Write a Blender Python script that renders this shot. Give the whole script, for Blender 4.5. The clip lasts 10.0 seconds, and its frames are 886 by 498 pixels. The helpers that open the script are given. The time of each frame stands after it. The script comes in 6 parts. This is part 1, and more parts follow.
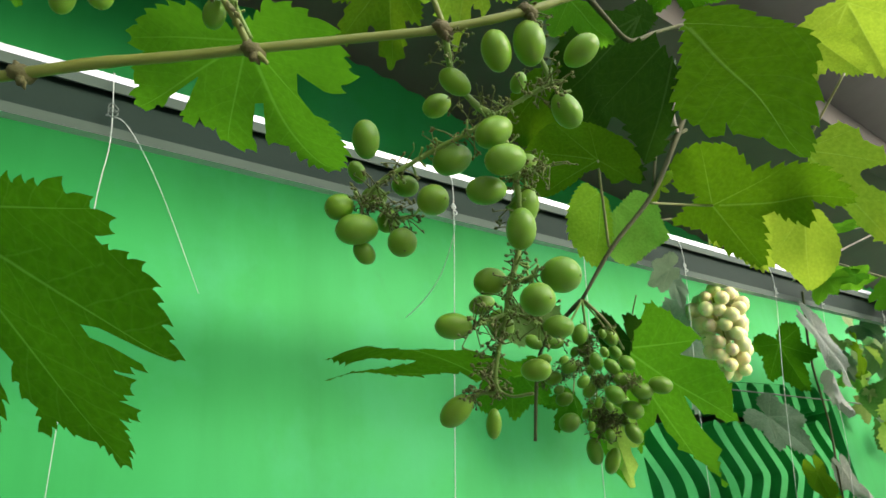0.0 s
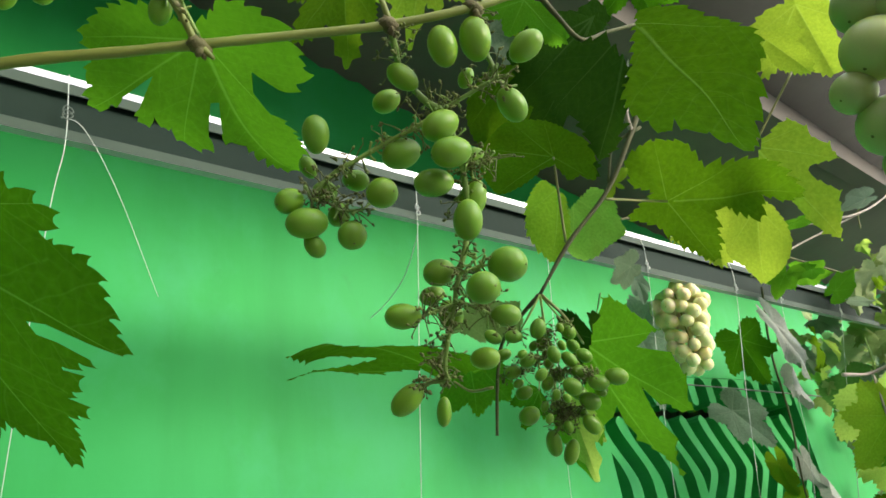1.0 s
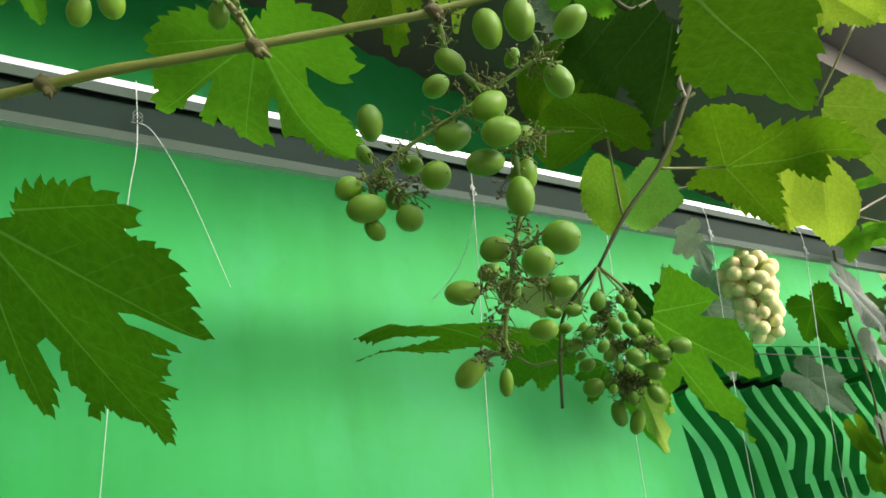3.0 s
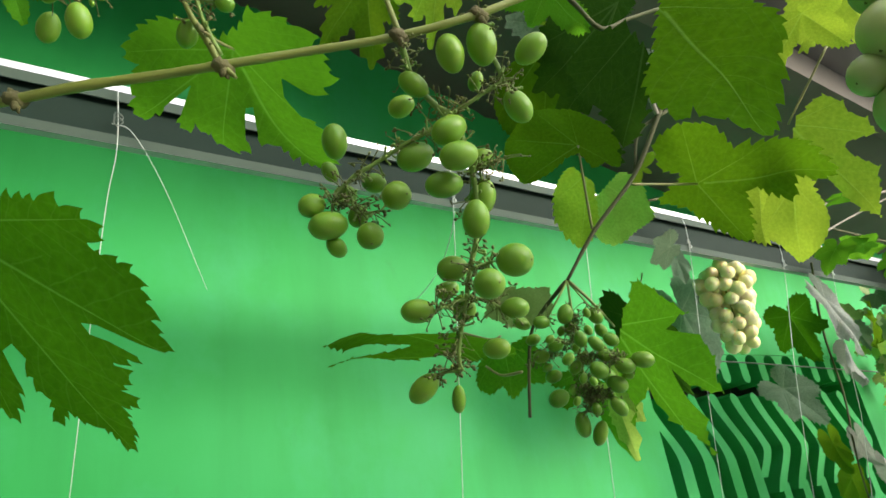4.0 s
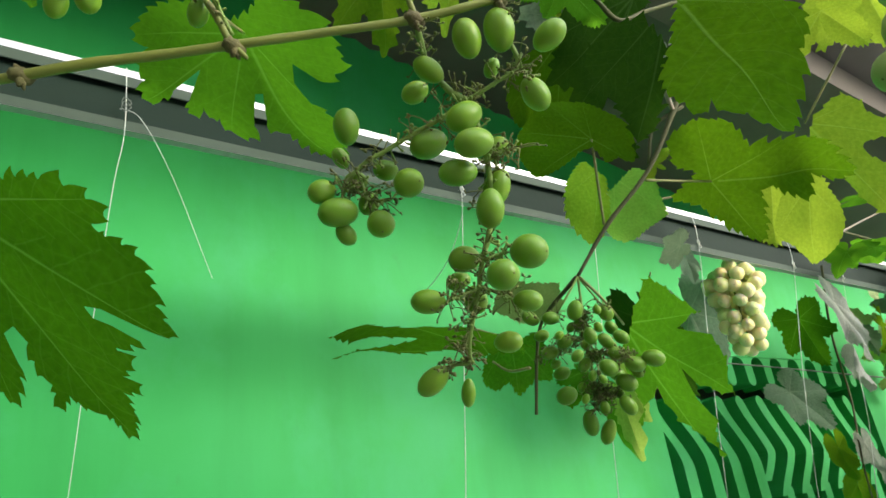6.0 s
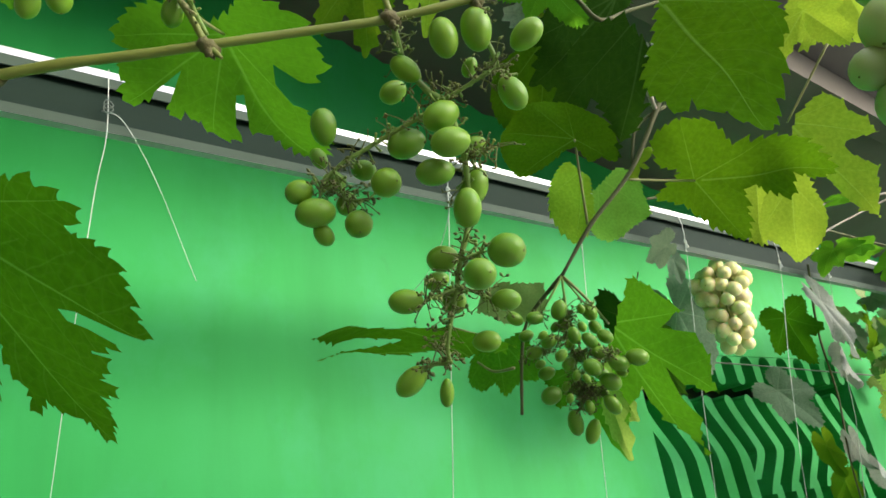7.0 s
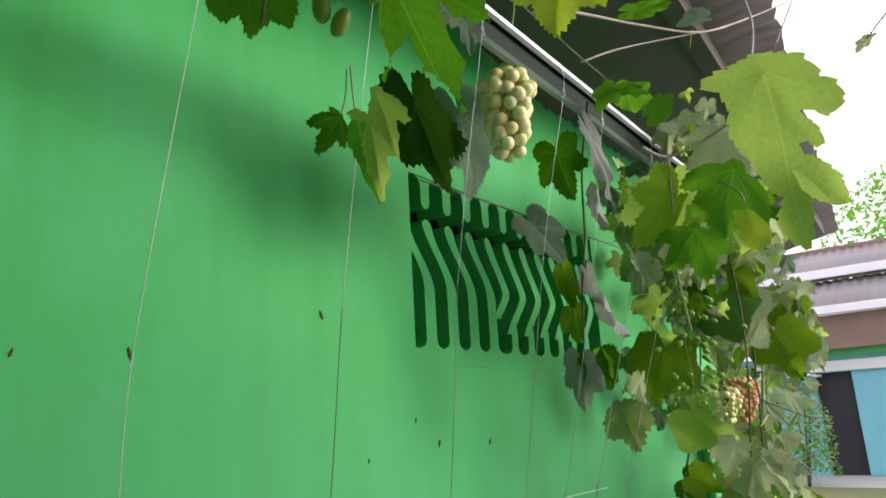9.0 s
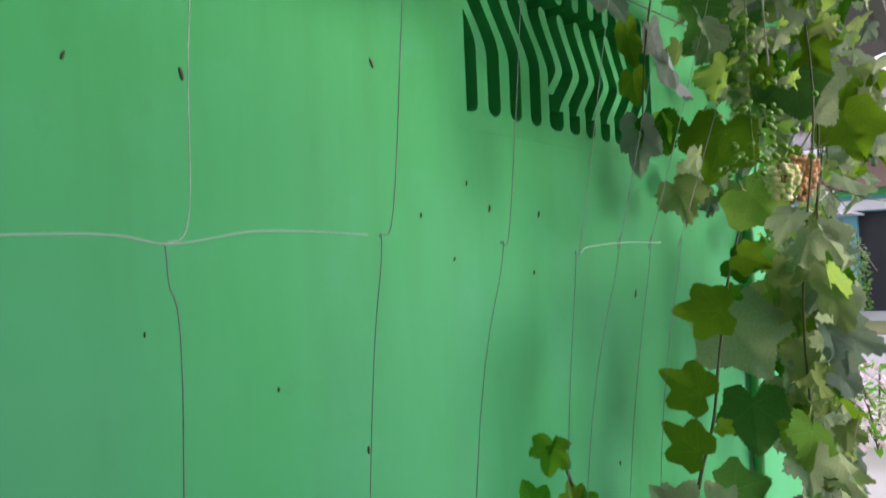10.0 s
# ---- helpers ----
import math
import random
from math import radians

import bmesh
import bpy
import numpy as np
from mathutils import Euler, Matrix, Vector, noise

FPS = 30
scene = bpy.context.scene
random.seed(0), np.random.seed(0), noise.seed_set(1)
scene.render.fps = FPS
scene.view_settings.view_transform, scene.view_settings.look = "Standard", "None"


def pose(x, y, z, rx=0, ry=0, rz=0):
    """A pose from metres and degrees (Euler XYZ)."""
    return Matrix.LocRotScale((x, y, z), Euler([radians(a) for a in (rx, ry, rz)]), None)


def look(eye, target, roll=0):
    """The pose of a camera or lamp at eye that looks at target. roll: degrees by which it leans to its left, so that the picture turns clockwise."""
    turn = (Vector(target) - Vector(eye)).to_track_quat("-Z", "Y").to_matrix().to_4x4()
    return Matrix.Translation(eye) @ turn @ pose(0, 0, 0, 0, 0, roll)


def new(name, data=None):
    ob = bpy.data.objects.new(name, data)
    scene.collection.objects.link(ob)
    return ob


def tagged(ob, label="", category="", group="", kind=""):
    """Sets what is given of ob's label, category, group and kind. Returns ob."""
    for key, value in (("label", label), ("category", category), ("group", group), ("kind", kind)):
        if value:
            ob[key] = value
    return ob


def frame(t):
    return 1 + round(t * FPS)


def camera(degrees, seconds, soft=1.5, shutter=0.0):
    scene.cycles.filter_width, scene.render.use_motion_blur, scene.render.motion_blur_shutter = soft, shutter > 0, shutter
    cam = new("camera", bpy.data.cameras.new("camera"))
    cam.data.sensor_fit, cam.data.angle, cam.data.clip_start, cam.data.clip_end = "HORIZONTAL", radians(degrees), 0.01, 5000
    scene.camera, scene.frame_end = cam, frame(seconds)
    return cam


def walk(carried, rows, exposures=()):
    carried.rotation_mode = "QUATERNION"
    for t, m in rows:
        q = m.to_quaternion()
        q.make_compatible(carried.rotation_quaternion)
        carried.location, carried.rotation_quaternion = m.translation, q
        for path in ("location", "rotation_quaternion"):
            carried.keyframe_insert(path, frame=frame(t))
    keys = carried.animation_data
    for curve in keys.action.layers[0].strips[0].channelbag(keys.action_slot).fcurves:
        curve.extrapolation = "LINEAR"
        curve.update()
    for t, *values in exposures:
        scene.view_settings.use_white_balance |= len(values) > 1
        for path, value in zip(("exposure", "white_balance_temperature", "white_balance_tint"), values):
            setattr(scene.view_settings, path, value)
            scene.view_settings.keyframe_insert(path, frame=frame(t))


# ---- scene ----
from math import degrees

from mathutils import geometry

cam = camera(65.5, 10.0, soft=1.65, shutter=0.15)
PATH = [
    (0, (-0.004, -0.004, 1.825), (1.111, 1.44, 2.645), -7.7),
    (0.5, (-0.009, 0.004, 1.827), (1.187, 1.408, 2.6), -9.1),
    (1, (0.004, -0.013, 1.814), (1.182, 1.379, 2.635), -9.6),
    (1.5, (0.003, -0.031, 1.815), (1.154, 1.385, 2.634), -10.1),
    (2, (0.005, -0.035, 1.811), (1.097, 1.419, 2.643), -11.3),
    (2.5, (-0.004, -0.016, 1.805), (1.035, 1.489, 2.614), -10.7),
    (4, (0.008, -0.048, 1.81), (1.07, 1.451, 2.601), -9.2),
    (4.5, (0.015, -0.049, 1.807), (1.085, 1.452, 2.584), -8.3),
    (5, (0.024, -0.044, 1.803), (1.126, 1.441, 2.564), -7.5),
    (5.5, (0.008, -0.036, 1.811), (1.059, 1.478, 2.589), -7.7),
    (7, (0.018, -0.039, 1.809), (1.089, 1.457, 2.596), -8.5),
    (7.5, (0.025, -0.047, 1.798), (1.2, 1.386, 2.551), -8.5),
    (7.7, (0.041, -0.048, 1.779), (1.277, 1.346, 2.506), -8.3),
    (7.8, (0.053, -0.048, 1.756), (1.339, 1.312, 2.461), -8.3),
    (8, (0.094, -0.019, 1.708), (1.471, 1.288, 2.336), -7.5),
    (8.5, (0.14, 0.068, 1.612), (1.624, 1.268, 2.208), -4.1),
    (9, (0.168, 0.1, 1.577), (1.713, 1.274, 2.059), -3.3),
    (9.5, (0.164, 0.118, 1.54), (1.677, 1.372, 1.914), -2.1),
    (9.8, (0.171, 0.158, 1.457), (1.691, 1.447, 1.632), -1.8),
    (10, (0.189, 0.179, 1.394), (1.704, 1.485, 1.432), -2.3),
]
walk(cam, [(t, look(eye, target, roll)) for t, eye, target, roll in PATH], [(0, 1.82, 6200, 18), (7.5, 1.82, 6200, 18), (7.8, 1.82, 6200, 22), (8, 1.87, 6200, 28), (8.5, 1.05, 6200, 26), (9, 1.2, 6150, 28), (9.5, 1.0, 6050, 28), (10, 1.12, 5850, 32)])
SKY, SUN = 0.14, 1.3

# ---- light ----
world = bpy.data.worlds.new("sky")
scene.world = world
world.use_nodes = True
wn = world.node_tree.nodes
sky = wn.new("ShaderNodeTexSky")
sky.sky_type = "NISHITA"
sky.sun_disc = False
sky.sun_elevation = radians(14)
sky.sun_rotation = radians(150)
sky.dust_density = 7.0
sky.ozone_density = 0.6
sky.air_density = 1.0
veil = wn.new("ShaderNodeMix")
veil.data_type = "RGBA"
veil.inputs[0].default_value = 0.65
veil.inputs[7].default_value = (7.6, 7.5, 7.3, 1)
wn["Background"].inputs["Strength"].default_value = SKY
world.node_tree.links.new(sky.outputs[0], veil.inputs[6])
world.node_tree.links.new(veil.outputs[2], wn["Background"].inputs["Color"])
sun = bpy.data.lights.new("sun", "SUN")
sun.energy, sun.angle, sun.color = SUN, radians(28), (1.0, 0.97, 0.9)
new("sun", sun).matrix_world = look((4.6, -8.0, 2.7), (0, 0, 0.6))


# ---- materials ----
def material(name, rough=0.6, metal=0.0, spec=0.5):
    m = bpy.data.materials.new(name)
    m.use_nodes = True
    b = m.node_tree.nodes["Principled BSDF"]
    b.inputs["Roughness"].default_value = rough
    b.inputs["Metallic"].default_value = metal
    b.inputs["Specular IOR Level"].default_value = spec
    return m, m.node_tree, b


def add(nt, kind, **inputs):
    n = nt.nodes.new(kind)
    for k, v in inputs.items():
        n.inputs[k.replace("_", " ")].default_value = v
    return n


def ramp(nt, fac, stops):
    r = nt.nodes.new("ShaderNodeValToRGB")
    els = r.color_ramp.elements
    while len(els) < len(stops):
        els.new(0.5)
    for e, (p, c) in zip(els, stops):
        e.position, e.color = p, (*c, 1)
    nt.links.new(fac, r.inputs[0])
    return r.outputs[0]


def mix(nt, fac, a, b, mode="MIX"):
    n = nt.nodes.new("ShaderNodeMix")
    n.data_type, n.blend_type = "RGBA", mode
    for sock, v in ((n.inputs[0], fac), (n.inputs[6], a), (n.inputs[7], b)):
        if isinstance(v, bpy.types.NodeSocket):
            nt.links.new(v, sock)
        else:
            sock.default_value = (*v, 1) if isinstance(v, tuple) else v
    return n.outputs[2]


def noise_tex(nt, scale, detail=4.0, rough=0.55, stretch=None, coords="Object"):
    tc = nt.nodes.new("ShaderNodeTexCoord")
    out = tc.outputs[coords]
    if stretch:
        mp = nt.nodes.new("ShaderNodeMapping")
        mp.inputs["Scale"].default_value = stretch
        nt.links.new(out, mp.inputs[0])
        out = mp.outputs[0]
    n = add(nt, "ShaderNodeTexNoise", Scale=scale, Detail=detail, Roughness=rough)
    nt.links.new(out, n.inputs["Vector"])
    return n.outputs["Fac"]


def bump(nt, bsdf, height, strength, distance=0.002):
    n = add(nt, "ShaderNodeBump", Strength=strength, Distance=distance)
    nt.links.new(height, n.inputs["Height"])
    nt.links.new(n.outputs[0], bsdf.inputs["Normal"])


def random_value(nt):
    return nt.nodes.new("ShaderNodeObjectInfo").outputs["Random"]


def plain(name, colour, dark, scale=30.0, rough=0.7, metal=0.0, relief=0.25, depth=0.001):
    """A surface that wanders between two colours, with a fine grain."""
    m, nt, b = material(name, rough, metal)
    big = noise_tex(nt, scale * 0.2, 3)
    fine = noise_tex(nt, scale * 4, 5)
    c = mix(nt, ramp(nt, big, [(0.35, (0, 0, 0)), (0.7, (1, 1, 1))]), dark, colour)
    c = mix(nt, 0.35, c, mix(nt, fine, dark, colour))
    nt.links.new(c, b.inputs["Base Color"])
    bump(nt, b, fine, relief, depth)
    return m


def wall_paint():
    m, nt, b = material("green_wall_paint", 0.6, 0.0, 0.22)
    base, pale, deep = (0.02, 0.345, 0.066), (0.036, 0.39, 0.115), (0.014, 0.26, 0.046)
    streak = noise_tex(nt, 1.6, 5, 0.6, (3.5, 1, 0.35))
    cloud = noise_tex(nt, 2.2, 4)
    grain = noise_tex(nt, 260, 3)
    c = mix(nt, ramp(nt, cloud, [(0.35, (0, 0, 0)), (0.75, (0.55, 0.55, 0.55))]), base, pale)
    c = mix(nt, ramp(nt, streak, [(0.46, (0, 0, 0)), (0.76, (0.6, 0.6, 0.6))]), c, deep)
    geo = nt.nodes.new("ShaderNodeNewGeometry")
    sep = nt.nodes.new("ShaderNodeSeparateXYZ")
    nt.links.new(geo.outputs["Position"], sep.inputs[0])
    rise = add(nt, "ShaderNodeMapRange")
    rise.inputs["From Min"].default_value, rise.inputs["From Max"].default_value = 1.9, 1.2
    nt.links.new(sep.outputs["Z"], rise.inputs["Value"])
    # bluish low wear, its colour held down to imitate dimmer light there
    dimmed_wear = nt.nodes.new("ShaderNodeMath")
    dimmed_wear.operation = "MULTIPLY"
    nt.links.new(rise.outputs[0], dimmed_wear.inputs[0])
    nt.links.new(ramp(nt, noise_tex(nt, 1.1, 5, 0.6, (1.5, 1, 0.6)), [(0.3, (0.2, 0.2, 0.2)), (0.75, (0.55, 0.55, 0.55))]), dimmed_wear.inputs[1])
    patch = ramp(nt, noise_tex(nt, 3.4, 6, 0.65, (1, 1, 0.8)), [(0.5, (0, 0, 0)), (0.68, (0.4, 0.4, 0.4))])
    c = mix(nt, patch, c, (0.045, 0.385, 0.15))
    scuff = ramp(nt, noise_tex(nt, 14, 5, 0.7, (1, 1, 0.5)), [(0.62, (0, 0, 0)), (0.8, (0.35, 0.35, 0.35))])
    c = mix(nt, scuff, c, (0.03, 0.24, 0.06))
    c = mix(nt, dimmed_wear.outputs[0], c, (0.095, 0.36, 0.22))
    nt.links.new(c, b.inputs["Base Color"])
    trowel = noise_tex(nt, 9, 3)
    h = mix(nt, 0.93, grain, trowel)
    bump(nt, b, h, 0.3, 0.004)
    return m


def galvanised():
    m, nt, b = material("galvanised_steel", 0.38, 0.85)
    tc = nt.nodes.new("ShaderNodeTexCoord")
    v = add(nt, "ShaderNodeTexVoronoi", Scale=90.0)
    nt.links.new(tc.outputs["Object"], v.inputs["Vector"])
    spangle = ramp(nt, v.outputs["Color"], [(0.0, (0.46, 0.50, 0.54)), (1.0, (0.60, 0.64, 0.68))])
    dirt = ramp(nt, noise_tex(nt, 7, 5, 0.65), [(0.5, (0, 0, 0)), (0.72, (0.75, 0.75, 0.75))])
    nt.links.new(mix(nt, dirt, spangle, (0.30, 0.30, 0.28)), b.inputs["Base Color"])
    nt.links.new(ramp(nt, noise_tex(nt, 20, 3), [(0.3, (0.28,) * 3), (0.7, (0.5,) * 3)]), b.inputs["Roughness"])
    return m


def maths(nt, op, a, b=None):
    n = nt.nodes.new("ShaderNodeMath")
    n.operation = op
    for sock, v in zip(n.inputs, (a, b)):
        if isinstance(v, bpy.types.NodeSocket):
            nt.links.new(v, sock)
        elif v is not None:
            sock.default_value = v
    return n.outputs[0]


def leaf_material(name, top, young, trans, share=0.42, vein_tint=(0.16, 0.30, 0.05), vein_glow=None):
    """A leaf that lets light through, with ribs, side veins and a fine net of veins."""
    m, nt, b = material(name, 0.7, 0.0, 0.0)
    uv = nt.nodes.new("ShaderNodeUVMap")
    uv.uv_map = "flat"
    net = add(nt, "ShaderNodeTexVoronoi", Scale=15.0)
    net.feature = "DISTANCE_TO_EDGE"
    nt.links.new(uv.outputs[0], net.inputs["Vector"])
    lines = ramp(nt, net.outputs["Distance"], [(0.0, (1, 1, 1)), (0.08, (0, 0, 0))])
    rib = nt.nodes.new("ShaderNodeUVMap")
    rib.uv_map = "rib"
    wob = add(nt, "ShaderNodeTexNoise", Scale=5.0, Detail=2.0)
    nt.links.new(rib.outputs[0], wob.inputs["Vector"])
    sep = nt.nodes.new("ShaderNodeSeparateXYZ")
    nt.links.new(rib.outputs[0], sep.inputs[0])
    across = maths(nt, "ABSOLUTE", sep.outputs[1])
    main = maths(nt, "DIVIDE", across, maths(nt, "MAXIMUM", maths(nt, "SUBTRACT", 1.1, sep.outputs[0]), 0.12))
    main = ramp(nt, main, [(0.004, (1, 1, 1)), (0.013, (0, 0, 0))])
    slope = maths(nt, "SUBTRACT", maths(nt, "ADD", sep.outputs[0], maths(nt, "MULTIPLY", wob.outputs["Fac"], 0.07)), maths(nt, "MULTIPLY", across, 1.05))
    comb = maths(nt, "ABSOLUTE", maths(nt, "SUBTRACT", maths(nt, "FRACT", maths(nt, "MULTIPLY", slope, 6.5)), 0.5))
    side = ramp(nt, comb, [(0.0, (0.3, 0.3, 0.3)), (0.05, (0, 0, 0))])
    vein = maths(nt, "MAXIMUM", main, side)
    blotch = noise_tex(nt, 28, 4, 0.6)
    c = mix(nt, ramp(nt, blotch, [(0.38, (0, 0, 0)), (0.72, (1, 1, 1))]), top, young)
    c = mix(nt, random_value(nt), c, mix(nt, 0.45, c, young))
    c = mix(nt, maths(nt, "MULTIPLY", lines, 0.09), c, vein_tint)
    spots = ramp(nt, noise_tex(nt, 210, 2), [(0.74, (0, 0, 0)), (0.78, (0.6, 0.6, 0.6))])
    c = mix(nt, spots, c, (0.10, 0.07, 0.02))
    nt.links.new(mix(nt, maths(nt, "MULTIPLY", vein, 0.6), c, vein_tint), b.inputs["Base Color"])
    tr = nt.nodes.new("ShaderNodeBsdfTranslucent")
    glow = vein_glow or tuple(min(0.9, x * 1.35 + 0.04) for x in trans)
    through_leaf = mix(nt, 0.75, c, mix(nt, ramp(nt, blotch, [(0.35, (0, 0, 0)), (0.7, (1, 1, 1))]), tuple(x * 0.78 for x in trans), trans))
    nt.links.new(mix(nt, maths(nt, "MULTIPLY", vein, 0.38), through_leaf, glow), tr.inputs["Color"])
    bp = add(nt, "ShaderNodeBump", Strength=0.6, Distance=0.002)
    nt.links.new(mix(nt, 0.6, mix(nt, 0.5, lines, blotch), vein), bp.inputs["Height"])
    nt.links.new(bp.outputs[0], b.inputs["Normal"])
    sh = add(nt, "ShaderNodeMixShader", Fac=share)
    nt.links.new(b.outputs[0], sh.inputs[1])
    nt.links.new(tr.outputs[0], sh.inputs[2])
    nt.links.new(sh.outputs[0], nt.nodes["Material Output"].inputs["Surface"])
    return m


def berry_material(name, skin, pale, glow, bloom=0.13):
    m, nt, b = material(name, 0.40, 0.0, 0.36)
    b.inputs["Subsurface Weight"].default_value = 0.55
    b.inputs["Subsurface Radius"].default_value = (0.35, 0.55, 0.12)
    b.inputs["Subsurface Scale"].default_value = 0.006
    cloud = noise_tex(nt, 70, 4, 0.6)
    c = mix(nt, ramp(nt, cloud, [(0.35, (0, 0, 0)), (0.7, (1, 1, 1))]), skin, pale)
    c = mix(nt, random_value(nt), c, mix(nt, 0.5, c, glow))
    dust = ramp(nt, noise_tex(nt, 160, 5, 0.7), [(0.45, (0, 0, 0)), (0.8, (bloom,) * 3)])
    c = mix(nt, dust, c, (0.45, 0.55, 0.38))
    specks = ramp(nt, noise_tex(nt, 420, 2), [(0.75, (0, 0, 0)), (0.79, (0.8, 0.8, 0.8))])
    c = mix(nt, specks, c, (0.12, 0.09, 0.02))
    nt.links.new(c, b.inputs["Base Color"])
    nt.links.new(ramp(nt, cloud, [(0.3, (0.34,) * 3), (0.7, (0.50,) * 3)]), b.inputs["Roughness"])
    return m


WALL = wall_paint()
STEEL = galvanised()
LEAF_DARK = leaf_material("dark_green_leaf", (0.019, 0.084, 0.003), (0.030, 0.115, 0.003), (0.085, 0.32, 0.004), share=0.38, vein_tint=(0.13, 0.27, 0.05))
LEAF_MID = leaf_material("green_leaf", (0.034, 0.140, 0.006), (0.058, 0.195, 0.009), (0.17, 0.50, 0.016), share=0.52, vein_tint=(0.13, 0.30, 0.05))
LEAF_DULL = leaf_material("dull_green_leaf", (0.045, 0.125, 0.028), (0.066, 0.16, 0.042), (0.11, 0.32, 0.05), share=0.42, vein_tint=(0.10, 0.22, 0.07))
LEAF_RICH = leaf_material("rich_green_leaf", (0.028, 0.12, 0.005), (0.044, 0.16, 0.006), (0.125, 0.42, 0.010), share=0.46, vein_tint=(0.10, 0.25, 0.04))
LEAF_MOSS = leaf_material("moss_green_leaf", (0.036, 0.092, 0.003), (0.052, 0.126, 0.004), (0.14, 0.33, 0.004), share=0.5, vein_tint=(0.11, 0.19, 0.04))
LEAF_YELLOW = leaf_material("yellow_green_leaf", (0.155, 0.30, 0.018), (0.23, 0.38, 0.026), (0.44, 0.63, 0.04), share=0.5)
# pale grey-green leaf, lifted further to imitate hazy sky glare
LEAF_GREY = leaf_material("grey_green_leaf", (0.19, 0.27, 0.14), (0.31, 0.39, 0.25), (0.48, 0.60, 0.28), share=0.5, vein_tint=(0.2, 0.26, 0.15))
LEAF_DUSTY = leaf_material("dusty_olive_leaf", (0.105, 0.165, 0.05), (0.16, 0.225, 0.08), (0.34, 0.46, 0.12), share=0.48, vein_tint=(0.16, 0.2, 0.1))
# darker copy of the green leaf, with shade put into its colour
LEAF_SHADED = leaf_material("shaded_green_leaf", (0.014, 0.048, 0.006), (0.020, 0.062, 0.007), (0.05, 0.15, 0.008), share=0.34, vein_tint=(0.05, 0.11, 0.03))
LEAF_OLIVE = leaf_material("olive_green_leaf", (0.054, 0.122, 0.005), (0.082, 0.165, 0.007), (0.22, 0.43, 0.010), share=0.46, vein_tint=(0.13, 0.22, 0.05))
# brightened too: glare over the right-hand leaves is put into the colour
LEAF_LIME = leaf_material("lime_green_leaf", (0.145, 0.30, 0.04), (0.20, 0.37, 0.06), (0.48, 0.73, 0.12), share=0.6)
BERRY = berry_material("unripe_green_skin", (0.098, 0.25, 0.010), (0.15, 0.33, 0.018), (0.175, 0.335, 0.012), 0.06)
BERRY_YOUNG = berry_material("young_dark_green_skin", (0.085, 0.23, 0.010), (0.13, 0.305, 0.018), (0.15, 0.305, 0.014), 0.05)
BERRY_PALE = berry_material("ripe_pale_skin", (0.64, 0.71, 0.27), (0.80, 0.83, 0.48), (0.82, 0.62, 0.34), 0.4)
BERRY_JADE = berry_material("jade_green_skin", (0.24, 0.33, 0.115), (0.30, 0.40, 0.14), (0.44, 0.54, 0.15), 0.15)
BERRY_RUST = berry_material("rusty_ripe_skin", (0.56, 0.25, 0.11), (0.60, 0.36, 0.17), (0.46, 0.40, 0.13), 0.25)
RACHIS = plain("green_brown_grape_stalk", (0.19, 0.34, 0.05), (0.13, 0.22, 0.035), 90, 0.6)
CANE = plain("green_young_cane", (0.175, 0.23, 0.03), (0.125, 0.16, 0.022), 40, 0.55)
KNOT = plain("dark_cane_joint", (0.115, 0.125, 0.03), (0.06, 0.045, 0.018), 160, 0.8, relief=0.7)
BARK = plain("brown_cane_bark", (0.085, 0.105, 0.03), (0.045, 0.05, 0.018), 50, 0.8, relief=0.6)
DRY = plain("dry_grey_cane", (0.46, 0.42, 0.35), (0.28, 0.25, 0.20), 60, 0.8, relief=0.5)
PETIOLE = plain("reddish_leaf_stalk", (0.22, 0.21, 0.07), (0.15, 0.19, 0.05), 50, 0.5)
BUD = plain("dried_flower_bud", (0.15, 0.19, 0.04), (0.07, 0.08, 0.02), 90, 0.8)
# darker twines imitate pale strings that look dim against the bright wall
TWINE_GREY = plain("dark_grey_twine", (0.17, 0.20, 0.18), (0.08, 0.10, 0.09), 90, 0.6)
TWINE_DULL = plain("dull_grey_green_twine", (0.17, 0.22, 0.18), (0.08, 0.11, 0.09), 90, 0.5)
# beam zincs: shade and the green wall's reflection are put into these colours
ZINC = plain("shade_dark_zinc", (0.012, 0.028, 0.019), (0.008, 0.02, 0.014), 12, 0.7, 0.2)
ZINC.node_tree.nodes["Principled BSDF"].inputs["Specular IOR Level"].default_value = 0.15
UNDER_ZINC = plain("bounce_lit_underside", (0.36, 0.46, 0.41), (0.27, 0.36, 0.31), 14, 0.6, 0.3)
DULL_ZINC = plain("shade_green_zinc", (0.045, 0.08, 0.056), (0.03, 0.056, 0.038), 14, 0.75, 0.2)
SCRAP = leaf_material("bleached_dry_leaf", (0.20, 0.24, 0.21), (0.36, 0.39, 0.36), (0.40, 0.44, 0.36), share=0.3, vein_tint=(0.5, 0.5, 0.45))
SLATE = leaf_material("dusty_grey_leaf", (0.10, 0.155, 0.105), (0.17, 0.24, 0.175), (0.28, 0.40, 0.23), share=0.35, vein_tint=(0.28, 0.32, 0.26))
PALE_TWINE = plain("thin_clear_twine", (0.36, 0.55, 0.42), (0.26, 0.46, 0.33), 60, 0.4)
TWINE = plain("white_nylon_twine", (0.56, 0.64, 0.58), (0.40, 0.48, 0.42), 150, 0.45)
ROOF = plain("dark_rusty_roof_sheet", (0.118, 0.11, 0.092), (0.062, 0.06, 0.053), 6, 0.75)
TIMBER = plain("weathered_grey_timber", (0.10, 0.098, 0.076), (0.062, 0.06, 0.046), 14, 0.85, relief=0.5)
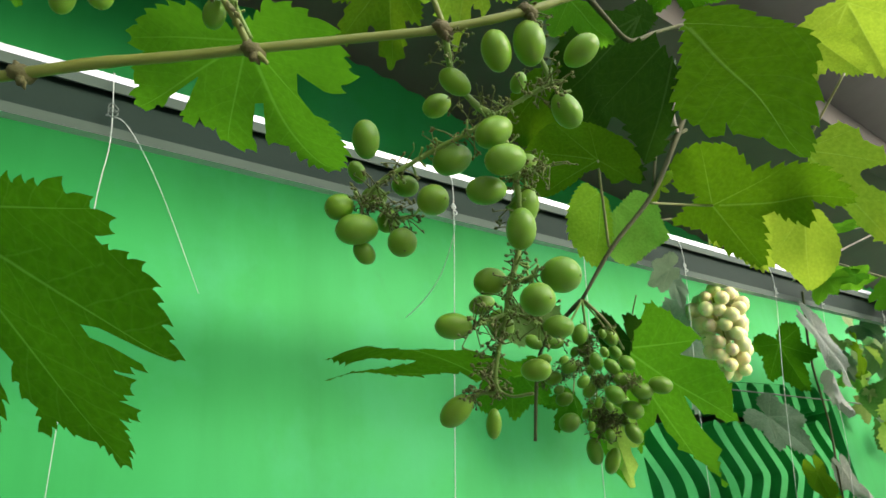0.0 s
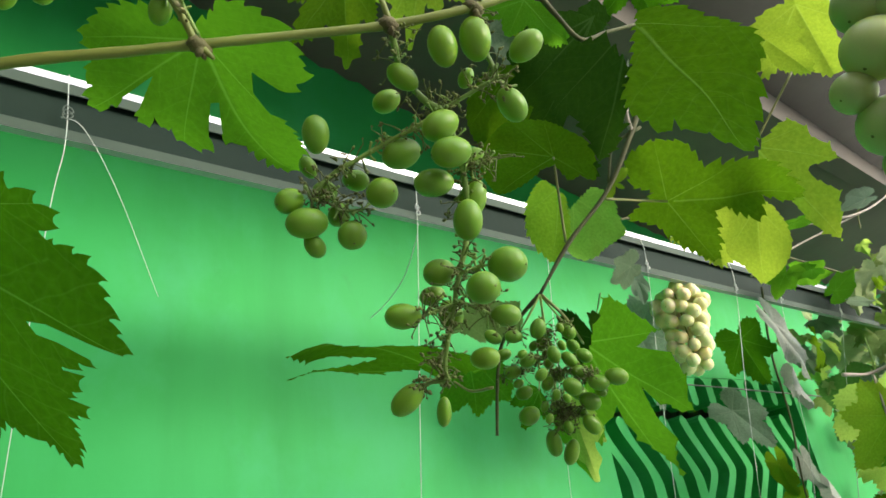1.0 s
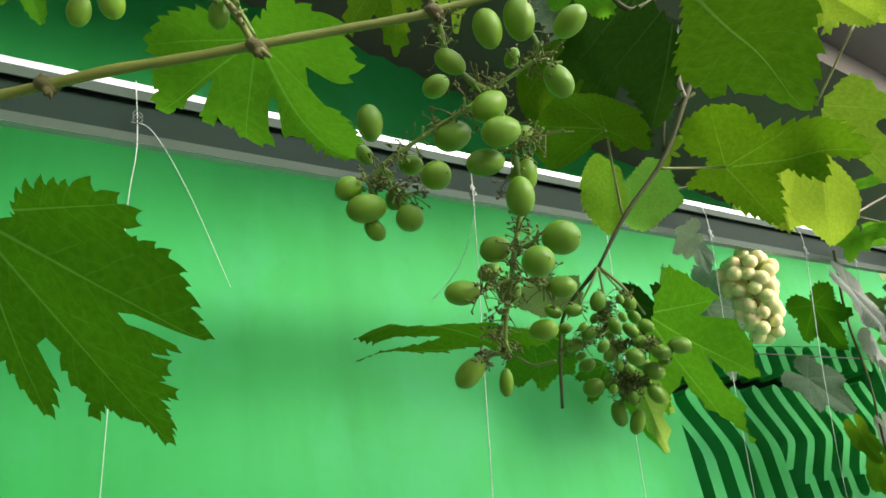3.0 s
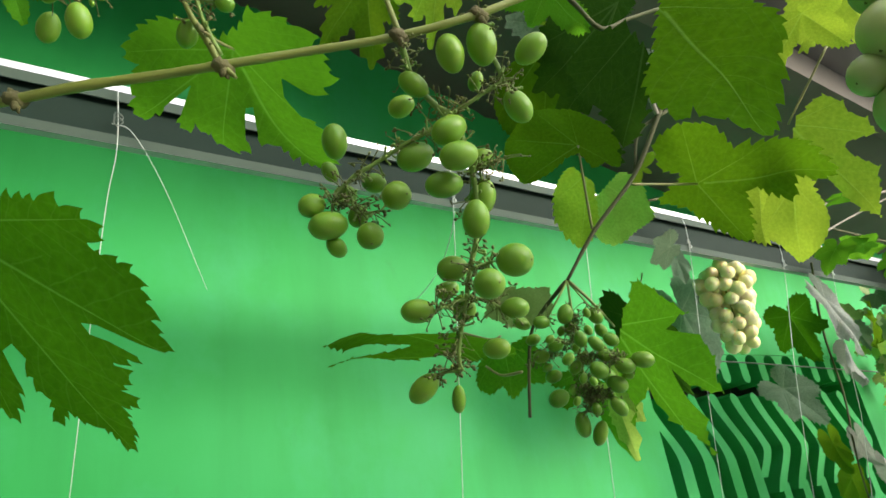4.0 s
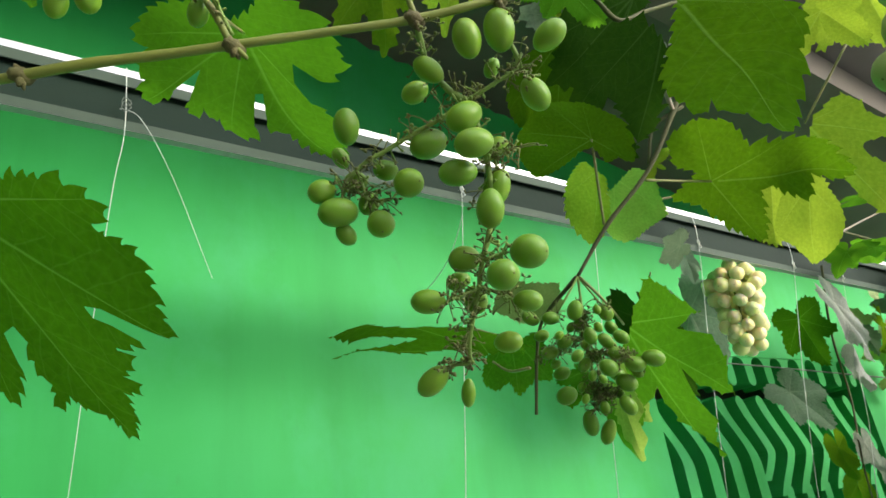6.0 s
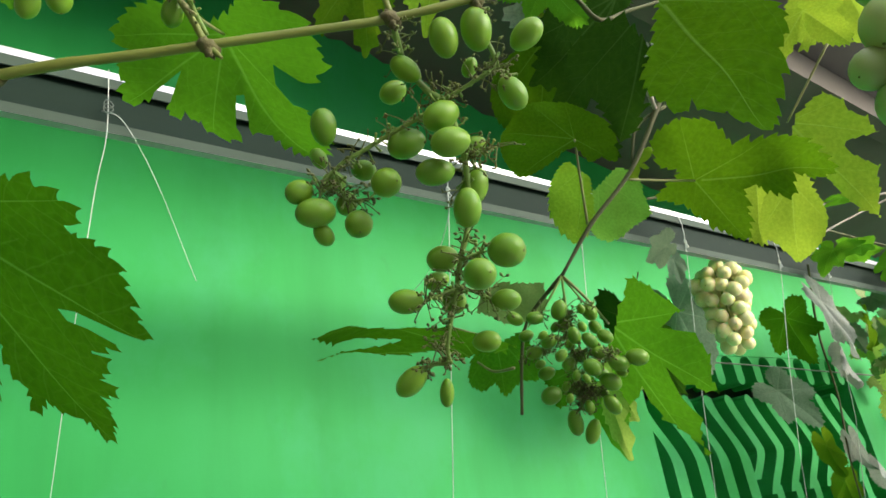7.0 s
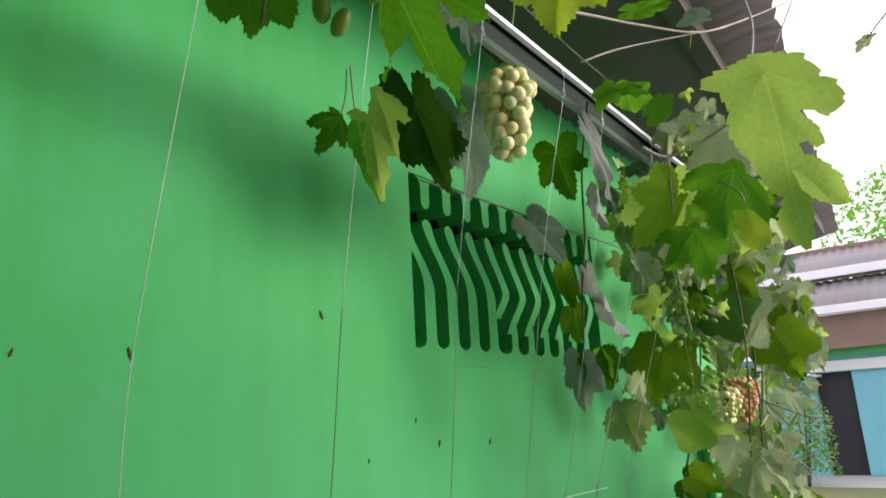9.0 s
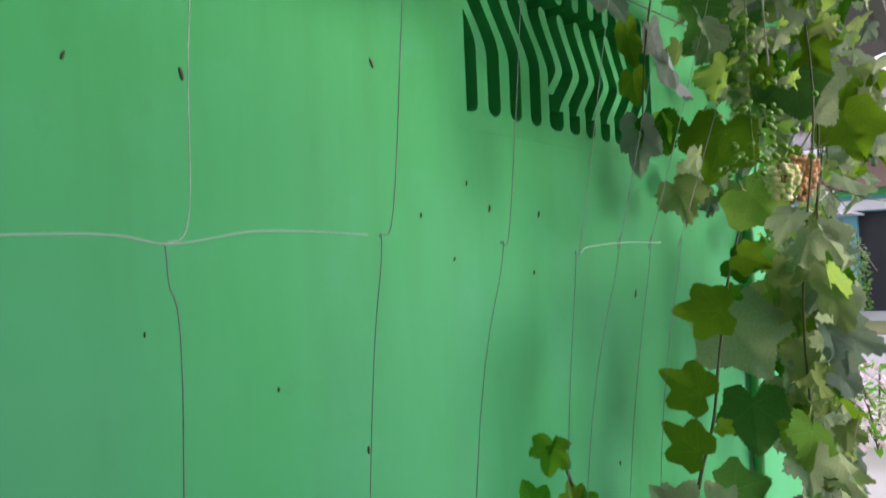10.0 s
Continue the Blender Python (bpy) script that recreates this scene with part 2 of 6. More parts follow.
DIRT = plain("mud_dauber_clay", (0.13, 0.10, 0.05), (0.04, 0.07, 0.03), 120, 0.9, relief=0.8)
GROUND = plain("pale_concrete_yard", (0.54, 0.53, 0.49), (0.42, 0.41, 0.37), 3, 0.95, relief=0.6, depth=0.004)
# dark grey for the vent recess and the added light-blocking walls
YARD = plain("dark_grey_coat", (0.20, 0.20, 0.18), (0.13, 0.13, 0.115), 4, 0.9, relief=0.5, depth=0.003)
ROAD = plain("grey_concrete_road", (0.40, 0.39, 0.37), (0.29, 0.285, 0.27), 2, 0.9, relief=0.5, depth=0.003)
GRASS = plain("rough_grass_verge", (0.10, 0.15, 0.04), (0.18, 0.17, 0.07), 6, 0.95, relief=0.9, depth=0.01)
CYAN = plain("turquoise_wall_paint", (0.18, 0.50, 0.55), (0.14, 0.42, 0.48), 3, 0.7)
WHITE = plain("chalky_white_paint", (0.76, 0.77, 0.76), (0.62, 0.63, 0.63), 4, 0.6)
TIN = plain("weathered_tin_roof", (0.30, 0.29, 0.28), (0.20, 0.18, 0.165), 2, 0.6, 0.3)
FASCIA = plain("brown_fascia_board", (0.25, 0.175, 0.13), (0.17, 0.12, 0.09), 5, 0.8)
SIGN = plain("green_sign_board", (0.05, 0.38, 0.09), (0.04, 0.30, 0.07), 4, 0.5)
DARK = plain("doorway_shade", (0.03, 0.03, 0.035), (0.015, 0.015, 0.018), 4, 0.7)
PINK = plain("pale_pink_petal", (0.74, 0.50, 0.52), (0.80, 0.66, 0.66), 60, 0.6)


# ---- making meshes ----
def part(name, bm, mat, parent=None, label="", smooth=True):
    me = bpy.data.meshes.new(name)
    bm.to_mesh(me)
    bm.free()
    me.materials.append(mat)
    if smooth:
        me.polygons.foreach_set("use_smooth", [True] * len(me.polygons))
    ob = new(name, me)
    if parent:
        ob.parent = parent
    if label:
        ob["label"] = label
    return ob


def box(bm, x0, x1, y0, y1, z0, z1, bevel=0.0):
    r = bmesh.ops.create_cube(bm, size=1.0, matrix=Matrix.LocRotScale(((x0 + x1) / 2, (y0 + y1) / 2, (z0 + z1) / 2), None, (x1 - x0, y1 - y0, z1 - z0)))
    if bevel:
        edges = {e for v in r["verts"] for e in v.link_edges}
        bmesh.ops.bevel(bm, geom=list(edges), offset=bevel, segments=2, affect="EDGES", profile=0.6)
    return bm


def curve_points(pts, steps=6):
    """A smooth line through the points."""
    pts = [Vector(p) for p in pts]
    if len(pts) < 3:
        return [pts[0].lerp(pts[-1], i / steps) for i in range(steps + 1)]
    ext = [2 * pts[0] - pts[1], *pts, 2 * pts[-1] - pts[-2]]
    out = []
    for i in range(1, len(ext) - 2):
        a, b, c, d = ext[i - 1 : i + 3]
        for k in range(steps):
            t = k / steps
            out.append(0.5 * (2 * b + (c - a) * t + (2 * a - 5 * b + 4 * c - d) * t * t + (3 * b - a - 3 * c + d) * t**3))
    return out + [pts[-1]]


def tube(bm, pts, r0, r1=None, sides=6, steps=6, knots=0.0):
    line = curve_points(pts, steps)
    r1 = r0 if r1 is None else r1
    rings, side = [], None
    for i, p in enumerate(line):
        d = (line[min(i + 1, len(line) - 1)] - line[max(i - 1, 0)]).normalized()
        if side is None:
            side = d.orthogonal().normalized()
        side = (side - d * side.dot(d)).normalized()
        other = d.cross(side)
        r = r0 + (r1 - r0) * i / max(1, len(line) - 1)
        r *= 1 + knots * noise.noise(p * 90)
        rings.append([bm.verts.new(p + r * (math.cos(6.2832 * k / sides) * side + math.sin(6.2832 * k / sides) * other)) for k in range(sides)])
    for a, b in zip(rings, rings[1:]):
        for k in range(sides):
            bm.faces.new((a[k], a[(k + 1) % sides], b[(k + 1) % sides], b[k]))
    bm.faces.new(rings[0][::-1])
    bm.faces.new(rings[-1])
    return bm


def ball(bm, at, r, seg=8, rings=6, squash=1.0):
    bmesh.ops.create_uvsphere(bm, u_segments=seg, v_segments=rings, radius=r, matrix=Matrix.Translation(at) @ Matrix.Diagonal((1, 1, squash, 1)))


def knot(bm, at):
    """A swollen joint of a cane with a dark bud scale below it."""
    at = Vector(at)
    bmesh.ops.create_uvsphere(bm, u_segments=10, v_segments=8, radius=0.0048, matrix=Matrix.Translation(at) @ Matrix.Rotation(0.2, 4, "Y") @ Matrix.Diagonal((1.5, 0.95, 0.95, 1)))
    for dx, dz, r in ((0.0, -0.0045, 0.0026), (0.002, -0.0065, 0.0016), (-0.0025, 0.003, 0.0022)):
        bmesh.ops.create_uvsphere(bm, u_segments=7, v_segments=5, radius=r, matrix=Matrix.Translation(at + Vector((dx, -0.001, dz))) @ Matrix.Diagonal((1, 1, 1.4, 1)))
    for v in bm.verts:
        v.co += (v.co - at) * 0.25 * noise.noise(v.co * 700)


def empty(name, at, label="", category="", group="", kind=""):
    ob = new(name)
    ob.empty_display_size = 0.05
    ob.location = at
    bpy.context.view_layer.update()
    return tagged(ob, label, category, group, kind)


def under(ob, parent):
    """Makes ob, built in world places, a part of parent."""
    ob.parent = parent
    ob.matrix_parent_inverse = Matrix.Translation(parent.location).inverted()
    return ob


# ---- leaves ----
def leaf_form(lobe, seed, fine, lobes=None, tooth=0.8):
    """The outline of a vine leaf about its stalk's end, its tip at 1: smooth edge, toothed edge, lobes. lobes: angle in degrees, length and breadth of each."""
    rnd = random.Random(seed)
    if lobes:
        spread = [(radians(a), n, b) for a, n, b in lobes]
    else:
        breadth = 0.88 - 0.56 * lobe
        spread = [(0.0, 1.0, breadth)]
        for s in (-1, 1):
            spread.append((s * radians(54 + rnd.uniform(-7, 7)), 0.86 * rnd.uniform(0.86, 1.08), breadth * rnd.uniform(0.9, 1.15)))
            spread.append((s * radians(108 + rnd.uniform(-9, 9)), 0.62 * rnd.uniform(0.85, 1.12), breadth * 1.25))
    hub = 0.42 * min(n * b for _, n, b in spread)
    count = 700 if fine else 150
    rim = []
    for i in range(count):
        th = -math.pi + 2 * math.pi * (i + 0.5) / count
        best = hub
        for phi, length, a in spread:
            d = abs((th - phi + math.pi) % (2 * math.pi) - math.pi)
            if d > 1.5:
                continue
            # a lobe swells to its middle and tapers to its tip
            want_tan, low, high = math.tan(d), 0.001, 1.0
            for _ in range(13):
                u = (low + high) / 2
                if 3.0 * 0.50 * a * u**-0.2 * (1 - u) ** (0.78 if a > 0.32 else 0.95) > want_tan:
                    low = u
                else:
                    high = u
            best = max(best, low * length / math.cos(d))
        gap = (math.pi - abs(th)) / radians(16)
        if gap < 1 and not lobes:
            best *= 0.25 + 0.75 * gap
        rim.append(Vector((best * math.cos(th), best * math.sin(th))))
    # even steps along the edge
    total = sum((a - b).length for a, b in zip(rim, rim[1:]))
    want = 400 if fine else 110
    step, run, k = total / want, 0.0, 0
    even = [rim[0]]
    for a, b in zip(rim, rim[1:]):
        run += (b - a).length
        if run >= step:
            even.append(b)
            run -= step
    smooth = [(even[k - 1] + 2 * even[k] + even[(k + 1) % len(even)]) / 4 for k in range(len(even))]
    toothed, left, span, size = [], 0, 1, 1.0
    n = len(smooth)
    for k in range(n):
        if left <= 0:
            left = span = max(3, int(round((0.10 if fine else 0.15) * rnd.uniform(0.5, 1.7) / step)))
            size = tooth * rnd.uniform(0.4, 1.35) * (0.45 + 0.55 * min(1.0, smooth[k].length))
        f = 1 - left / span
        left -= 1
        along = (smooth[(k + 1) % n] - smooth[k - 1]).normalized()
        out = Vector((along.y, -along.x))
        saw = (f / 0.6 if f < 0.6 else (1 - f) / 0.4) - 0.35
        toothed.append(smooth[k] + out * 0.058 * size * saw + smooth[k].normalized() * 0.044 * size * max(0.0, saw))
    return smooth, toothed, spread


def leaf_height(u, v, shape):
    fold, droop, wave, seed = shape
    r = math.hypot(u, v)
    th = math.atan2(v, u)
    near = min(abs(th - radians(a)) for a in (0, 57, -57, 112, -112))
    puff = 0.06 * r * min(1.0, near / 0.4)
    return fold * abs(v) - droop * (u * u - u) * 0.9 - 0.35 * droop * v * v + puff * 0.7 + wave * r * r * noise.noise(Vector((u * 2.2, v * 2.2, seed * 3.7)))


def blade_mesh(lobe, shape, seed, fine, lobes=None, tooth=0.8):
    smooth, toothed, spread = leaf_form(lobe, seed, fine, lobes, tooth)
    shells = (0.12, 0.3, 0.5, 0.7, 0.86, 0.95) if fine else (0.4, 0.8)
    bm = bmesh.new()
    uv = bm.loops.layers.uv.new("flat")
    flat = {}

    def vert(p):
        q = bm.verts.new((p.x, p.y, leaf_height(p.x, p.y, shape)))
        flat[q] = p
        return q

    middle = vert(Vector((0, 0)))
    rings = [[vert(p * s) for p in smooth] for s in shells] + [[vert(p) for p in toothed]]
    n = len(smooth)
    for k in range(n if lobes else n - 1):
        j = (k + 1) % n
        bm.faces.new((middle, rings[0][k], rings[0][j]))
        for a, b in zip(rings, rings[1:]):
            bm.faces.new((a[k], b[k], b[j], a[j]))
    rib = bm.loops.layers.uv.new("rib")
    for f in bm.faces:
        c = sum((flat[lp.vert] for lp in f.loops), Vector((0, 0))) / len(f.loops)
        th = math.atan2(c.y, c.x)
        phi, length, _ = min(spread, key=lambda o: abs((th - o[0] + math.pi) % (2 * math.pi) - math.pi))
        co, si = math.cos(phi), math.sin(phi)
        for lp in f.loops:
            p = flat[lp.vert]
            lp[uv].uv = p
            lp[rib].uv = ((p.x * co + p.y * si) / length, (p.y * co - p.x * si) / length)
    return bm


def bayed_outline(edge, seed, tooth):
    """The outline of a leaf by the ends of its lobes and the bays between them, (degrees, length) in turn, with teeth that lean to the lobes' ends; a third 0 marks the toothless rim of a bay."""
    rnd = random.Random(seed)
    ends = [Vector((n * math.cos(radians(a)), n * math.sin(radians(a)))) for a, n, *_ in edge]
    line = []
    n = len(edge)
    bay = [edge[k][1] < edge[k - 1][1] and edge[k][1] < edge[(k + 1) % n][1] for k in range(n)]
    for k, (a, b) in enumerate(zip(ends, ends[1:] + ends[:1])):
        span = b - a
        size = span.length
        if size < 0.004:
            continue
        out = Vector((span.y, -span.x)) / size
        forward = b.length > a.length
        pitch = 0.085 if tooth < 1 else 0.06
        teeth = max(1, round(size / (pitch * rnd.uniform(0.8, 1.2))))
        cuts = sorted({0.0, 1.0, *((j + rnd.uniform(-0.22, 0.22)) / teeth for j in range(1, teeth))})
        smooth_rim = len(edge[k]) == len(edge[(k + 1) % n]) == 3
        beside = smooth_rim or bay[k] or bay[(k + 1) % n]
        for c, d in zip(cuts, cuts[1:]):
            w = (d - c) * size
            high = 0.0 if smooth_rim else tooth * w * rnd.uniform(0.32, 0.6)
            run = [(0.0, 0.0), (0.2, 0.36), (0.4, 0.58), (0.58, 0.74), (0.72, 0.88), (0.82, 1.0), (0.87, 0.5), (0.94, 0.12)]
            if not forward:
                run = [(0.0, 0.0)] + [(1 - q, h) for q, h in run[:0:-1]]
            for q, h in run:
                f = c + (d - c) * q
                lean = (0.4 if forward else -0.4) * high * h * h
                line.append(a + span * f + out * ((0.0 if beside else 0.06) * size * 4 * f * (1 - f) + high * h) + span / size * lean)
    return line


def bayed_mesh(edge, shape, seed, tooth):
    rim = bayed_outline(edge, seed, tooth)
    n = len(rim)
    reach = max(p.length for p in rim)
    pts = list(rim)
    step = 0.05
    rows = int(reach / step) + 2
    for i in range(-rows, rows):
        for j in range(-rows, rows):
            pts.append(Vector((i * step + (j % 2) * step / 2, j * step * 0.87)))
    verts, _, faces, *_ = geometry.delaunay_2d_cdt(pts, [(k, (k + 1) % n) for k in range(n)], [], 1, 1e-5)
    bm = bmesh.new()
    uv, rib = bm.loops.layers.uv.new("flat"), bm.loops.layers.uv.new("rib")
    made = [bm.verts.new((p.x, p.y, leaf_height(p.x, p.y, shape))) for p in verts]
    spread = []
    for a, r, *_ in sorted(edge, key=lambda o: -o[1]):
        if r > 0.4 and len(spread) < 5 and all(abs((a - degrees(o[0]) + 180) % 360 - 180) > 27 for o in spread):
            spread.append((radians(a), r))
    for f in faces:
        face = bm.faces.new([made[k] for k in f])
        c = sum((verts[k] for k in f), Vector((0, 0))) / len(f)
        th = math.atan2(c.y, c.x)
        phi, length = min(spread, key=lambda o: abs((th - o[0] + math.pi) % (2 * math.pi) - math.pi))
        co, si = math.cos(phi), math.sin(phi)
        for lp, k in zip(face.loops, f):
            p = verts[k]
            lp[uv].uv = p
            lp[rib].uv = ((p.x * co + p.y * si) / length, (p.y * co - p.x * si) / length)
    bmesh.ops.delete(bm, geom=[v for v in bm.verts if not v.link_faces], context="VERTS")
    for f in bm.faces:
        f.normal_update()
        if f.normal.z < 0:
            f.normal_flip()
    return bm


THREE_LOBED = [(180, 0.1), (-140, 0.36), (-100, 0.5), (-72, 0.5), (-50, 0.74), (-34, 0.7), (-22, 0.6), (-8, 0.86), (0, 1.0), (9, 0.84), (24, 0.58), (44, 0.74), (58, 0.72), (80, 0.48), (108, 0.52), (145, 0.34)]
FIVE_LOBED = [(180, 0.08), (-150, 0.42), (-118, 0.58), (-92, 0.56), (-68, 0.78), (-52, 0.8), (-30, 0.68), (-10, 0.88), (0, 1.0), (10, 0.86), (28, 0.7), (48, 0.84), (62, 0.8), (86, 0.57), (118, 0.6), (152, 0.4)]
FORMS = {}


def leaf(parent, base, tip, face, mat, wide=1.0, lobe=0.5, fold=0.12, droop=0.18, wave=0.22, seed=1, fine=True, stalk=None, stalk_mat=None, lobes=None, tooth=0.8, edge=None):
    """A vine leaf with its stalk's end at base and its middle lobe's end at tip; face is the way that its upper side looks."""
    base, tip, face = Vector(base), Vector(tip), Vector(face)
    x = tip - base
    size = x.length
    x.normalize()
    z = (face - x * face.dot(x)).normalized()
    y = z.cross(x)
    key = (lobe, fold, droop, wave, seed, fine, tuple(lobes or ()), tooth, tuple(edge or ()))
    if key not in FORMS:
        shape = (fold, droop, wave, seed)
        ob = part("leaf", bayed_mesh(edge, shape, seed, tooth) if edge else blade_mesh(lobe, shape, seed, fine, lobes, tooth), mat)
        FORMS[key] = ob.data
        bpy.data.objects.remove(ob)
    blade = FORMS[key]
    if blade.materials[0] != mat:
        name = (key, mat.name)
        if name not in FORMS:
            FORMS[name] = blade.copy()
            FORMS[name].materials[0] = mat
        blade = FORMS[name]
    m = Matrix((x, y, z)).transposed().to_4x4()
    m.translation = base
    ob = new("leaf", blade)
    ob.parent = parent
    ob.matrix_local = Matrix.Translation(-parent.location) @ m @ Matrix.Diagonal((size, size * wide, size, 1))
    if stalk:
        bm = bmesh.new()
        inv = (m @ Matrix.Diagonal((size, size * wide, size, 1))).inverted()
        tube(bm, [Vector(p) for p in (*stalk, base)], 0.0016, 0.0013, 6, 5)
        bm.transform(inv)
        so = part("stalk", bm, stalk_mat or PETIOLE)
        so.parent = ob
    return ob


# ---- grapes ----
def berry_mesh(name, mat, ratio, seg=18, rings=12):
    """A berry of length 1 along z, its stalk end at the top, with the scar of the flower below."""
    bm = bmesh.new()
    bmesh.ops.create_uvsphere(bm, u_segments=seg, v_segments=rings, radius=0.5)
    for v in bm.verts:
        k = 1 - 0.10 * v.co.z
        v.co.x *= ratio * k
        v.co.y *= ratio * k
    bmesh.ops.create_uvsphere(bm, u_segments=6, v_segments=4, radius=0.03, matrix=Matrix.Translation((0, 0, -0.497)) @ Matrix.Diagonal((1, 1, 0.4, 1)))
    me = bpy.data.meshes.new(name)
    bm.to_mesh(me)
    bm.free()
    me.materials.append(mat)
    me.materials.append(BUD)
    me.polygons.foreach_set("use_smooth", [True] * len(me.polygons))
    for p in me.polygons:
        if abs(p.center.x) < 0.034 and abs(p.center.y) < 0.034 and p.center.z < -0.49:
            p.material_index = 1
    return me


BERRIES = {}


def berry(bunch, me, at, up, length, width=1.0):
    """A berry at its middle, up pointing to its stalk."""
    m = Vector(up).to_track_quat("Z", "Y").to_matrix().to_4x4()
    m.translation = Vector(at) - bunch.location
    ob = new("berry", me)
    ob.parent = bunch
    ob.matrix_local = m @ Matrix.Diagonal((length * width, length * width, length, 1))
    end = Vector(at) + Vector(up).normalized() * length * 0.5
    BERRIES[tuple(end)] = ob
    return end


def nearest(line, p):
    return min(line, key=lambda q: (q - p).length)


def stalks(bunch, lines, ends, radius, mat=None, seed=3, buds=0, below=9.0):
    """The stalk of a bunch along its lines, with a foot stalk to every berry and the dried buds of those that never set."""
    rnd = random.Random(seed)
    bm, all_pts = bmesh.new(), []
    for line, r0, r1 in lines:
        tube(bm, line, r0, r1, 7, 5, 0.25)
        all_pts += curve_points(line, 8)
    budded = [p for p in all_pts if p.z < below]
    for end, up in ends:
        up = Vector(up).normalized()
        root = nearest(all_pts, end + up * 0.012)
        gap = (root - end).length
        mid = end + up * min(0.008, gap * 0.5)
        foot = bmesh.new()
        tube(foot, [root, mid.lerp(root, 0.35), mid, end - up * 0.0006], radius * 0.75, radius, 6, 4, 0.2)
        ball(foot, end - up * 0.0004, radius * 1.75, 8, 5)
        grape = BERRIES[tuple(end)]
        foot.transform((Matrix.Translation(bunch.location) @ grape.matrix_local).inverted())
        part("foot_stalk", foot, mat or RACHIS, grape)
    if buds:
        for _ in range(buds // 2):
            p = rnd.choice(budded)
            d = Vector((rnd.gauss(0, 1), rnd.gauss(0, 1), rnd.gauss(0, 0.9))).normalized()
            q = p + d * rnd.uniform(0.003, 0.0085)
            tube(bm, [p, p.lerp(q, 0.5) + Vector((0, 0, rnd.uniform(-0.001, 0.001))), q], 0.0005, 0.0007, 5, 2, 0.3)
            ball(bm, q, rnd.uniform(0.0008, 0.0013), 6, 4)
    under(part("stalk", bm, mat or RACHIS), bunch)
    if buds:
        bm = bmesh.new()
        for _ in range(buds):
            p = rnd.choice(budded)
            d = Vector((rnd.gauss(0, 1), rnd.gauss(0, 1), rnd.gauss(-0.1, 0.8))).normalized()
            n = rnd.uniform(0.005, 0.017)
            q = p + d * n
            tube(bm, [p, p.lerp(q, 0.5) + Vector((0, 0, 0.0012)), q], 0.00042, 0.00028, 4, 2)
            for _ in range(rnd.choice((1, 1, 2, 3))):
                tip = q + Vector((rnd.gauss(0, 1), rnd.gauss(0, 1), rnd.gauss(0, 1))).normalized() * rnd.uniform(0.0, 0.0035)
                tube(bm, [q, tip], 0.0003, 0.00025, 3, 1)
                size = rnd.uniform(0.0006, 0.0013)
                a1 = (tip - q + d * 0.001).normalized()
                a2 = a1.orthogonal().normalized()
                a3 = a1.cross(a2)
                ends8 = [bm.verts.new(tip - a1 * size * 1.7), bm.verts.new(tip + a1 * size * 1.7)]
                belt = [bm.verts.new(tip + (a2 * math.cos(k * 1.2566) + a3 * math.sin(k * 1.2566)) * size) for k in range(5)]
                for k in range(5):
                    bm.faces.new((ends8[0], belt[(k + 1) % 5], belt[k]))
                    bm.faces.new((ends8[1], belt[k], belt[(k + 1) % 5]))
        ob = under(part("dried_bud", bm, BUD), bunch)
        tagged(ob, "tiny dried buds on thin stalks", kind="stuff")


def round_bunch(at, height, across, count, size, mat, label, group, seed, ratio=0.95, stem=None):
    """A full ripe bunch: berries packed round a hanging stalk, wider at its shoulders."""
    rnd = random.Random(seed)
    bunch = empty("grape_bunch", at, label, "grape bunch", group)
    me = berry_mesh("berry", mat, ratio, 14, 10)
    axis = [Vector(at) + Vector((0, 0, -height * q)) for q in (0, 0.3, 0.6, 0.93)]
    ends, placed, tries = [], [], 0
    while len(placed) < count and tries < 9000:
        tries += 1
        q = rnd.random()
        rad = across / 2 * (1 - 0.62 * q**1.4) * (0.55 + 0.45 * min(1, q * 6)) * rnd.uniform(0.72, 1)
        a = rnd.uniform(0, 6.2832)
        p = Vector(at) + Vector((math.cos(a) * rad, math.sin(a) * rad, -height * (0.06 + 0.92 * q)))
        if all((p - o).length > size * 0.70 for o in placed):
            placed.append(p)
            out = Vector((math.cos(a), math.sin(a), -0.35))
            ends.append((berry(bunch, me, p, -out, size * rnd.uniform(0.86, 1.08)), -out))
    lines = [(axis, 0.0028, 0.0012)]
    if stem:
        lines.append(([Vector(stem), Vector(stem).lerp(Vector(at), 0.6) + Vector((0.004, 0, 0)), Vector(at)], 0.0025, 0.0028))
    stalks(bunch, lines, ends, 0.0009)
    return bunch

# ---- structure ----
GROUP_STRINGS = "training strings on the beam"
WY = 1.207


def slab(name, verts, faces, mat, label, category):
    bm = bmesh.new()
    vs = [bm.verts.new(v) for v in verts]
    for f in faces:
        bm.faces.new([vs[i] for i in f])
    return tagged(part(name, bm, mat, smooth=False), label, category, kind="structure")


VX0, VX1, VZ0, VZ1 = 1.49, 2.56, 1.757, 2.222
bm = bmesh.new()
for x0, x1, z0, z1 in ((-4.0, VX0, -0.2, 3.9), (VX1, 4.3, -0.2, 3.9), (VX0, VX1, -0.2, VZ0), (VX0, VX1, VZ1, 3.9)):
    box(bm, x0, x1, WY, WY + 0.15, z0, z1)
bmesh.ops.remove_doubles(bm, verts=bm.verts, dist=0.0005)
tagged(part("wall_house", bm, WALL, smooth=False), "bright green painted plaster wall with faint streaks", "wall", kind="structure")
# dark grey instead of wall green, to put more shade behind the slots
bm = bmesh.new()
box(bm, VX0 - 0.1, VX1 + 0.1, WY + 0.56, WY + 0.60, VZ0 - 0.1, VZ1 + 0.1)
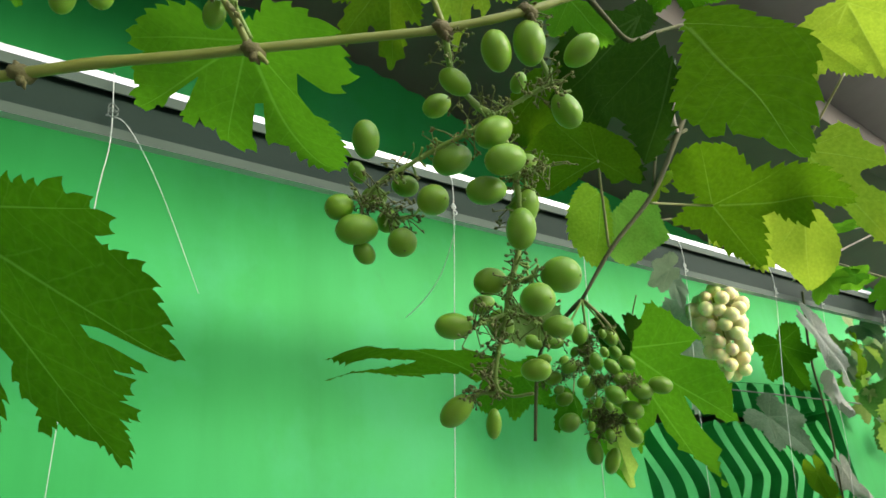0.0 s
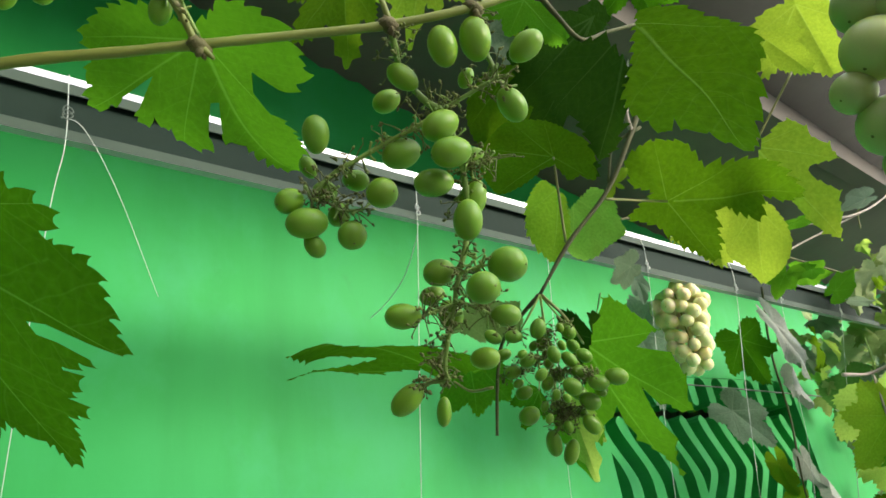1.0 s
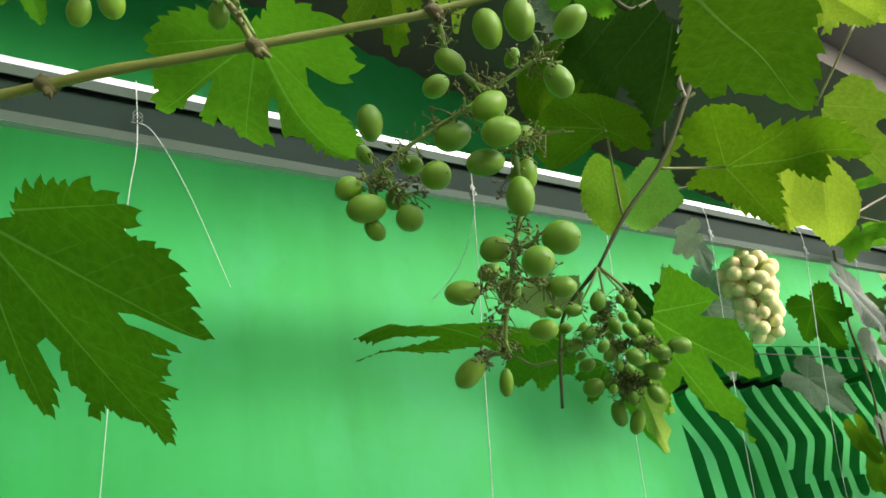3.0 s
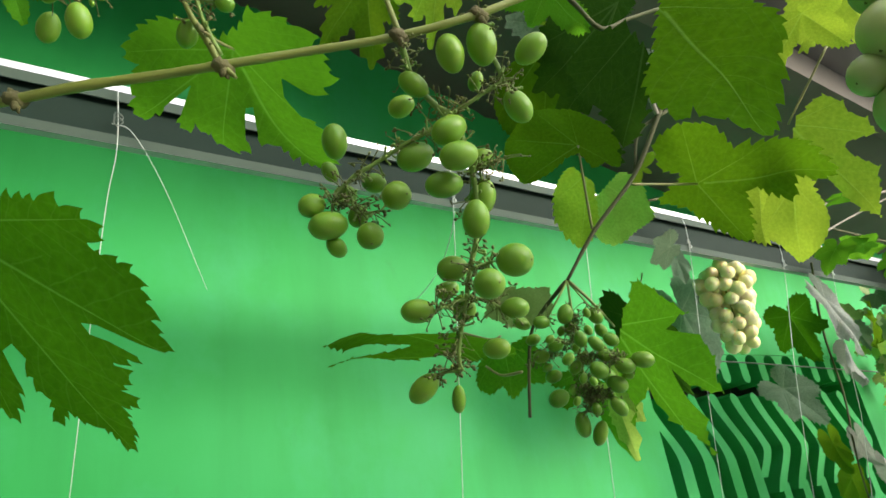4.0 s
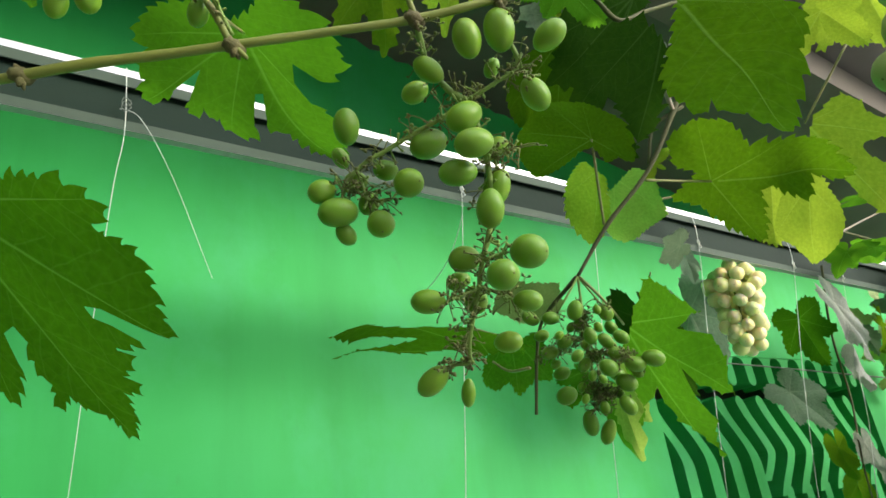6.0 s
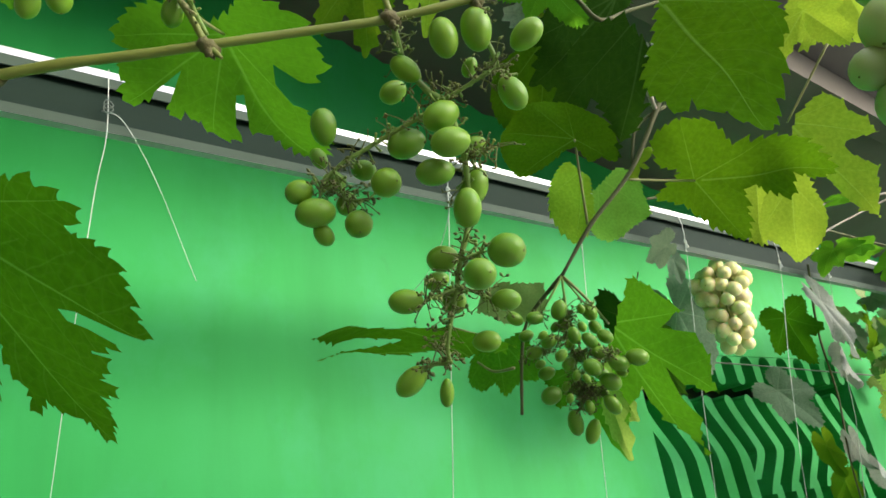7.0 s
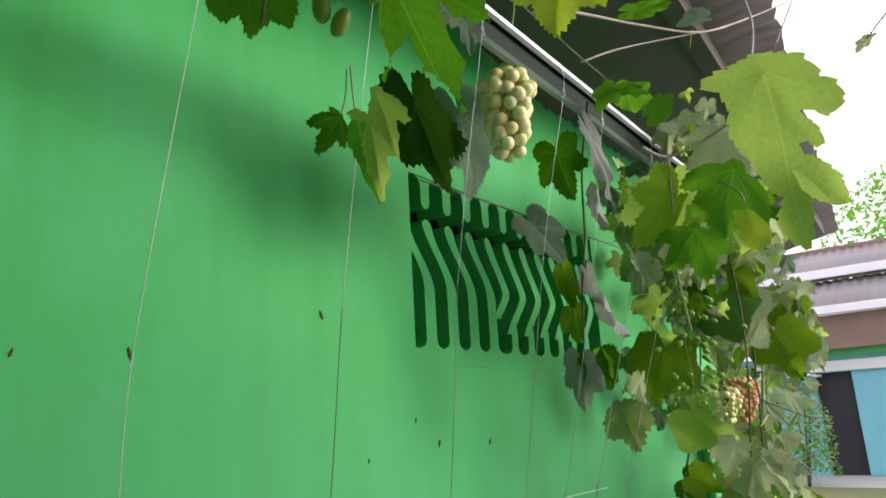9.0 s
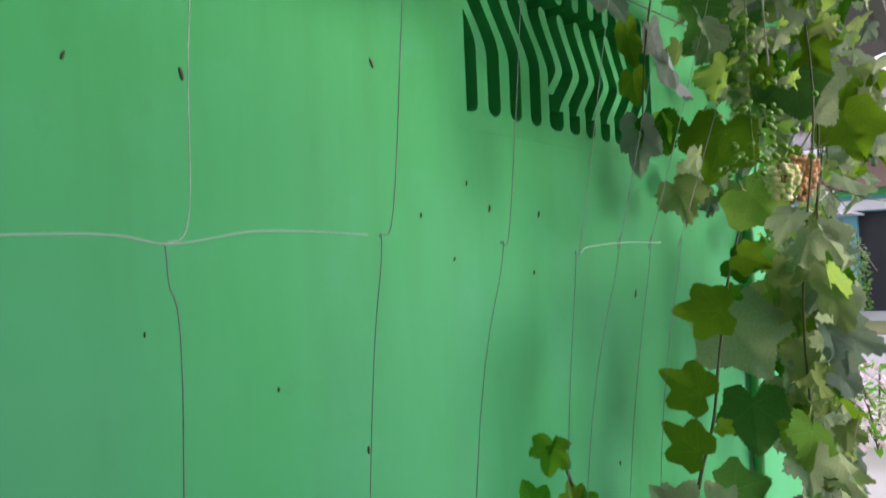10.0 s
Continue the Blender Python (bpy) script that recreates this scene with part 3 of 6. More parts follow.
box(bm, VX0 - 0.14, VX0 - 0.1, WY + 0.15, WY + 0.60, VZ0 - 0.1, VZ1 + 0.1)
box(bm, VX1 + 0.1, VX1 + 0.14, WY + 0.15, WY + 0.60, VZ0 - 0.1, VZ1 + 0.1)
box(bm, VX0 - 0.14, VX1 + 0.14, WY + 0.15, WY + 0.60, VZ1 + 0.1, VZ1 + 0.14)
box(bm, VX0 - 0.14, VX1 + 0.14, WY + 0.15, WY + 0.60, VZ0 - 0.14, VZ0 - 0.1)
tagged(part("wall_vent_recess", bm, YARD, smooth=False), "recess behind the vent, coloured dark to deepen its shade", "wall", kind="structure")
bm = bmesh.new()
box(bm, VX0 - 0.03, VX1 + 0.03, WY - 0.0007, WY, VZ0 - 0.044, VZ0 - 0.03, 0.0003)
tagged(part("trim", bm, WALL), "narrow green plaster ledge under the wall vent", "ledge", kind="structure")


# the wall vent: fingers hang from its top, waving bars rise from its sill
def vent():
    thing = empty("wall_vent", (VX0, WY, VZ0), "green cement ventilation grille with waving vertical slots", "vent")
    pitch, n, half, slot = 0.0965, 11, 0.0215, 0.0268
    lo, hi = VX0 + 0.001, VX1 - 0.001

    def ribbon(name, rows, front):
        """rows: x, z, half width, from top to bottom."""
        rows = [(min(hi, max(lo, x - w)), min(hi, max(lo, x + w)), z) for x, z, w in rows]
        rows = [r for r in rows if r[1] - r[0] > 0.0004]
        if len(rows) < 4:
            return
        bm = bmesh.new()
        f = [[bm.verts.new((x, WY + front, z)) for x in (a, b)] for a, b, z in rows]
        g = [[bm.verts.new((x, WY + 0.10, z)) for x in (a, b)] for a, b, z in rows]
        for k in range(len(rows) - 1):
            bm.faces.new((f[k][0], f[k + 1][0], f[k + 1][1], f[k][1]))
            bm.faces.new((f[k][0], g[k][0], g[k + 1][0], f[k + 1][0]))
            bm.faces.new((f[k + 1][1], g[k + 1][1], g[k][1], f[k][1]))
        bm.faces.new((f[0][1], g[0][1], g[0][0], f[0][0]))
        bm.faces.new((f[-1][0], g[-1][0], g[-1][1], f[-1][1]))
        bmesh.ops.recalc_face_normals(bm, faces=bm.faces)
        under(part(name, bm, WALL, smooth=False), thing)

    def flare(d):
        """How far a bar widens where it runs into the frame, d away from it."""
        return slot * (1 - math.sqrt(max(0.0, 1 - (1 - d / slot) ** 2))) if d < slot else 0.0

    for i in range(-1, n):
        foot = VX0 + 0.072 + i * pitch
        # finger
        rows = []
        for k in range(19):
            d = 0.088 * (1 - math.cos(math.pi * k / 18)) / 2
            round_end = math.sqrt(max(0.0, 1 - max(0.0, (d - 0.070) / 0.018) ** 2))
            rows.append((foot, VZ1 - d, (half - 0.003 + flare(d)) * max(0.08, round_end)))
        ribbon("finger", rows, 0.004)
        # waving bar
        head = foot - pitch
        rows = []
        top = VZ1 - 0.118
        for k in range(41):
            q = k / 40
            z = top - q * (top - VZ0)
            w = half * math.sqrt(max(0.02, 1 - (1 - min(1, q / 0.06)) ** 2))
            if i < 4:
                s = min(1, q / 0.56)
                dx = pitch * s * s * (3 - 2 * s)
                w += flare(z - VZ0)
                w *= 1 - 0.22 * math.sin(math.pi * s)
            else:
                if q < 0.46:
                    dx = 0.88 * pitch * (0.65 * (q / 0.46) ** 1.35 + 0.35 * (1 - math.cos(math.pi * q / 0.46)) / 2)
                else:
                    f = (q - 0.46) / 0.37
                    dx = 0.88 * pitch - 0.96 * pitch * (0.6 * f + 0.4 * (1 - math.cos(math.pi * f)) / 2) + 0.05 * pitch * min(f, 0.12) / 0.12
                w *= 0.86
                if (i == 4 and q > 0.72) or q > 0.83:
                    continue
            rows.append((head + dx, z, w))
        ribbon("bar", rows, 0.005 if i == 4 else 0.004)
        # stub below a chevron
        if i > 4:
            rows = []
            for k in range(15):
                z = VZ0 + 0.082 * (1 - k / 14)
                rows.append((head + 0.20 * pitch, z, half * 0.8 + flare(z - VZ0)))
            ribbon("stub", rows, 0.0045)


vent()


# the galvanised beam: an open channel with lips, its mouth to the yard
def channel(name, a, b, high, deep, lip, low, label):
    a, b = Vector(a), Vector(b)
    t = 0.0022
    bright_band = 0.010
    prof = [(0, low), (0, 0), (deep, 0), (deep, high), (0, high), (0, high - bright_band), (0, high - lip)]
    inner = [(t, low), (t, t), (deep - t, t), (deep - t, high - t), (t, high - t), (t, high - bright_band), (t, high - lip)]
    ring = prof + inner[::-1]
    bm = bmesh.new()
    rows = []
    for p in (a, a.lerp(b, 0.33), a.lerp(b, 0.66), b):
        rows.append([bm.verts.new(p + Vector((0, y, z))) for y, z in ring])
    n = len(ring)
    for r, s in zip(rows, rows[1:]):
        for k in range(n):
            bm.faces.new((r[k], r[(k + 1) % n], s[(k + 1) % n], s[k]))
    bmesh.ops.recalc_face_normals(bm, faces=bm.faces)
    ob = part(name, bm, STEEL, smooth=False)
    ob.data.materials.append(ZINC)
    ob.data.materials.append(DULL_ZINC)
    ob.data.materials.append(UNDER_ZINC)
    # darken inner and lower faces, lighten the underside, as light would leave them
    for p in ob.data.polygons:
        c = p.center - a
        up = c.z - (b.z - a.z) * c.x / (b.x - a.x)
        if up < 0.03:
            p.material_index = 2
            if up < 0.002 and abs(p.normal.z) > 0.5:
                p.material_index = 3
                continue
        elif up < high - bright_band and c.y < 0.004:
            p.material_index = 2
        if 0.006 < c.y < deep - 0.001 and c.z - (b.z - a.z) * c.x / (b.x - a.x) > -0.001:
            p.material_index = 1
    return tagged(ob, label, "beam", kind="structure")


BEAM_Y = 0.742


def beam_z(x):
    return 2.322 - 0.034 * (x - 0.05)


channel("beam", (-3.5, BEAM_Y, beam_z(-3.5)), (2.46, BEAM_Y, beam_z(2.46)), 0.090, 0.012, 0.025, 0.014, "galvanised steel channel beam running below the roof")


# the roof: corrugated sheet from the wall out to a ragged edge
def roof():
    bm = bmesh.new()
    cols = []
    n = 260
    rnd = random.Random(4)
    for i in range(n + 1):
        x = -4.0 + 10.0 * i / n
        wav = 0.009 * math.cos(x / 0.076 * 6.2832)
        zi = max(3.21 - 0.24 * x, 2.66)
        ye = 0.173 + 0.10 * x + rnd.uniform(-0.008, 0.008)
        col = []
        for k in range(5):
            q = k / 4
            # edge lifted on the unseen left, to let more light onto the upper wall
            ze = min(2.93, 2.80 + 0.5 * max(0.0, 1.1 - x))
            col.append(bm.verts.new((x, ye + (1.42 - ye) * q, ze + (zi - ze) * q + wav)))
        cols.append(col)
    for c, d in zip(cols, cols[1:]):
        for k in range(4):
            bm.faces.new((c[k], c[k + 1], d[k + 1], d[k]))
    ob = part("roof", bm, ROOF)
    sol = ob.modifiers.new("thick", "SOLIDIFY")
    sol.thickness, sol.offset = 0.002, 1
    tagged(ob, "dark rusty corrugated roof sheets over the eave", "roof", kind="structure")
    bm = bmesh.new()
    a, b = Vector((-3.0, 0.27, 2.70)), Vector((5.6, 0.82, 2.70))
    d = (b - a).normalized()
    s = Vector((-d.y, d.x, 0))
    for p in (a, b):
        for dy, dz in ((0, 0), (0.06, 0), (0.06, 0.085), (0, 0.085)):
            bm.verts.new(p + s * dy + Vector((0, 0, dz)))
    bm.verts.ensure_lookup_table()
    v = bm.verts
    for f in ((0, 1, 2, 3), (7, 6, 5, 4), (0, 4, 5, 1), (1, 5, 6, 2), (2, 6, 7, 3), (3, 7, 4, 0)):
        bm.faces.new([v[i] for i in f])
    tagged(part("roof_purlin", bm, TIMBER, smooth=False), "weathered grey timber purlin under the roof edge", "purlin", kind="structure")


roof()

# added out of view: blocks sky and bounce light from the left
bm = bmesh.new()
box(bm, -1.05, -0.9, -6.0, WY, -0.2, 4.4)
tagged(part("wall_light_block_side", bm, YARD, smooth=False), "unseen side wall added to darken the left of the green wall", "wall", kind="structure")

# added behind the camera to shade the low left of the green wall
bm = bmesh.new()
box(bm, -0.9, 3.3, -2.75, -2.6, -0.2, 2.85)
tagged(part("wall_light_block_front", bm, YARD, smooth=False), "unseen wall added to keep sun off the lower green wall", "wall", kind="structure")

# ground and road
slab("ground", [(-60, -60, 0), (120, -60, 0), (120, 60, 0), (-60, 60, 0)], [(0, 1, 2, 3)], GROUND, "pale concrete yard in front of the house", "ground")
bm = bmesh.new()
box(bm, 7.5, 12.6, -40, 40, -0.03, 0.012)
tagged(part("road", bm, ROAD, smooth=False), "pale grey concrete lane beyond the house corner", "road", kind="structure")
bm = bmesh.new()
box(bm, 12.6, 14.6, -40, 40, -0.03, 0.03)
tagged(part("verge", bm, GRASS, smooth=False), "dry grassy verge beside the lane", "verge", kind="structure")


# ---- the near vine ----
near_vine = empty("grape_vine", (0.103, 0.277, 2.084), "green grapevine cane with broad toothed leaves hanging under the eave", "grapevine")
cane = under(part("cane", tube(bmesh.new(), [(-0.061, 0.366, 2.062), (-0.027, 0.351, 2.071), (0.003, 0.333, 2.075), (0.035, 0.315, 2.080), (0.070, 0.296, 2.083), (0.103, 0.277, 2.086), (0.147, 0.256, 2.093), (0.198, 0.229, 2.100), (0.244, 0.203, 2.112), (0.298, 0.189, 2.142), (0.405, 0.199, 2.208)], 0.0032, 0.0026, 9, 8, 0.18), CANE), near_vine)
bm = bmesh.new()
knot(bm, (0.003, 0.333, 2.075))
under(part("node", bm, KNOT), near_vine)
bm = bmesh.new()
knot(bm, (0.103, 0.276, 2.084))
under(part("node", bm, KNOT), near_vine)
bm = bmesh.new()
knot(bm, (0.197, 0.229, 2.099))
under(part("node", bm, KNOT), near_vine)
bm = bmesh.new()
knot(bm, (0.243, 0.204, 2.111))
under(part("node", bm, KNOT), near_vine)
under(part("tendril", tube(bmesh.new(), [(0.103, 0.277, 2.083), (0.095, 0.276, 2.099), (0.086, 0.275, 2.113), (0.081, 0.281, 2.135)], 0.0022, 0.0015, 6, 4), CANE), near_vine)
under(part("tendril", tube(bmesh.new(), [(0.198, 0.229, 2.100), (0.194, 0.227, 2.109), (0.192, 0.230, 2.131)], 0.0022, 0.0018, 6, 4), CANE), near_vine)
under(part("tendril", tube(bmesh.new(), [(0.103, 0.276, 2.084), (0.107, 0.273, 2.078), (0.109, 0.271, 2.074)], 0.0026, 0.0010, 6, 4), CANE), near_vine)
leaf(near_vine, (-0.031, 0.415, 2.034), (0.090, 0.454, 1.901), (-0.667, -0.276, -0.692), LEAF_DARK, fold=0.0, droop=0.05, wave=0.05, seed=11, tooth=1.05, edge=[(75, 0.37), (71, 0.25), (50, 0.21), (156, 0.01), (-98, 0.25), (-81, 0.48), (-53, 0.62), (-41, 0.58), (-37, 0.71), (-32, 0.81), (-21, 0.62, 0), (-20, 0.49, 0), (-13, 0.47, 0), (-11, 0.54, 0), (-14, 0.68), (-11, 0.71), (-15, 0.82), (-9, 0.77), (-6, 0.84), (-1, 0.85), (0, 1.0), (8, 0.92), (11, 0.85), (16, 0.89), (15, 0.8), (22, 0.83), (21, 0.73), (31, 0.83, 0), (30, 0.72, 0), (28, 0.65, 0), (30, 0.61, 0), (33, 0.67, 0), (35, 0.83, 0), (36, 0.92, 0), (42, 0.86), (46, 0.84), (52, 0.79), (55, 0.69), (55, 0.6), (61, 0.71), (65, 0.67), (69, 0.61), (72, 0.52)])
leaf(near_vine, (0.162, 0.444, 2.249), (0.296, 0.567, 2.201), (-0.361, 0.031, -0.932), LEAF_RICH, fold=0.16, droop=0.2, wave=0.22, seed=12, tooth=0.85, edge=[(-138, 0.07), (-140, 0.15), (-132, 0.3), (-115, 0.46), (-103, 0.54), (-96, 0.49), (-88, 0.58), (-81, 0.6), (-72, 0.73), (-69, 0.53, 0), (-68, 0.33, 0), (-59, 0.54, 0), (-54, 0.64), (-51, 0.53), (-44, 0.58), (-41, 0.54), (-34, 0.63), (-25, 0.64), (-21, 0.53, 0), (-16, 0.32, 0), (-9, 0.32, 0), (-13, 0.5, 0), (-10, 0.58), (-4, 0.6), (-2, 0.77), (0, 1.0), (21, 0.69), (30, 0.52), (29, 0.44, 0), (34, 0.31, 0), (53, 0.26, 0), (52, 0.33, 0), (51, 0.4, 0), (61, 0.47), (73, 0.5), (88, 0.45), (105, 0.38), (126, 0.29), (138, 0.13)], stalk=[(0.087, 0.279, 2.117), (0.098, 0.282, 2.109)])
leaf(near_vine, (0.274, 0.380, 2.321), (0.288, 0.412, 2.240), (-0.612, -0.401, -0.681), LEAF_OLIVE, seed=13, lobes=[(0, 1.0, 0.35), (-37, 0.89, 0.4), (29, 0.69, 0.4), (60, 0.55, 0.4), (-72, 0.66, 0.4)])
leaf(near_vine, (0.581, 0.285, 2.312), (0.533, 0.206, 2.075), (-0.741, -0.577, 0.345), LEAF_MOSS, fold=0.05, droop=0.15, wave=0.22, seed=14, tooth=0.5, edge=[(-22, 0.36), (-22, 0.68), (-17, 0.8), (-14, 0.88), (-11, 0.79), (-9, 0.88), (-5, 0.89), (-2, 0.95), (0, 1.0), (7, 0.84), (17, 0.68), (27, 0.6), (37, 0.46), (56, 0.28), (108, 0.15), (153, 0.11)])
leaf(near_vine, (0.500, 0.249, 2.246), (0.532, 0.355, 2.142), (-0.471, -0.542, -0.696), LEAF_SHADED, fold=0.1, droop=0.15, wave=0.14, seed=15, edge=[(15, 0.25), (12, 0.61), (8, 0.78), (0, 1.0), (-13, 0.73), (-27, 0.66), (-34, 0.7), (-49, 0.63), (-59, 0.53), (-66, 0.34), (-70, 0.15)])
leaf(near_vine, (0.476, 0.342, 2.348), (0.465, 0.368, 2.311), (-0.693, -0.420, -0.585), LEAF_MID, seed=26, lobes=[(0, 1.0, 0.6), (61, 1.5, 0.5), (-46, 1.12, 0.5)])
leaf(near_vine, (0.535, 0.410, 2.347), (0.519, 0.493, 2.266), (-0.609, -0.609, -0.508), LEAF_MOSS, fold=0.08, droop=0.12, wave=0.2, seed=105, tooth=0.5, edge=[(-41, 0.35), (-28, 0.68), (-12, 0.9), (0, 1.0), (10, 0.84), (21, 1.05), (35, 0.91), (56, 0.7), (70, 0.36), (95, 0.12)])
under(part("leaf_stalk", tube(bmesh.new(), [(0.445, 0.300, 2.304), (0.461, 0.295, 2.275), (0.479, 0.290, 2.252), (0.524, 0.287, 2.278), (0.578, 0.285, 2.309)], 0.0030, 0.0018, 7, 6, 0.2), BARK), near_vine)


# ---- the second vine, with the small bunch ----
hanging_vine = empty("grape_vine", (0.597, 0.341, 2.209), "brown-green hanging vine shoot with lobed leaves", "grapevine")
bm = bmesh.new()
tube(bm, [(0.639, 0.330, 2.275), (0.603, 0.341, 2.214), (0.568, 0.368, 2.146), (0.527, 0.404, 2.093), (0.497, 0.432, 2.043)], 0.0036, 0.0019, 8, 6, 0.3)
under(part("cane", bm, BARK), hanging_vine)
leaf(hanging_vine, (0.688, 0.376, 2.159), (0.780, 0.267, 2.136), (-0.568, -0.315, -0.760), LEAF_MOSS, fold=0.08, droop=0.12, wave=0.22, seed=16, tooth=0.9, edge=[(-169, 0.22), (-156, 0.33), (-115, 0.22), (-77, 0.35), (-65, 0.49), (-56, 0.67), (-38, 0.48), (-15, 0.37), (-5, 0.44), (-13, 0.57), (-14, 0.74), (-2, 0.73), (-4, 0.89), (0, 1.0), (9, 0.9), (21, 0.8), (31, 0.6), (46, 0.4), (75, 0.53), (99, 0.54), (126, 0.5), (148, 0.3), (124, 0.12)], stalk=[(0.574, 0.379, 2.141), (0.626, 0.378, 2.149)])
leaf(hanging_vine, (0.821, 0.313, 2.232), (0.893, 0.283, 2.094), (-0.699, -0.684, -0.210), LEAF_YELLOW, fold=0.06, droop=0.12, wave=0.2, seed=17, tooth=0.4, edge=[(100, 0.09), (97, 0.27), (94, 0.35), (74, 0.44), (59, 0.47), (54, 0.57), (40, 0.64), (27, 0.44), (22, 0.45), (21, 0.73), (9, 0.83), (0, 1.0), (-6, 0.86), (-10, 0.69), (-15, 0.46), (-28, 0.41), (-44, 0.22)], stalk=[(0.835, 0.241, 2.304), (0.830, 0.278, 2.269)])
leaf(hanging_vine, (0.866, 0.356, 2.176), (0.889, 0.393, 2.084), (-0.942, -0.166, -0.293), LEAF_YELLOW, fold=0.10, droop=0.12, wave=0.2, seed=18, tooth=0.4, edge=[(-96, 0.21), (-62, 0.38), (-35, 0.7), (-16, 0.79), (0, 1.0), (20, 0.83), (38, 0.63), (57, 0.37), (94, 0.18)])
leaf(hanging_vine, (0.568, 0.432, 2.183), (0.536, 0.436, 2.091), (-0.452, -0.884, 0.121), LEAF_YELLOW, fold=0.08, droop=0.12, wave=0.2, seed=19, edge=[(-109, 0.19), (-55, 0.4), (-33, 0.66), (-20, 0.84), (-8, 0.96), (0, 1.0), (9, 0.82), (16, 0.39), (32, 0.14)])
leaf(hanging_vine, (0.593, 0.435, 2.179), (0.601, 0.431, 2.100), (-0.507, -0.862, 0.000), LEAF_LIME, fold=0.08, droop=0.12, wave=0.2, seed=27, edge=[(-35, 0.33), (-27, 0.84), (-19, 1.05), (0, 1.0), (14, 0.92), (31, 0.94), (51, 0.69), (76, 0.54), (102, 0.34)])
leaf(hanging_vine, (0.500, 0.375, 2.173), (0.449, 0.426, 2.200), (-0.723, -0.685, -0.085), LEAF_MOSS, fold=0.08, droop=0.12, wave=0.2, seed=20, tooth=0.5, edge=[(-68, 0.55), (-32, 0.77), (0, 1.0), (21, 0.98), (44, 0.91), (52, 0.64), (55, 0.25), (110, 0.11), (129, 0.39), (153, 0.42), (157, 0.63), (-170, 0.54), (-139, 0.48), (-114, 0.43)], stalk=[(0.524, 0.406, 2.093), (0.510, 0.389, 2.133)])
leaf(hanging_vine, (0.606, 0.483, 2.015), (0.662, 0.446, 1.855), (-0.944, 0.006, -0.330), LEAF_RICH, fold=0.08, droop=0.14, wave=0.2, seed=21, tooth=0.4, edge=[(109, 0.16), (109, 0.27), (115, 0.36), (108, 0.42), (91, 0.49), (76, 0.56), (67, 0.62), (63, 0.5, 0), (57, 0.42, 0), (54, 0.63, 0), (45, 0.73), (32, 0.86), (28, 0.77), (25, 0.64, 0), (28, 0.49, 0), (17, 0.66, 0), (14, 0.82, 0), (0, 1.0), (1, 0.86), (-6, 0.68), (-7, 0.56, 0), (-5, 0.44, 0), (-13, 0.5, 0), (-30, 0.68), (-25, 0.55), (-34, 0.39), (-47, 0.16)], stalk=[(0.498, 0.431, 2.042), (0.513, 0.421, 2.016)])
leaf(hanging_vine, (0.901, 0.274, 2.410), (0.931, 0.247, 2.341), (-0.792, -0.288, -0.539), LEAF_YELLOW, seed=22, lobes=[(0, 1.0, 0.5), (-113, 0.73, 0.5), (-75, 1.23, 0.3), (44, 0.63, 0.5)])
leaf(hanging_vine, (0.596, 0.378, 2.165), (0.606, 0.363, 2.179), (-0.722, -0.531, -0.444), LEAF_YELLOW, seed=28, lobes=[(0, 1.0, 0.5), (-162, 0.89, 0.5), (-80, 0.57, 0.4)])
# this pale leaf stands in for sky showing between the leaves
leaf(near_vine, (0.547, 0.381, 2.355), (0.540, 0.412, 2.305), (-0.900, -0.177, -0.398), SCRAP, lobe=0.3, wide=0.4, fold=0.3, seed=85)
leaf(near_vine, (0.598, 0.326, 2.275), (0.597, 0.342, 2.232), (-0.912, -0.048, -0.407), SCRAP, lobe=0.1, wide=0.25, fold=0.4, seed=86)
leaf(near_vine, (0.321, 0.317, 2.319), (0.312, 0.350, 2.224), (-0.574, -0.434, -0.694), LEAF_YELLOW, seed=101, lobes=[(0, 1.0, 0.24), (-28, 0.74, 0.5), (38, 0.71, 0.5), (-12, 0.83, 0.3), (17, 0.75, 0.3)])
leaf(near_vine, (0.614, 0.396, 2.374), (0.514, 0.450, 2.410), (-0.667, -0.575, -0.474), SLATE, wave=0.3, seed=102, lobes=[(0, 1.0, 0.5), (26, 0.77, 0.5), (-17, 0.87, 0.5), (43, 0.37, 0.5)])
leaf(near_vine, (0.574, 0.327, 2.354), (0.522, 0.432, 2.288), (-0.528, -0.423, -0.736), LEAF_SHADED, seed=103, lobes=[(0, 1.0, 0.5), (17, 1.04, 0.5), (-21, 0.84, 0.45), (22, 0.63, 0.5)])
leaf(near_vine, (0.612, 0.412, 2.397), (0.636, 0.413, 2.411), (-0.602, -0.424, -0.677), LEAF_YELLOW, seed=104, lobes=[(0, 1.0, 0.8), (-145, 2.09, 0.6), (148, 2.79, 0.6)])
leaf(hanging_vine, (0.442, 0.522, 1.978), (0.262, 0.535, 1.998), (-0.103, 0.103, -0.989), LEAF_DARK, fold=0.0, droop=-0.55, wave=0.08, seed=23, tooth=0.6, edge=[(58, 0.1), (30, 0.21), (49, 0.41), (45, 0.57), (36, 0.74), (40, 0.97), (31, 0.79), (27, 0.59), (16, 0.44), (19, 0.58), (15, 0.83), (0, 1.0), (-6, 0.92), (-11, 0.85), (2, 0.68), (0, 0.52), (-21, 0.54), (-41, 0.51), (-55, 0.41), (-69, 0.5), (-80, 0.56), (-87, 0.35), (-81, 0.17)], stalk=[(0.448, 0.473, 1.958), (0.446, 0.503, 1.963)])
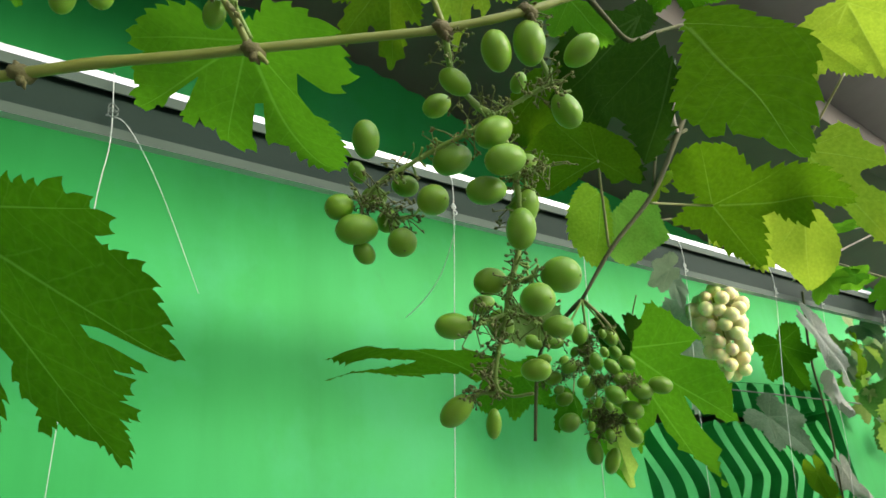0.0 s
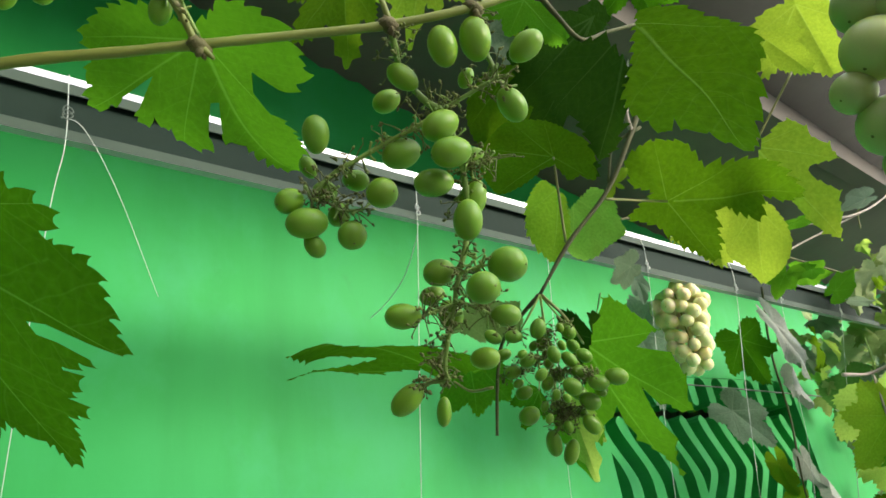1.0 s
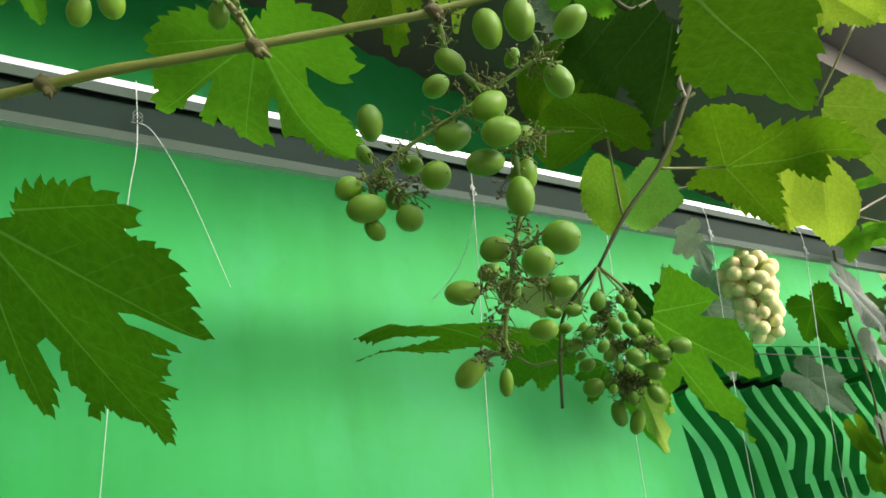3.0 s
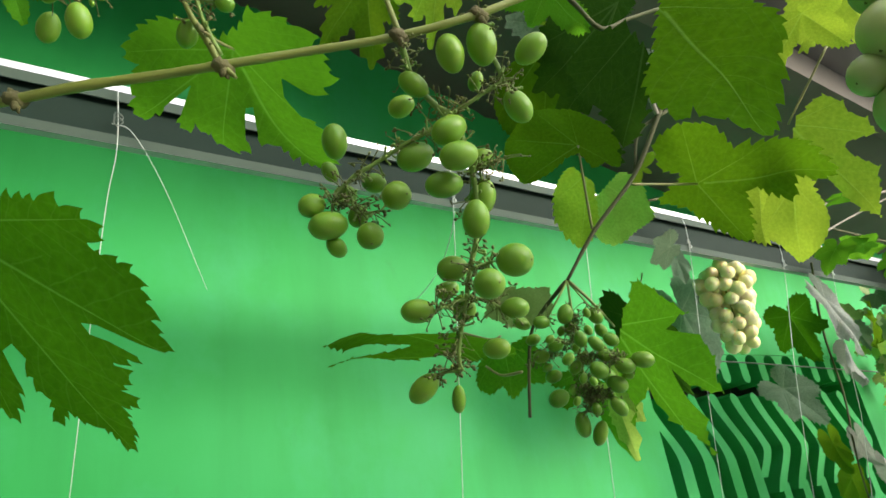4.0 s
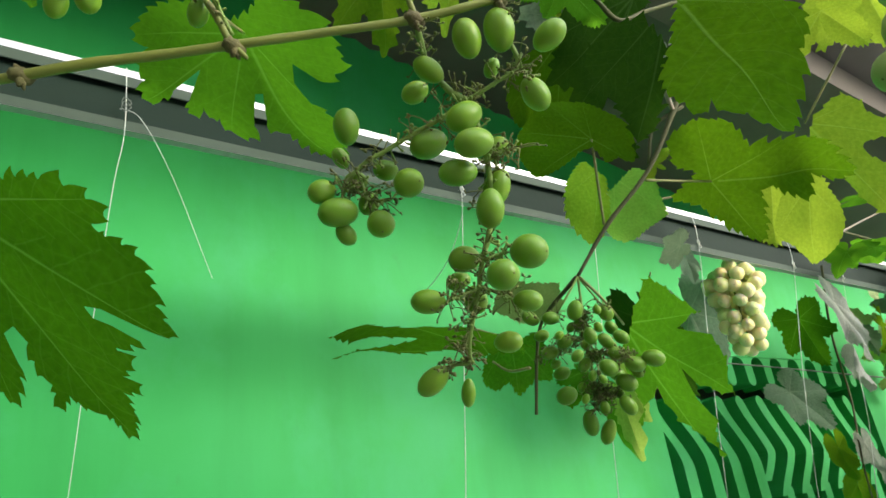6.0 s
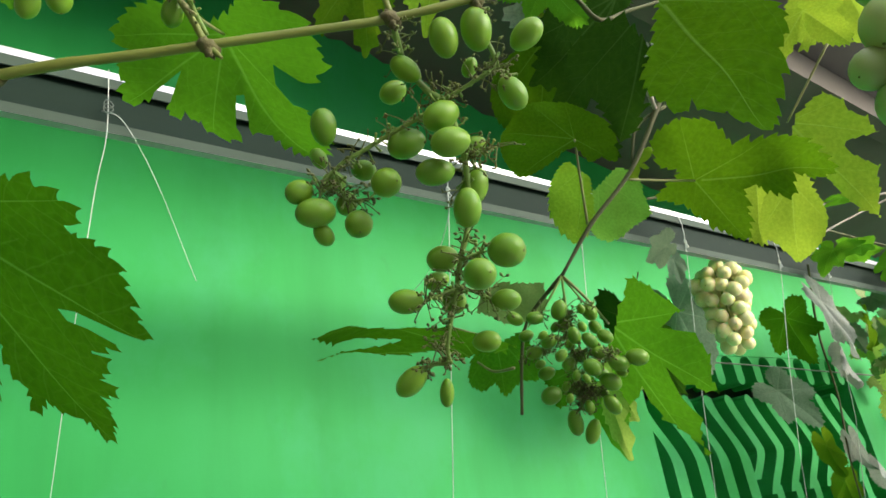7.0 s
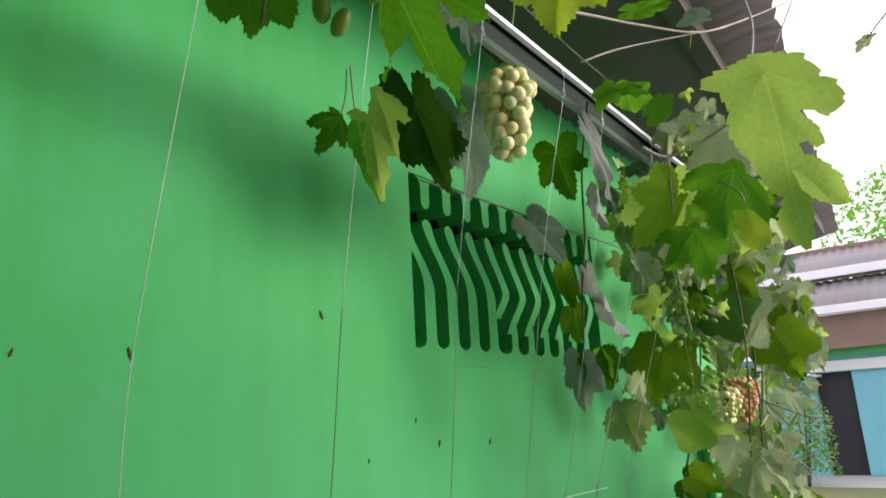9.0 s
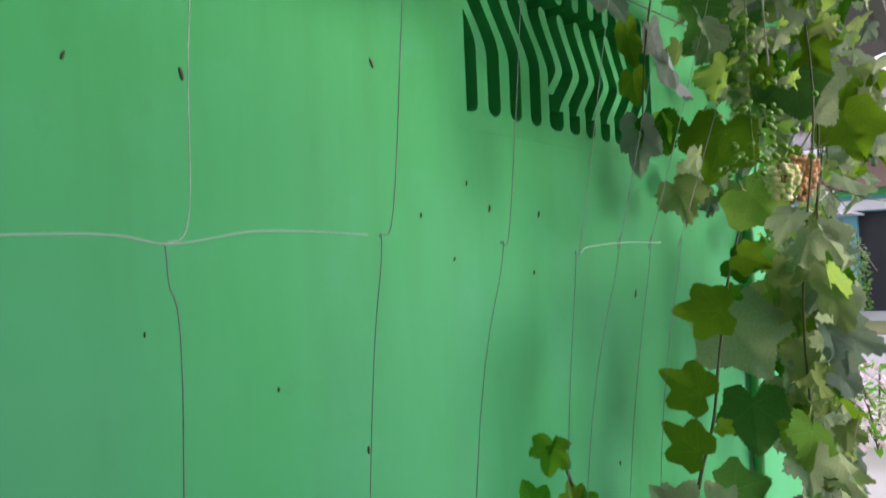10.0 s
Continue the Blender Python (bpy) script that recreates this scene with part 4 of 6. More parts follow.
leaf(hanging_vine, (0.514, 0.518, 2.011), (0.482, 0.518, 2.070), (-0.507, -0.820, -0.265), LEAF_DUSTY, fold=0.06, droop=0.1, wave=0.15, seed=24, edge=[(40, 0.41), (39, 0.94), (22, 1.02), (0, 1.0), (-26, 0.85), (-50, 0.89), (-65, 0.63), (-80, 0.31)])
leaf(hanging_vine, (0.522, 0.586, 2.035), (0.557, 0.629, 1.967), (-0.378, -0.677, -0.632), LEAF_RICH, fold=0.06, droop=0.1, wave=0.15, seed=25, edge=[(-50, 0.46), (-35, 0.8), (-19, 0.87), (-8, 0.74), (0, 1.0), (17, 0.81), (29, 0.98), (46, 0.76), (78, 0.38)], stalk=[(0.486, 0.618, 2.049), (0.512, 0.595, 2.033)])
under(part("dead_shoot", tube(bmesh.new(), [(0.499, 0.436, 2.044), (0.499, 0.495, 2.020), (0.503, 0.521, 1.989), (0.510, 0.548, 1.928)], 0.0024, 0.0018, 6, 5, 0.2), BARK), hanging_vine)
under(part("dead_shoot", tube(bmesh.new(), [(0.618, 0.339, 2.221), (0.583, 0.357, 2.197), (0.571, 0.368, 2.154)], 0.0022, 0.0016, 6, 5, 0.2), BARK), hanging_vine)
under(part("shoot_tip", tube(bmesh.new(), [(0.603, 0.342, 2.211), (0.591, 0.335, 2.229), (0.588, 0.323, 2.255)], 0.0022, 0.0046, 6, 5, 0.2), DRY), hanging_vine)


# ---- bunches ----
main_bunch = empty("grape_bunch", (0.207, 0.237, 2.084), "loose bunch of unripe green grapes with gaps and dried buds", "grape bunch", "grape bunches")
GREEN = berry_mesh("berry", BERRY, 0.70)
ends = []
up = (0.319, 0.246, -0.915)
ends.append((berry(main_bunch, GREEN, (0.227, 0.220, 2.088), up, 0.0251), up))
up = (0.250, 0.299, -0.921)
ends.append((berry(main_bunch, GREEN, (0.246, 0.211, 2.094), up, 0.0275), up))
up = (-0.429, 0.782, -0.453)
ends.append((berry(main_bunch, GREEN, (0.272, 0.196, 2.087), up, 0.0236), up))
up = (-0.567, -0.022, 0.823)
ends.append((berry(main_bunch, GREEN, (0.265, 0.211, 2.052), up, 0.0230), up))
up = (0.747, -0.206, -0.632)
ends.append((berry(main_bunch, GREEN, (0.212, 0.243, 2.077), up, 0.0212, 0.95), up))
up = (0.673, -0.656, 0.341)
ends.append((berry(main_bunch, GREEN, (0.221, 0.274, 2.084), up, 0.0189, 1.10), up))
up = (0.188, -0.554, 0.811)
ends.append((berry(main_bunch, GREEN, (0.256, 0.235, 2.086), up, 0.0140), up))
up = (0.782, -0.378, 0.495)
ends.append((berry(main_bunch, GREEN, (0.224, 0.231, 2.038), up, 0.0237, 1.05), up))
up = (0.880, -0.460, 0.117)
ends.append((berry(main_bunch, GREEN, (0.224, 0.226, 2.017), up, 0.0233, 1.08), up))
up = (0.866, -0.353, 0.355)
ends.append((berry(main_bunch, GREEN, (0.222, 0.268, 2.041), up, 0.0254, 1.05), up))
up = (0.673, -0.656, 0.341)
ends.append((berry(main_bunch, GREEN, (0.252, 0.241, 2.029), up, 0.0176), up))
up = (0.902, -0.430, 0.032)
ends.append((berry(main_bunch, GREEN, (0.224, 0.245, 2.008), up, 0.0232), up))
up = (0.115, -0.520, 0.846)
ends.append((berry(main_bunch, GREEN, (0.252, 0.246, 2.004), up, 0.0237), up))
up = (-0.106, -0.397, 0.912)
ends.append((berry(main_bunch, GREEN, (0.236, 0.236, 1.982), up, 0.0230, 1.02), up))
up = (-0.369, 0.867, 0.333)
ends.append((berry(main_bunch, GREEN, (0.257, 0.234, 1.957), up, 0.0228, 1.25), up))
up = (-0.023, 0.963, 0.269)
ends.append((berry(main_bunch, GREEN, (0.231, 0.229, 1.938), up, 0.0191, 1.28), up))
up = (0.941, -0.300, 0.153)
ends.append((berry(main_bunch, GREEN, (0.238, 0.270, 1.965), up, 0.0198, 1.15), up))
up = (0.835, -0.492, 0.245)
ends.append((berry(main_bunch, GREEN, (0.242, 0.285, 1.957), up, 0.0158), up))
up = (0.838, -0.529, -0.133)
ends.append((berry(main_bunch, GREEN, (0.214, 0.278, 1.939), up, 0.0205), up))
up = (-0.838, 0.529, 0.133)
ends.append((berry(main_bunch, GREEN, (0.263, 0.249, 1.933), up, 0.0173, 1.05), up))
up = (-0.289, -0.056, 0.956)
ends.append((berry(main_bunch, GREEN, (0.246, 0.276, 1.942), up, 0.0175, 1.20), up))
up = (-0.585, 0.799, 0.140)
ends.append((berry(main_bunch, GREEN, (0.259, 0.268, 1.914), up, 0.0172, 1.05), up))
up = (0.518, -0.654, 0.551)
ends.append((berry(main_bunch, GREEN, (0.223, 0.297, 1.898), up, 0.0220, 0.90), up))
up = (-0.106, -0.397, 0.912)
ends.append((berry(main_bunch, GREEN, (0.240, 0.288, 1.889), up, 0.0166, 0.72), up))
up = (0.178, 0.349, -0.920)
ends.append((berry(main_bunch, GREEN, (0.178, 0.292, 2.058), up, 0.0238), up))
up = (0.511, 0.079, -0.856)
ends.append((berry(main_bunch, GREEN, (0.185, 0.317, 2.051), up, 0.0151), up))
up = (0.903, 0.046, 0.426)
ends.append((berry(main_bunch, GREEN, (0.166, 0.308, 2.018), up, 0.0184, 1.20), up))
up = (0.906, -0.423, 0.028)
ends.append((berry(main_bunch, GREEN, (0.174, 0.304, 2.003), up, 0.0248, 1.05), up))
up = (-0.620, 0.036, 0.784)
ends.append((berry(main_bunch, GREEN, (0.181, 0.310, 1.992), up, 0.0155, 1.05), up))
up = (0.186, 0.448, 0.875)
ends.append((berry(main_bunch, GREEN, (0.196, 0.292, 1.993), up, 0.0174, 1.40), up))
up = (0.988, -0.076, 0.136)
ends.append((berry(main_bunch, GREEN, (0.189, 0.306, 2.028), up, 0.0160, 1.20), up))
up = (-0.625, 0.656, 0.424)
ends.append((berry(main_bunch, GREEN, (0.206, 0.297, 2.035), up, 0.0173, 1.10), up))
up = (-0.263, 0.916, 0.303)
ends.append((berry(main_bunch, GREEN, (0.205, 0.270, 2.011), up, 0.0190, 1.35), up))
up = (0.312, -0.251, 0.916)
ends.append((berry(main_bunch, GREEN, (0.195, 0.303, 2.012), up, 0.0154, 1.20), up))
lines = []
lines.append(([(0.198, 0.229, 2.099), (0.204, 0.236, 2.091), (0.217, 0.249, 2.085), (0.227, 0.245, 2.067), (0.233, 0.239, 2.057)], 0.0018, 0.0022))
lines.append(([(0.244, 0.204, 2.111), (0.254, 0.215, 2.100), (0.258, 0.213, 2.073), (0.248, 0.224, 2.065), (0.234, 0.239, 2.057), (0.222, 0.251, 2.049), (0.212, 0.267, 2.046), (0.198, 0.280, 2.038), (0.187, 0.291, 2.032), (0.178, 0.300, 2.021), (0.177, 0.302, 2.014)], 0.0016, 0.0014))
lines.append(([(0.233, 0.239, 2.057), (0.239, 0.238, 2.038), (0.243, 0.240, 2.016), (0.246, 0.245, 1.996), (0.244, 0.250, 1.975), (0.241, 0.257, 1.959), (0.241, 0.265, 1.944), (0.240, 0.273, 1.929), (0.239, 0.278, 1.917), (0.239, 0.281, 1.904)], 0.0022, 0.0013))
lines.append(([(0.243, 0.240, 2.016), (0.250, 0.233, 2.021), (0.258, 0.226, 2.021)], 0.0010, 0.0006))
lines.append(([(0.185, 0.295, 2.028), (0.189, 0.295, 2.014), (0.191, 0.294, 2.009), (0.202, 0.287, 2.008)], 0.0012, 0.0010))
lines.append(([(0.241, 0.257, 1.959), (0.246, 0.247, 1.959), (0.248, 0.242, 1.959)], 0.0014, 0.0012))
lines.append(([(0.241, 0.265, 1.944), (0.228, 0.270, 1.940), (0.223, 0.272, 1.938)], 0.0013, 0.0012))
lines.append(([(0.241, 0.264, 1.946), (0.251, 0.257, 1.939), (0.256, 0.254, 1.935)], 0.0012, 0.0010))
lines.append(([(0.239, 0.281, 1.904), (0.233, 0.286, 1.905), (0.227, 0.291, 1.903)], 0.0012, 0.0010))
lines.append(([(0.258, 0.213, 2.073), (0.261, 0.210, 2.064)], 0.0012, 0.0010))
stalks(main_bunch, lines, ends, 0.0011, buds=420, seed=5)

small_bunch = empty("grape_bunch", (0.497, 0.432, 2.043), "small bunch of tiny young green grapes on a shoot", "grape bunch", "grape bunches")
YOUNG = berry_mesh("berry", BERRY_YOUNG, 0.76, 14, 10)
ends = []
up = (0.042, -0.483, 0.875)
ends.append((berry(small_bunch, YOUNG, (0.484, 0.433, 2.006), up, 0.0206), up))
up = (-0.620, 0.036, 0.784)
ends.append((berry(small_bunch, YOUNG, (0.517, 0.425, 2.003), up, 0.0189), up))
up = (0.779, -0.260, -0.571)
ends.append((berry(small_bunch, YOUNG, (0.455, 0.467, 2.007), up, 0.0189, 0.90), up))
up = (0.838, -0.529, -0.133)
ends.append((berry(small_bunch, YOUNG, (0.465, 0.449, 2.002), up, 0.0175), up))
up = (-0.386, -0.192, 0.902)
ends.append((berry(small_bunch, YOUNG, (0.485, 0.421, 1.976), up, 0.0171), up))
up = (-0.710, 0.150, 0.688)
ends.append((berry(small_bunch, YOUNG, (0.498, 0.415, 1.970), up, 0.0180, 0.90), up))
up = (-0.779, 0.260, 0.571)
ends.append((berry(small_bunch, YOUNG, (0.518, 0.413, 1.974), up, 0.0173), up))
up = (-0.824, 0.361, 0.437)
ends.append((berry(small_bunch, YOUNG, (0.507, 0.415, 1.958), up, 0.0171), up))
up = (-0.779, 0.260, 0.571)
ends.append((berry(small_bunch, YOUNG, (0.496, 0.417, 1.944), up, 0.0198, 1.05), up))
up = (-0.824, 0.361, 0.437)
ends.append((berry(small_bunch, YOUNG, (0.519, 0.420, 1.931), up, 0.0220), up))
up = (-0.844, 0.452, 0.289)
ends.append((berry(small_bunch, YOUNG, (0.516, 0.402, 1.944), up, 0.0207, 0.95), up))
up = (-0.844, 0.492, 0.212)
ends.append((berry(small_bunch, YOUNG, (0.530, 0.391, 1.947), up, 0.0227, 0.95), up))
up = (-0.620, 0.036, 0.784)
ends.append((berry(small_bunch, YOUNG, (0.523, 0.428, 1.911), up, 0.0220, 0.85), up))
up = (-0.319, -0.246, 0.915)
ends.append((berry(small_bunch, YOUNG, (0.502, 0.461, 1.901), up, 0.0254, 0.80), up))
up = (0.115, -0.520, 0.846)
ends.append((berry(small_bunch, YOUNG, (0.516, 0.454, 1.891), up, 0.0253, 0.75), up))
up = (0.673, -0.656, 0.341)
ends.append((berry(small_bunch, YOUNG, (0.494, 0.478, 1.932), up, 0.0219, 1.10), up))
up = (0.752, -0.633, 0.187)
ends.append((berry(small_bunch, YOUNG, (0.475, 0.470, 1.973), up, 0.0178), up))
up = (0.673, -0.656, 0.341)
ends.append((berry(small_bunch, YOUNG, (0.479, 0.450, 1.979), up, 0.0175), up))
up = (0.328, -0.608, 0.723)
ends.append((berry(small_bunch, YOUNG, (0.491, 0.442, 1.954), up, 0.0153), up))
up = (-0.511, -0.079, 0.856)
ends.append((berry(small_bunch, YOUNG, (0.515, 0.452, 1.928), up, 0.0175), up))
up = (0.752, -0.633, 0.187)
ends.append((berry(small_bunch, YOUNG, (0.494, 0.479, 1.955), up, 0.0180), up))
up = (-0.620, 0.036, 0.784)
ends.append((berry(small_bunch, YOUNG, (0.530, 0.434, 1.991), up, 0.0160), up))
up = (0.458, -0.644, 0.613)
ends.append((berry(small_bunch, YOUNG, (0.470, 0.428, 1.958), up, 0.0139), up))
up = (0.188, -0.554, 0.811)
ends.append((berry(small_bunch, YOUNG, (0.489, 0.434, 1.972), up, 0.0102), up))
up = (-0.511, -0.079, 0.856)
ends.append((berry(small_bunch, YOUNG, (0.491, 0.414, 1.983), up, 0.0110), up))
up = (-0.710, 0.150, 0.688)
ends.append((berry(small_bunch, YOUNG, (0.519, 0.427, 1.970), up, 0.0103), up))
up = (0.042, -0.483, 0.875)
ends.append((berry(small_bunch, YOUNG, (0.484, 0.428, 1.939), up, 0.0108), up))
up = (-0.710, 0.150, 0.688)
ends.append((berry(small_bunch, YOUNG, (0.522, 0.435, 1.924), up, 0.0122), up))
up = (0.328, -0.608, 0.723)
ends.append((berry(small_bunch, YOUNG, (0.491, 0.452, 1.934), up, 0.0112), up))
up = (-0.386, -0.192, 0.902)
ends.append((berry(small_bunch, YOUNG, (0.505, 0.441, 1.912), up, 0.0130), up))
up = (0.188, -0.554, 0.811)
ends.append((berry(small_bunch, YOUNG, (0.481, 0.440, 1.920), up, 0.0099), up))
up = (0.673, -0.656, 0.341)
ends.append((berry(small_bunch, YOUNG, (0.481, 0.471, 1.962), up, 0.0114), up))
up = (0.328, -0.608, 0.723)
ends.append((berry(small_bunch, YOUNG, (0.490, 0.449, 1.994), up, 0.0114), up))
up = (-0.386, -0.192, 0.902)
ends.append((berry(small_bunch, YOUNG, (0.502, 0.421, 2.004), up, 0.0103), up))
up = (-0.824, 0.361, 0.437)
ends.append((berry(small_bunch, YOUNG, (0.527, 0.411, 1.938), up, 0.0121), up))
up = (0.574, -0.660, 0.484)
ends.append((berry(small_bunch, YOUNG, (0.467, 0.444, 1.983), up, 0.0102), up))
up = (-0.620, 0.036, 0.784)
ends.append((berry(small_bunch, YOUNG, (0.485, 0.417, 1.933), up, 0.0098), up))
up = (-0.779, 0.260, 0.571)
ends.append((berry(small_bunch, YOUNG, (0.530, 0.426, 1.956), up, 0.0103), up))
up = (-0.386, -0.192, 0.902)
ends.append((berry(small_bunch, YOUNG, (0.514, 0.447, 1.965), up, 0.0157), up))
up = (0.752, -0.633, 0.187)
ends.append((berry(small_bunch, YOUNG, (0.479, 0.482, 1.995), up, 0.0161), up))
up = (-0.779, 0.260, 0.571)
ends.append((berry(small_bunch, YOUNG, (0.533, 0.443, 1.946), up, 0.0189), up))
up = (0.042, -0.483, 0.875)
ends.append((berry(small_bunch, YOUNG, (0.496, 0.443, 1.996), up, 0.0157), up))
lines = []
lines.append(([(0.497, 0.432, 2.043), (0.495, 0.433, 2.016), (0.495, 0.435, 1.987), (0.500, 0.442, 1.954), (0.504, 0.447, 1.927), (0.506, 0.453, 1.912)], 0.0014, 0.0010))
lines.append(([(0.497, 0.432, 2.043), (0.482, 0.440, 2.021), (0.476, 0.452, 2.007)], 0.0012, 0.0008))
lines.append(([(0.497, 0.432, 2.043), (0.505, 0.424, 2.020), (0.515, 0.423, 2.008)], 0.0011, 0.0008))
lines.append(([(0.495, 0.434, 1.963), (0.506, 0.415, 1.958), (0.522, 0.403, 1.949)], 0.0009, 0.0006))
lines.append(([(0.500, 0.444, 1.937), (0.514, 0.435, 1.921)], 0.0008, 0.0006))
lines.append(([(0.495, 0.438, 1.982), (0.484, 0.461, 1.977), (0.477, 0.481, 1.974)], 0.0008, 0.0006))
stalks(small_bunch, lines, ends, 0.0007, buds=480, seed=6, below=2.01)

jade_bunch = empty("grape_bunch", (0.559, 0.049, 2.138), "bunch of large jade-green grapes with a dusty bloom", "grape bunch", "grape bunches")
JADE = berry_mesh("berry", BERRY_JADE, 0.97, 20, 14)
ends = []
up = (0.556, -0.372, 0.743)
ends.append((berry(jade_bunch, JADE, (0.531, 0.091, 2.104), up, 0.0482), up))
up = (0.487, -0.337, 0.806)
ends.append((berry(jade_bunch, JADE, (0.525, 0.076, 2.049), up, 0.0448), up))
up = (0.799, -0.412, 0.437)
ends.append((berry(jade_bunch, JADE, (0.529, 0.115, 2.080), up, 0.0332), up))
up = (0.809, -0.413, 0.417)
ends.append((berry(jade_bunch, JADE, (0.546, 0.107, 2.051), up, 0.0465), up))
up = (0.499, -0.334, 0.800)
ends.append((berry(jade_bunch, JADE, (0.543, 0.091, 2.028), up, 0.0478), up))
up = (0.500, -0.329, 0.801)
ends.append((berry(jade_bunch, JADE, (0.558, 0.110, 2.024), up, 0.0344), up))
up = (0.314, -0.206, 0.927)
ends.append((berry(jade_bunch, JADE, (0.539, 0.098, 1.983), up, 0.0400), up))
up = (0.380, -0.287, 0.879)
ends.append((berry(jade_bunch, JADE, (0.524, 0.059, 2.081), up, 0.0440), up))
up = (-0.004, 0.064, 0.998)
ends.append((berry(jade_bunch, JADE, (0.587, 0.074, 2.049), up, 0.0448), up))
up = (-0.094, 0.161, 0.982)
ends.append((berry(jade_bunch, JADE, (0.594, 0.052, 2.080), up, 0.0465), up))
up = (0.004, 0.070, 0.998)
ends.append((berry(jade_bunch, JADE, (0.565, 0.073, 2.009), up, 0.0423), up))
up = (-0.169, 0.298, 0.939)
ends.append((berry(jade_bunch, JADE, (0.615, 0.052, 2.046), up, 0.0448), up))
up = (0.285, -0.231, 0.930)
ends.append((berry(jade_bunch, JADE, (0.545, 0.040, 2.103), up, 0.0439), up))
up = (0.120, -0.034, 0.992)
ends.append((berry(jade_bunch, JADE, (0.590, 0.086, 1.984), up, 0.0418), up))
up = (0.457, -0.337, 0.823)
ends.append((berry(jade_bunch, JADE, (0.541, 0.067, 2.134), up, 0.0448), up))
up = (-0.079, 0.139, 0.987)
ends.append((berry(jade_bunch, JADE, (0.627, 0.030, 2.108), up, 0.0460), up))
up = (0.629, -0.402, 0.665)
ends.append((berry(jade_bunch, JADE, (0.535, 0.087, 2.143), up, 0.0442), up))
up = (0.319, -0.215, 0.923)
ends.append((berry(jade_bunch, JADE, (0.606, 0.096, 2.015), up, 0.0442), up))
lines = [([(0.685, 0.515, 2.705), (0.68, 0.40, 2.62), (0.665, 0.12, 2.50)] + [(0.643, -0.011, 2.358), (0.602, 0.034, 2.204), (0.591, 0.053, 2.145), (0.591, 0.073, 2.095), (0.592, 0.092, 2.044), (0.577, 0.099, 2.015)], 0.003, 0.0015)]
stalks(jade_bunch, lines, ends, 0.001)
bm = tube(bmesh.new(), [(0.592, 0.729, 2.289), (0.592, 0.744, 2.263), (0.590, 0.783, 2.222), (0.579, 0.821, 2.194), (0.561, 0.845, 2.175)], 0.0007, 0.0006, 5, 6)
tagged(part("string_end", bm, PALE_TWINE), "loose thin string end curling beside a training string", "string", GROUP_STRINGS)


# ---- leaves beside the beam and the vent ----
wall_vine = empty("grape_vine", (1.30, 0.76, 2.40), "thin vine along the steel beam with drooping leaves", "grapevine")
under(part("cane", tube(bmesh.new(), [(1.08, 0.735, 2.385), (1.18, 0.735, 2.41), (1.30, 0.735, 2.43), (1.6, 0.73, 2.41), (2.0, 0.72, 2.39), (2.5, 0.70, 2.36)], 0.0024, 0.003, 7, 6, 0.2), BARK), wall_vine)
leaf(wall_vine, (0.894, 0.844, 2.063), (0.881, 0.888, 2.007), (-0.643, -0.662, -0.385), LEAF_DARK, seed=31, lobes=[(0, 1.0, 0.4), (-44, 0.77, 0.45), (37, 0.7, 0.4), (-95, 0.33, 0.4)], stalk=[(0.873, 0.806, 2.126), (0.893, 0.831, 2.094)])
leaf(wall_vine, (0.843, 0.761, 2.023), (0.894, 0.762, 1.894), (-0.658, -0.648, -0.384), LEAF_MID, seed=32, lobes=[(0, 1.0, 0.26), (31, 0.65, 0.3), (-2, 0.62, 0.36), (-22, 0.41, 0.3)], stalk=[(0.825, 0.751, 2.090), (0.835, 0.757, 2.052)])
leaf(wall_vine, (0.823, 0.699, 2.029), (0.860, 0.696, 1.944), (-0.670, -0.619, -0.409), LEAF_LIME, seed=33, lobes=[(0, 1.0, 0.3), (28, 0.67, 0.4), (-20, 0.58, 0.4)])
leaf(wall_vine, (1.155, 0.898, 2.194), (1.269, 0.901, 2.030), (-0.834, -0.165, -0.526), LEAF_SHADED, lobe=0.4, wide=0.5, seed=34, stalk=[(1.157, 0.858, 2.285), (1.154, 0.880, 2.242)])
leaf(wall_vine, (1.310, 0.903, 2.222), (1.378, 0.920, 2.050), (-0.068, -0.978, -0.200), SLATE, lobe=0.4, wide=0.8, seed=35)
leaf(wall_vine, (1.004, 0.662, 2.241), (1.019, 0.722, 2.237), (-0.864, -0.503, 0.012), SLATE, lobe=0.3, wide=0.7, seed=37)
leaf(wall_vine, (1.055, 0.694, 2.233), (1.073, 0.702, 2.190), (-0.392, -0.892, -0.226), SLATE, wide=0.6, lobe=0.3, seed=38)
leaf(wall_vine, (1.600, 0.823, 2.195), (1.643, 0.813, 2.079), (-0.905, -0.087, -0.416), LEAF_DARK, lobe=0.5, wide=0.8, seed=39)
leaf(wall_vine, (1.601, 0.732, 2.204), (1.694, 0.748, 2.074), (-0.114, -0.990, 0.080), SCRAP, lobe=0.2, wide=0.32, seed=40)
leaf(wall_vine, (1.679, 0.949, 2.051), (1.744, 0.905, 1.950), (-0.591, -0.805, 0.043), SLATE, lobe=0.4, wide=0.7, seed=41)
leaf(wall_vine, (1.736, 0.882, 1.692), (1.761, 0.896, 1.579), (-0.956, -0.286, -0.061), SLATE, lobe=0.35, wide=0.6, seed=42)
leaf(wall_vine, (1.760, 0.847, 1.703), (1.793, 0.834, 1.627), (-0.826, -0.564, -0.014), LEAF_DARK, lobe=0.4, seed=43)
leaf(wall_vine, (1.749, 0.898, 1.822), (1.724, 0.878, 1.740), (-0.940, -0.304, -0.153), LEAF_OLIVE, lobe=0.3, wide=0.6, seed=44)
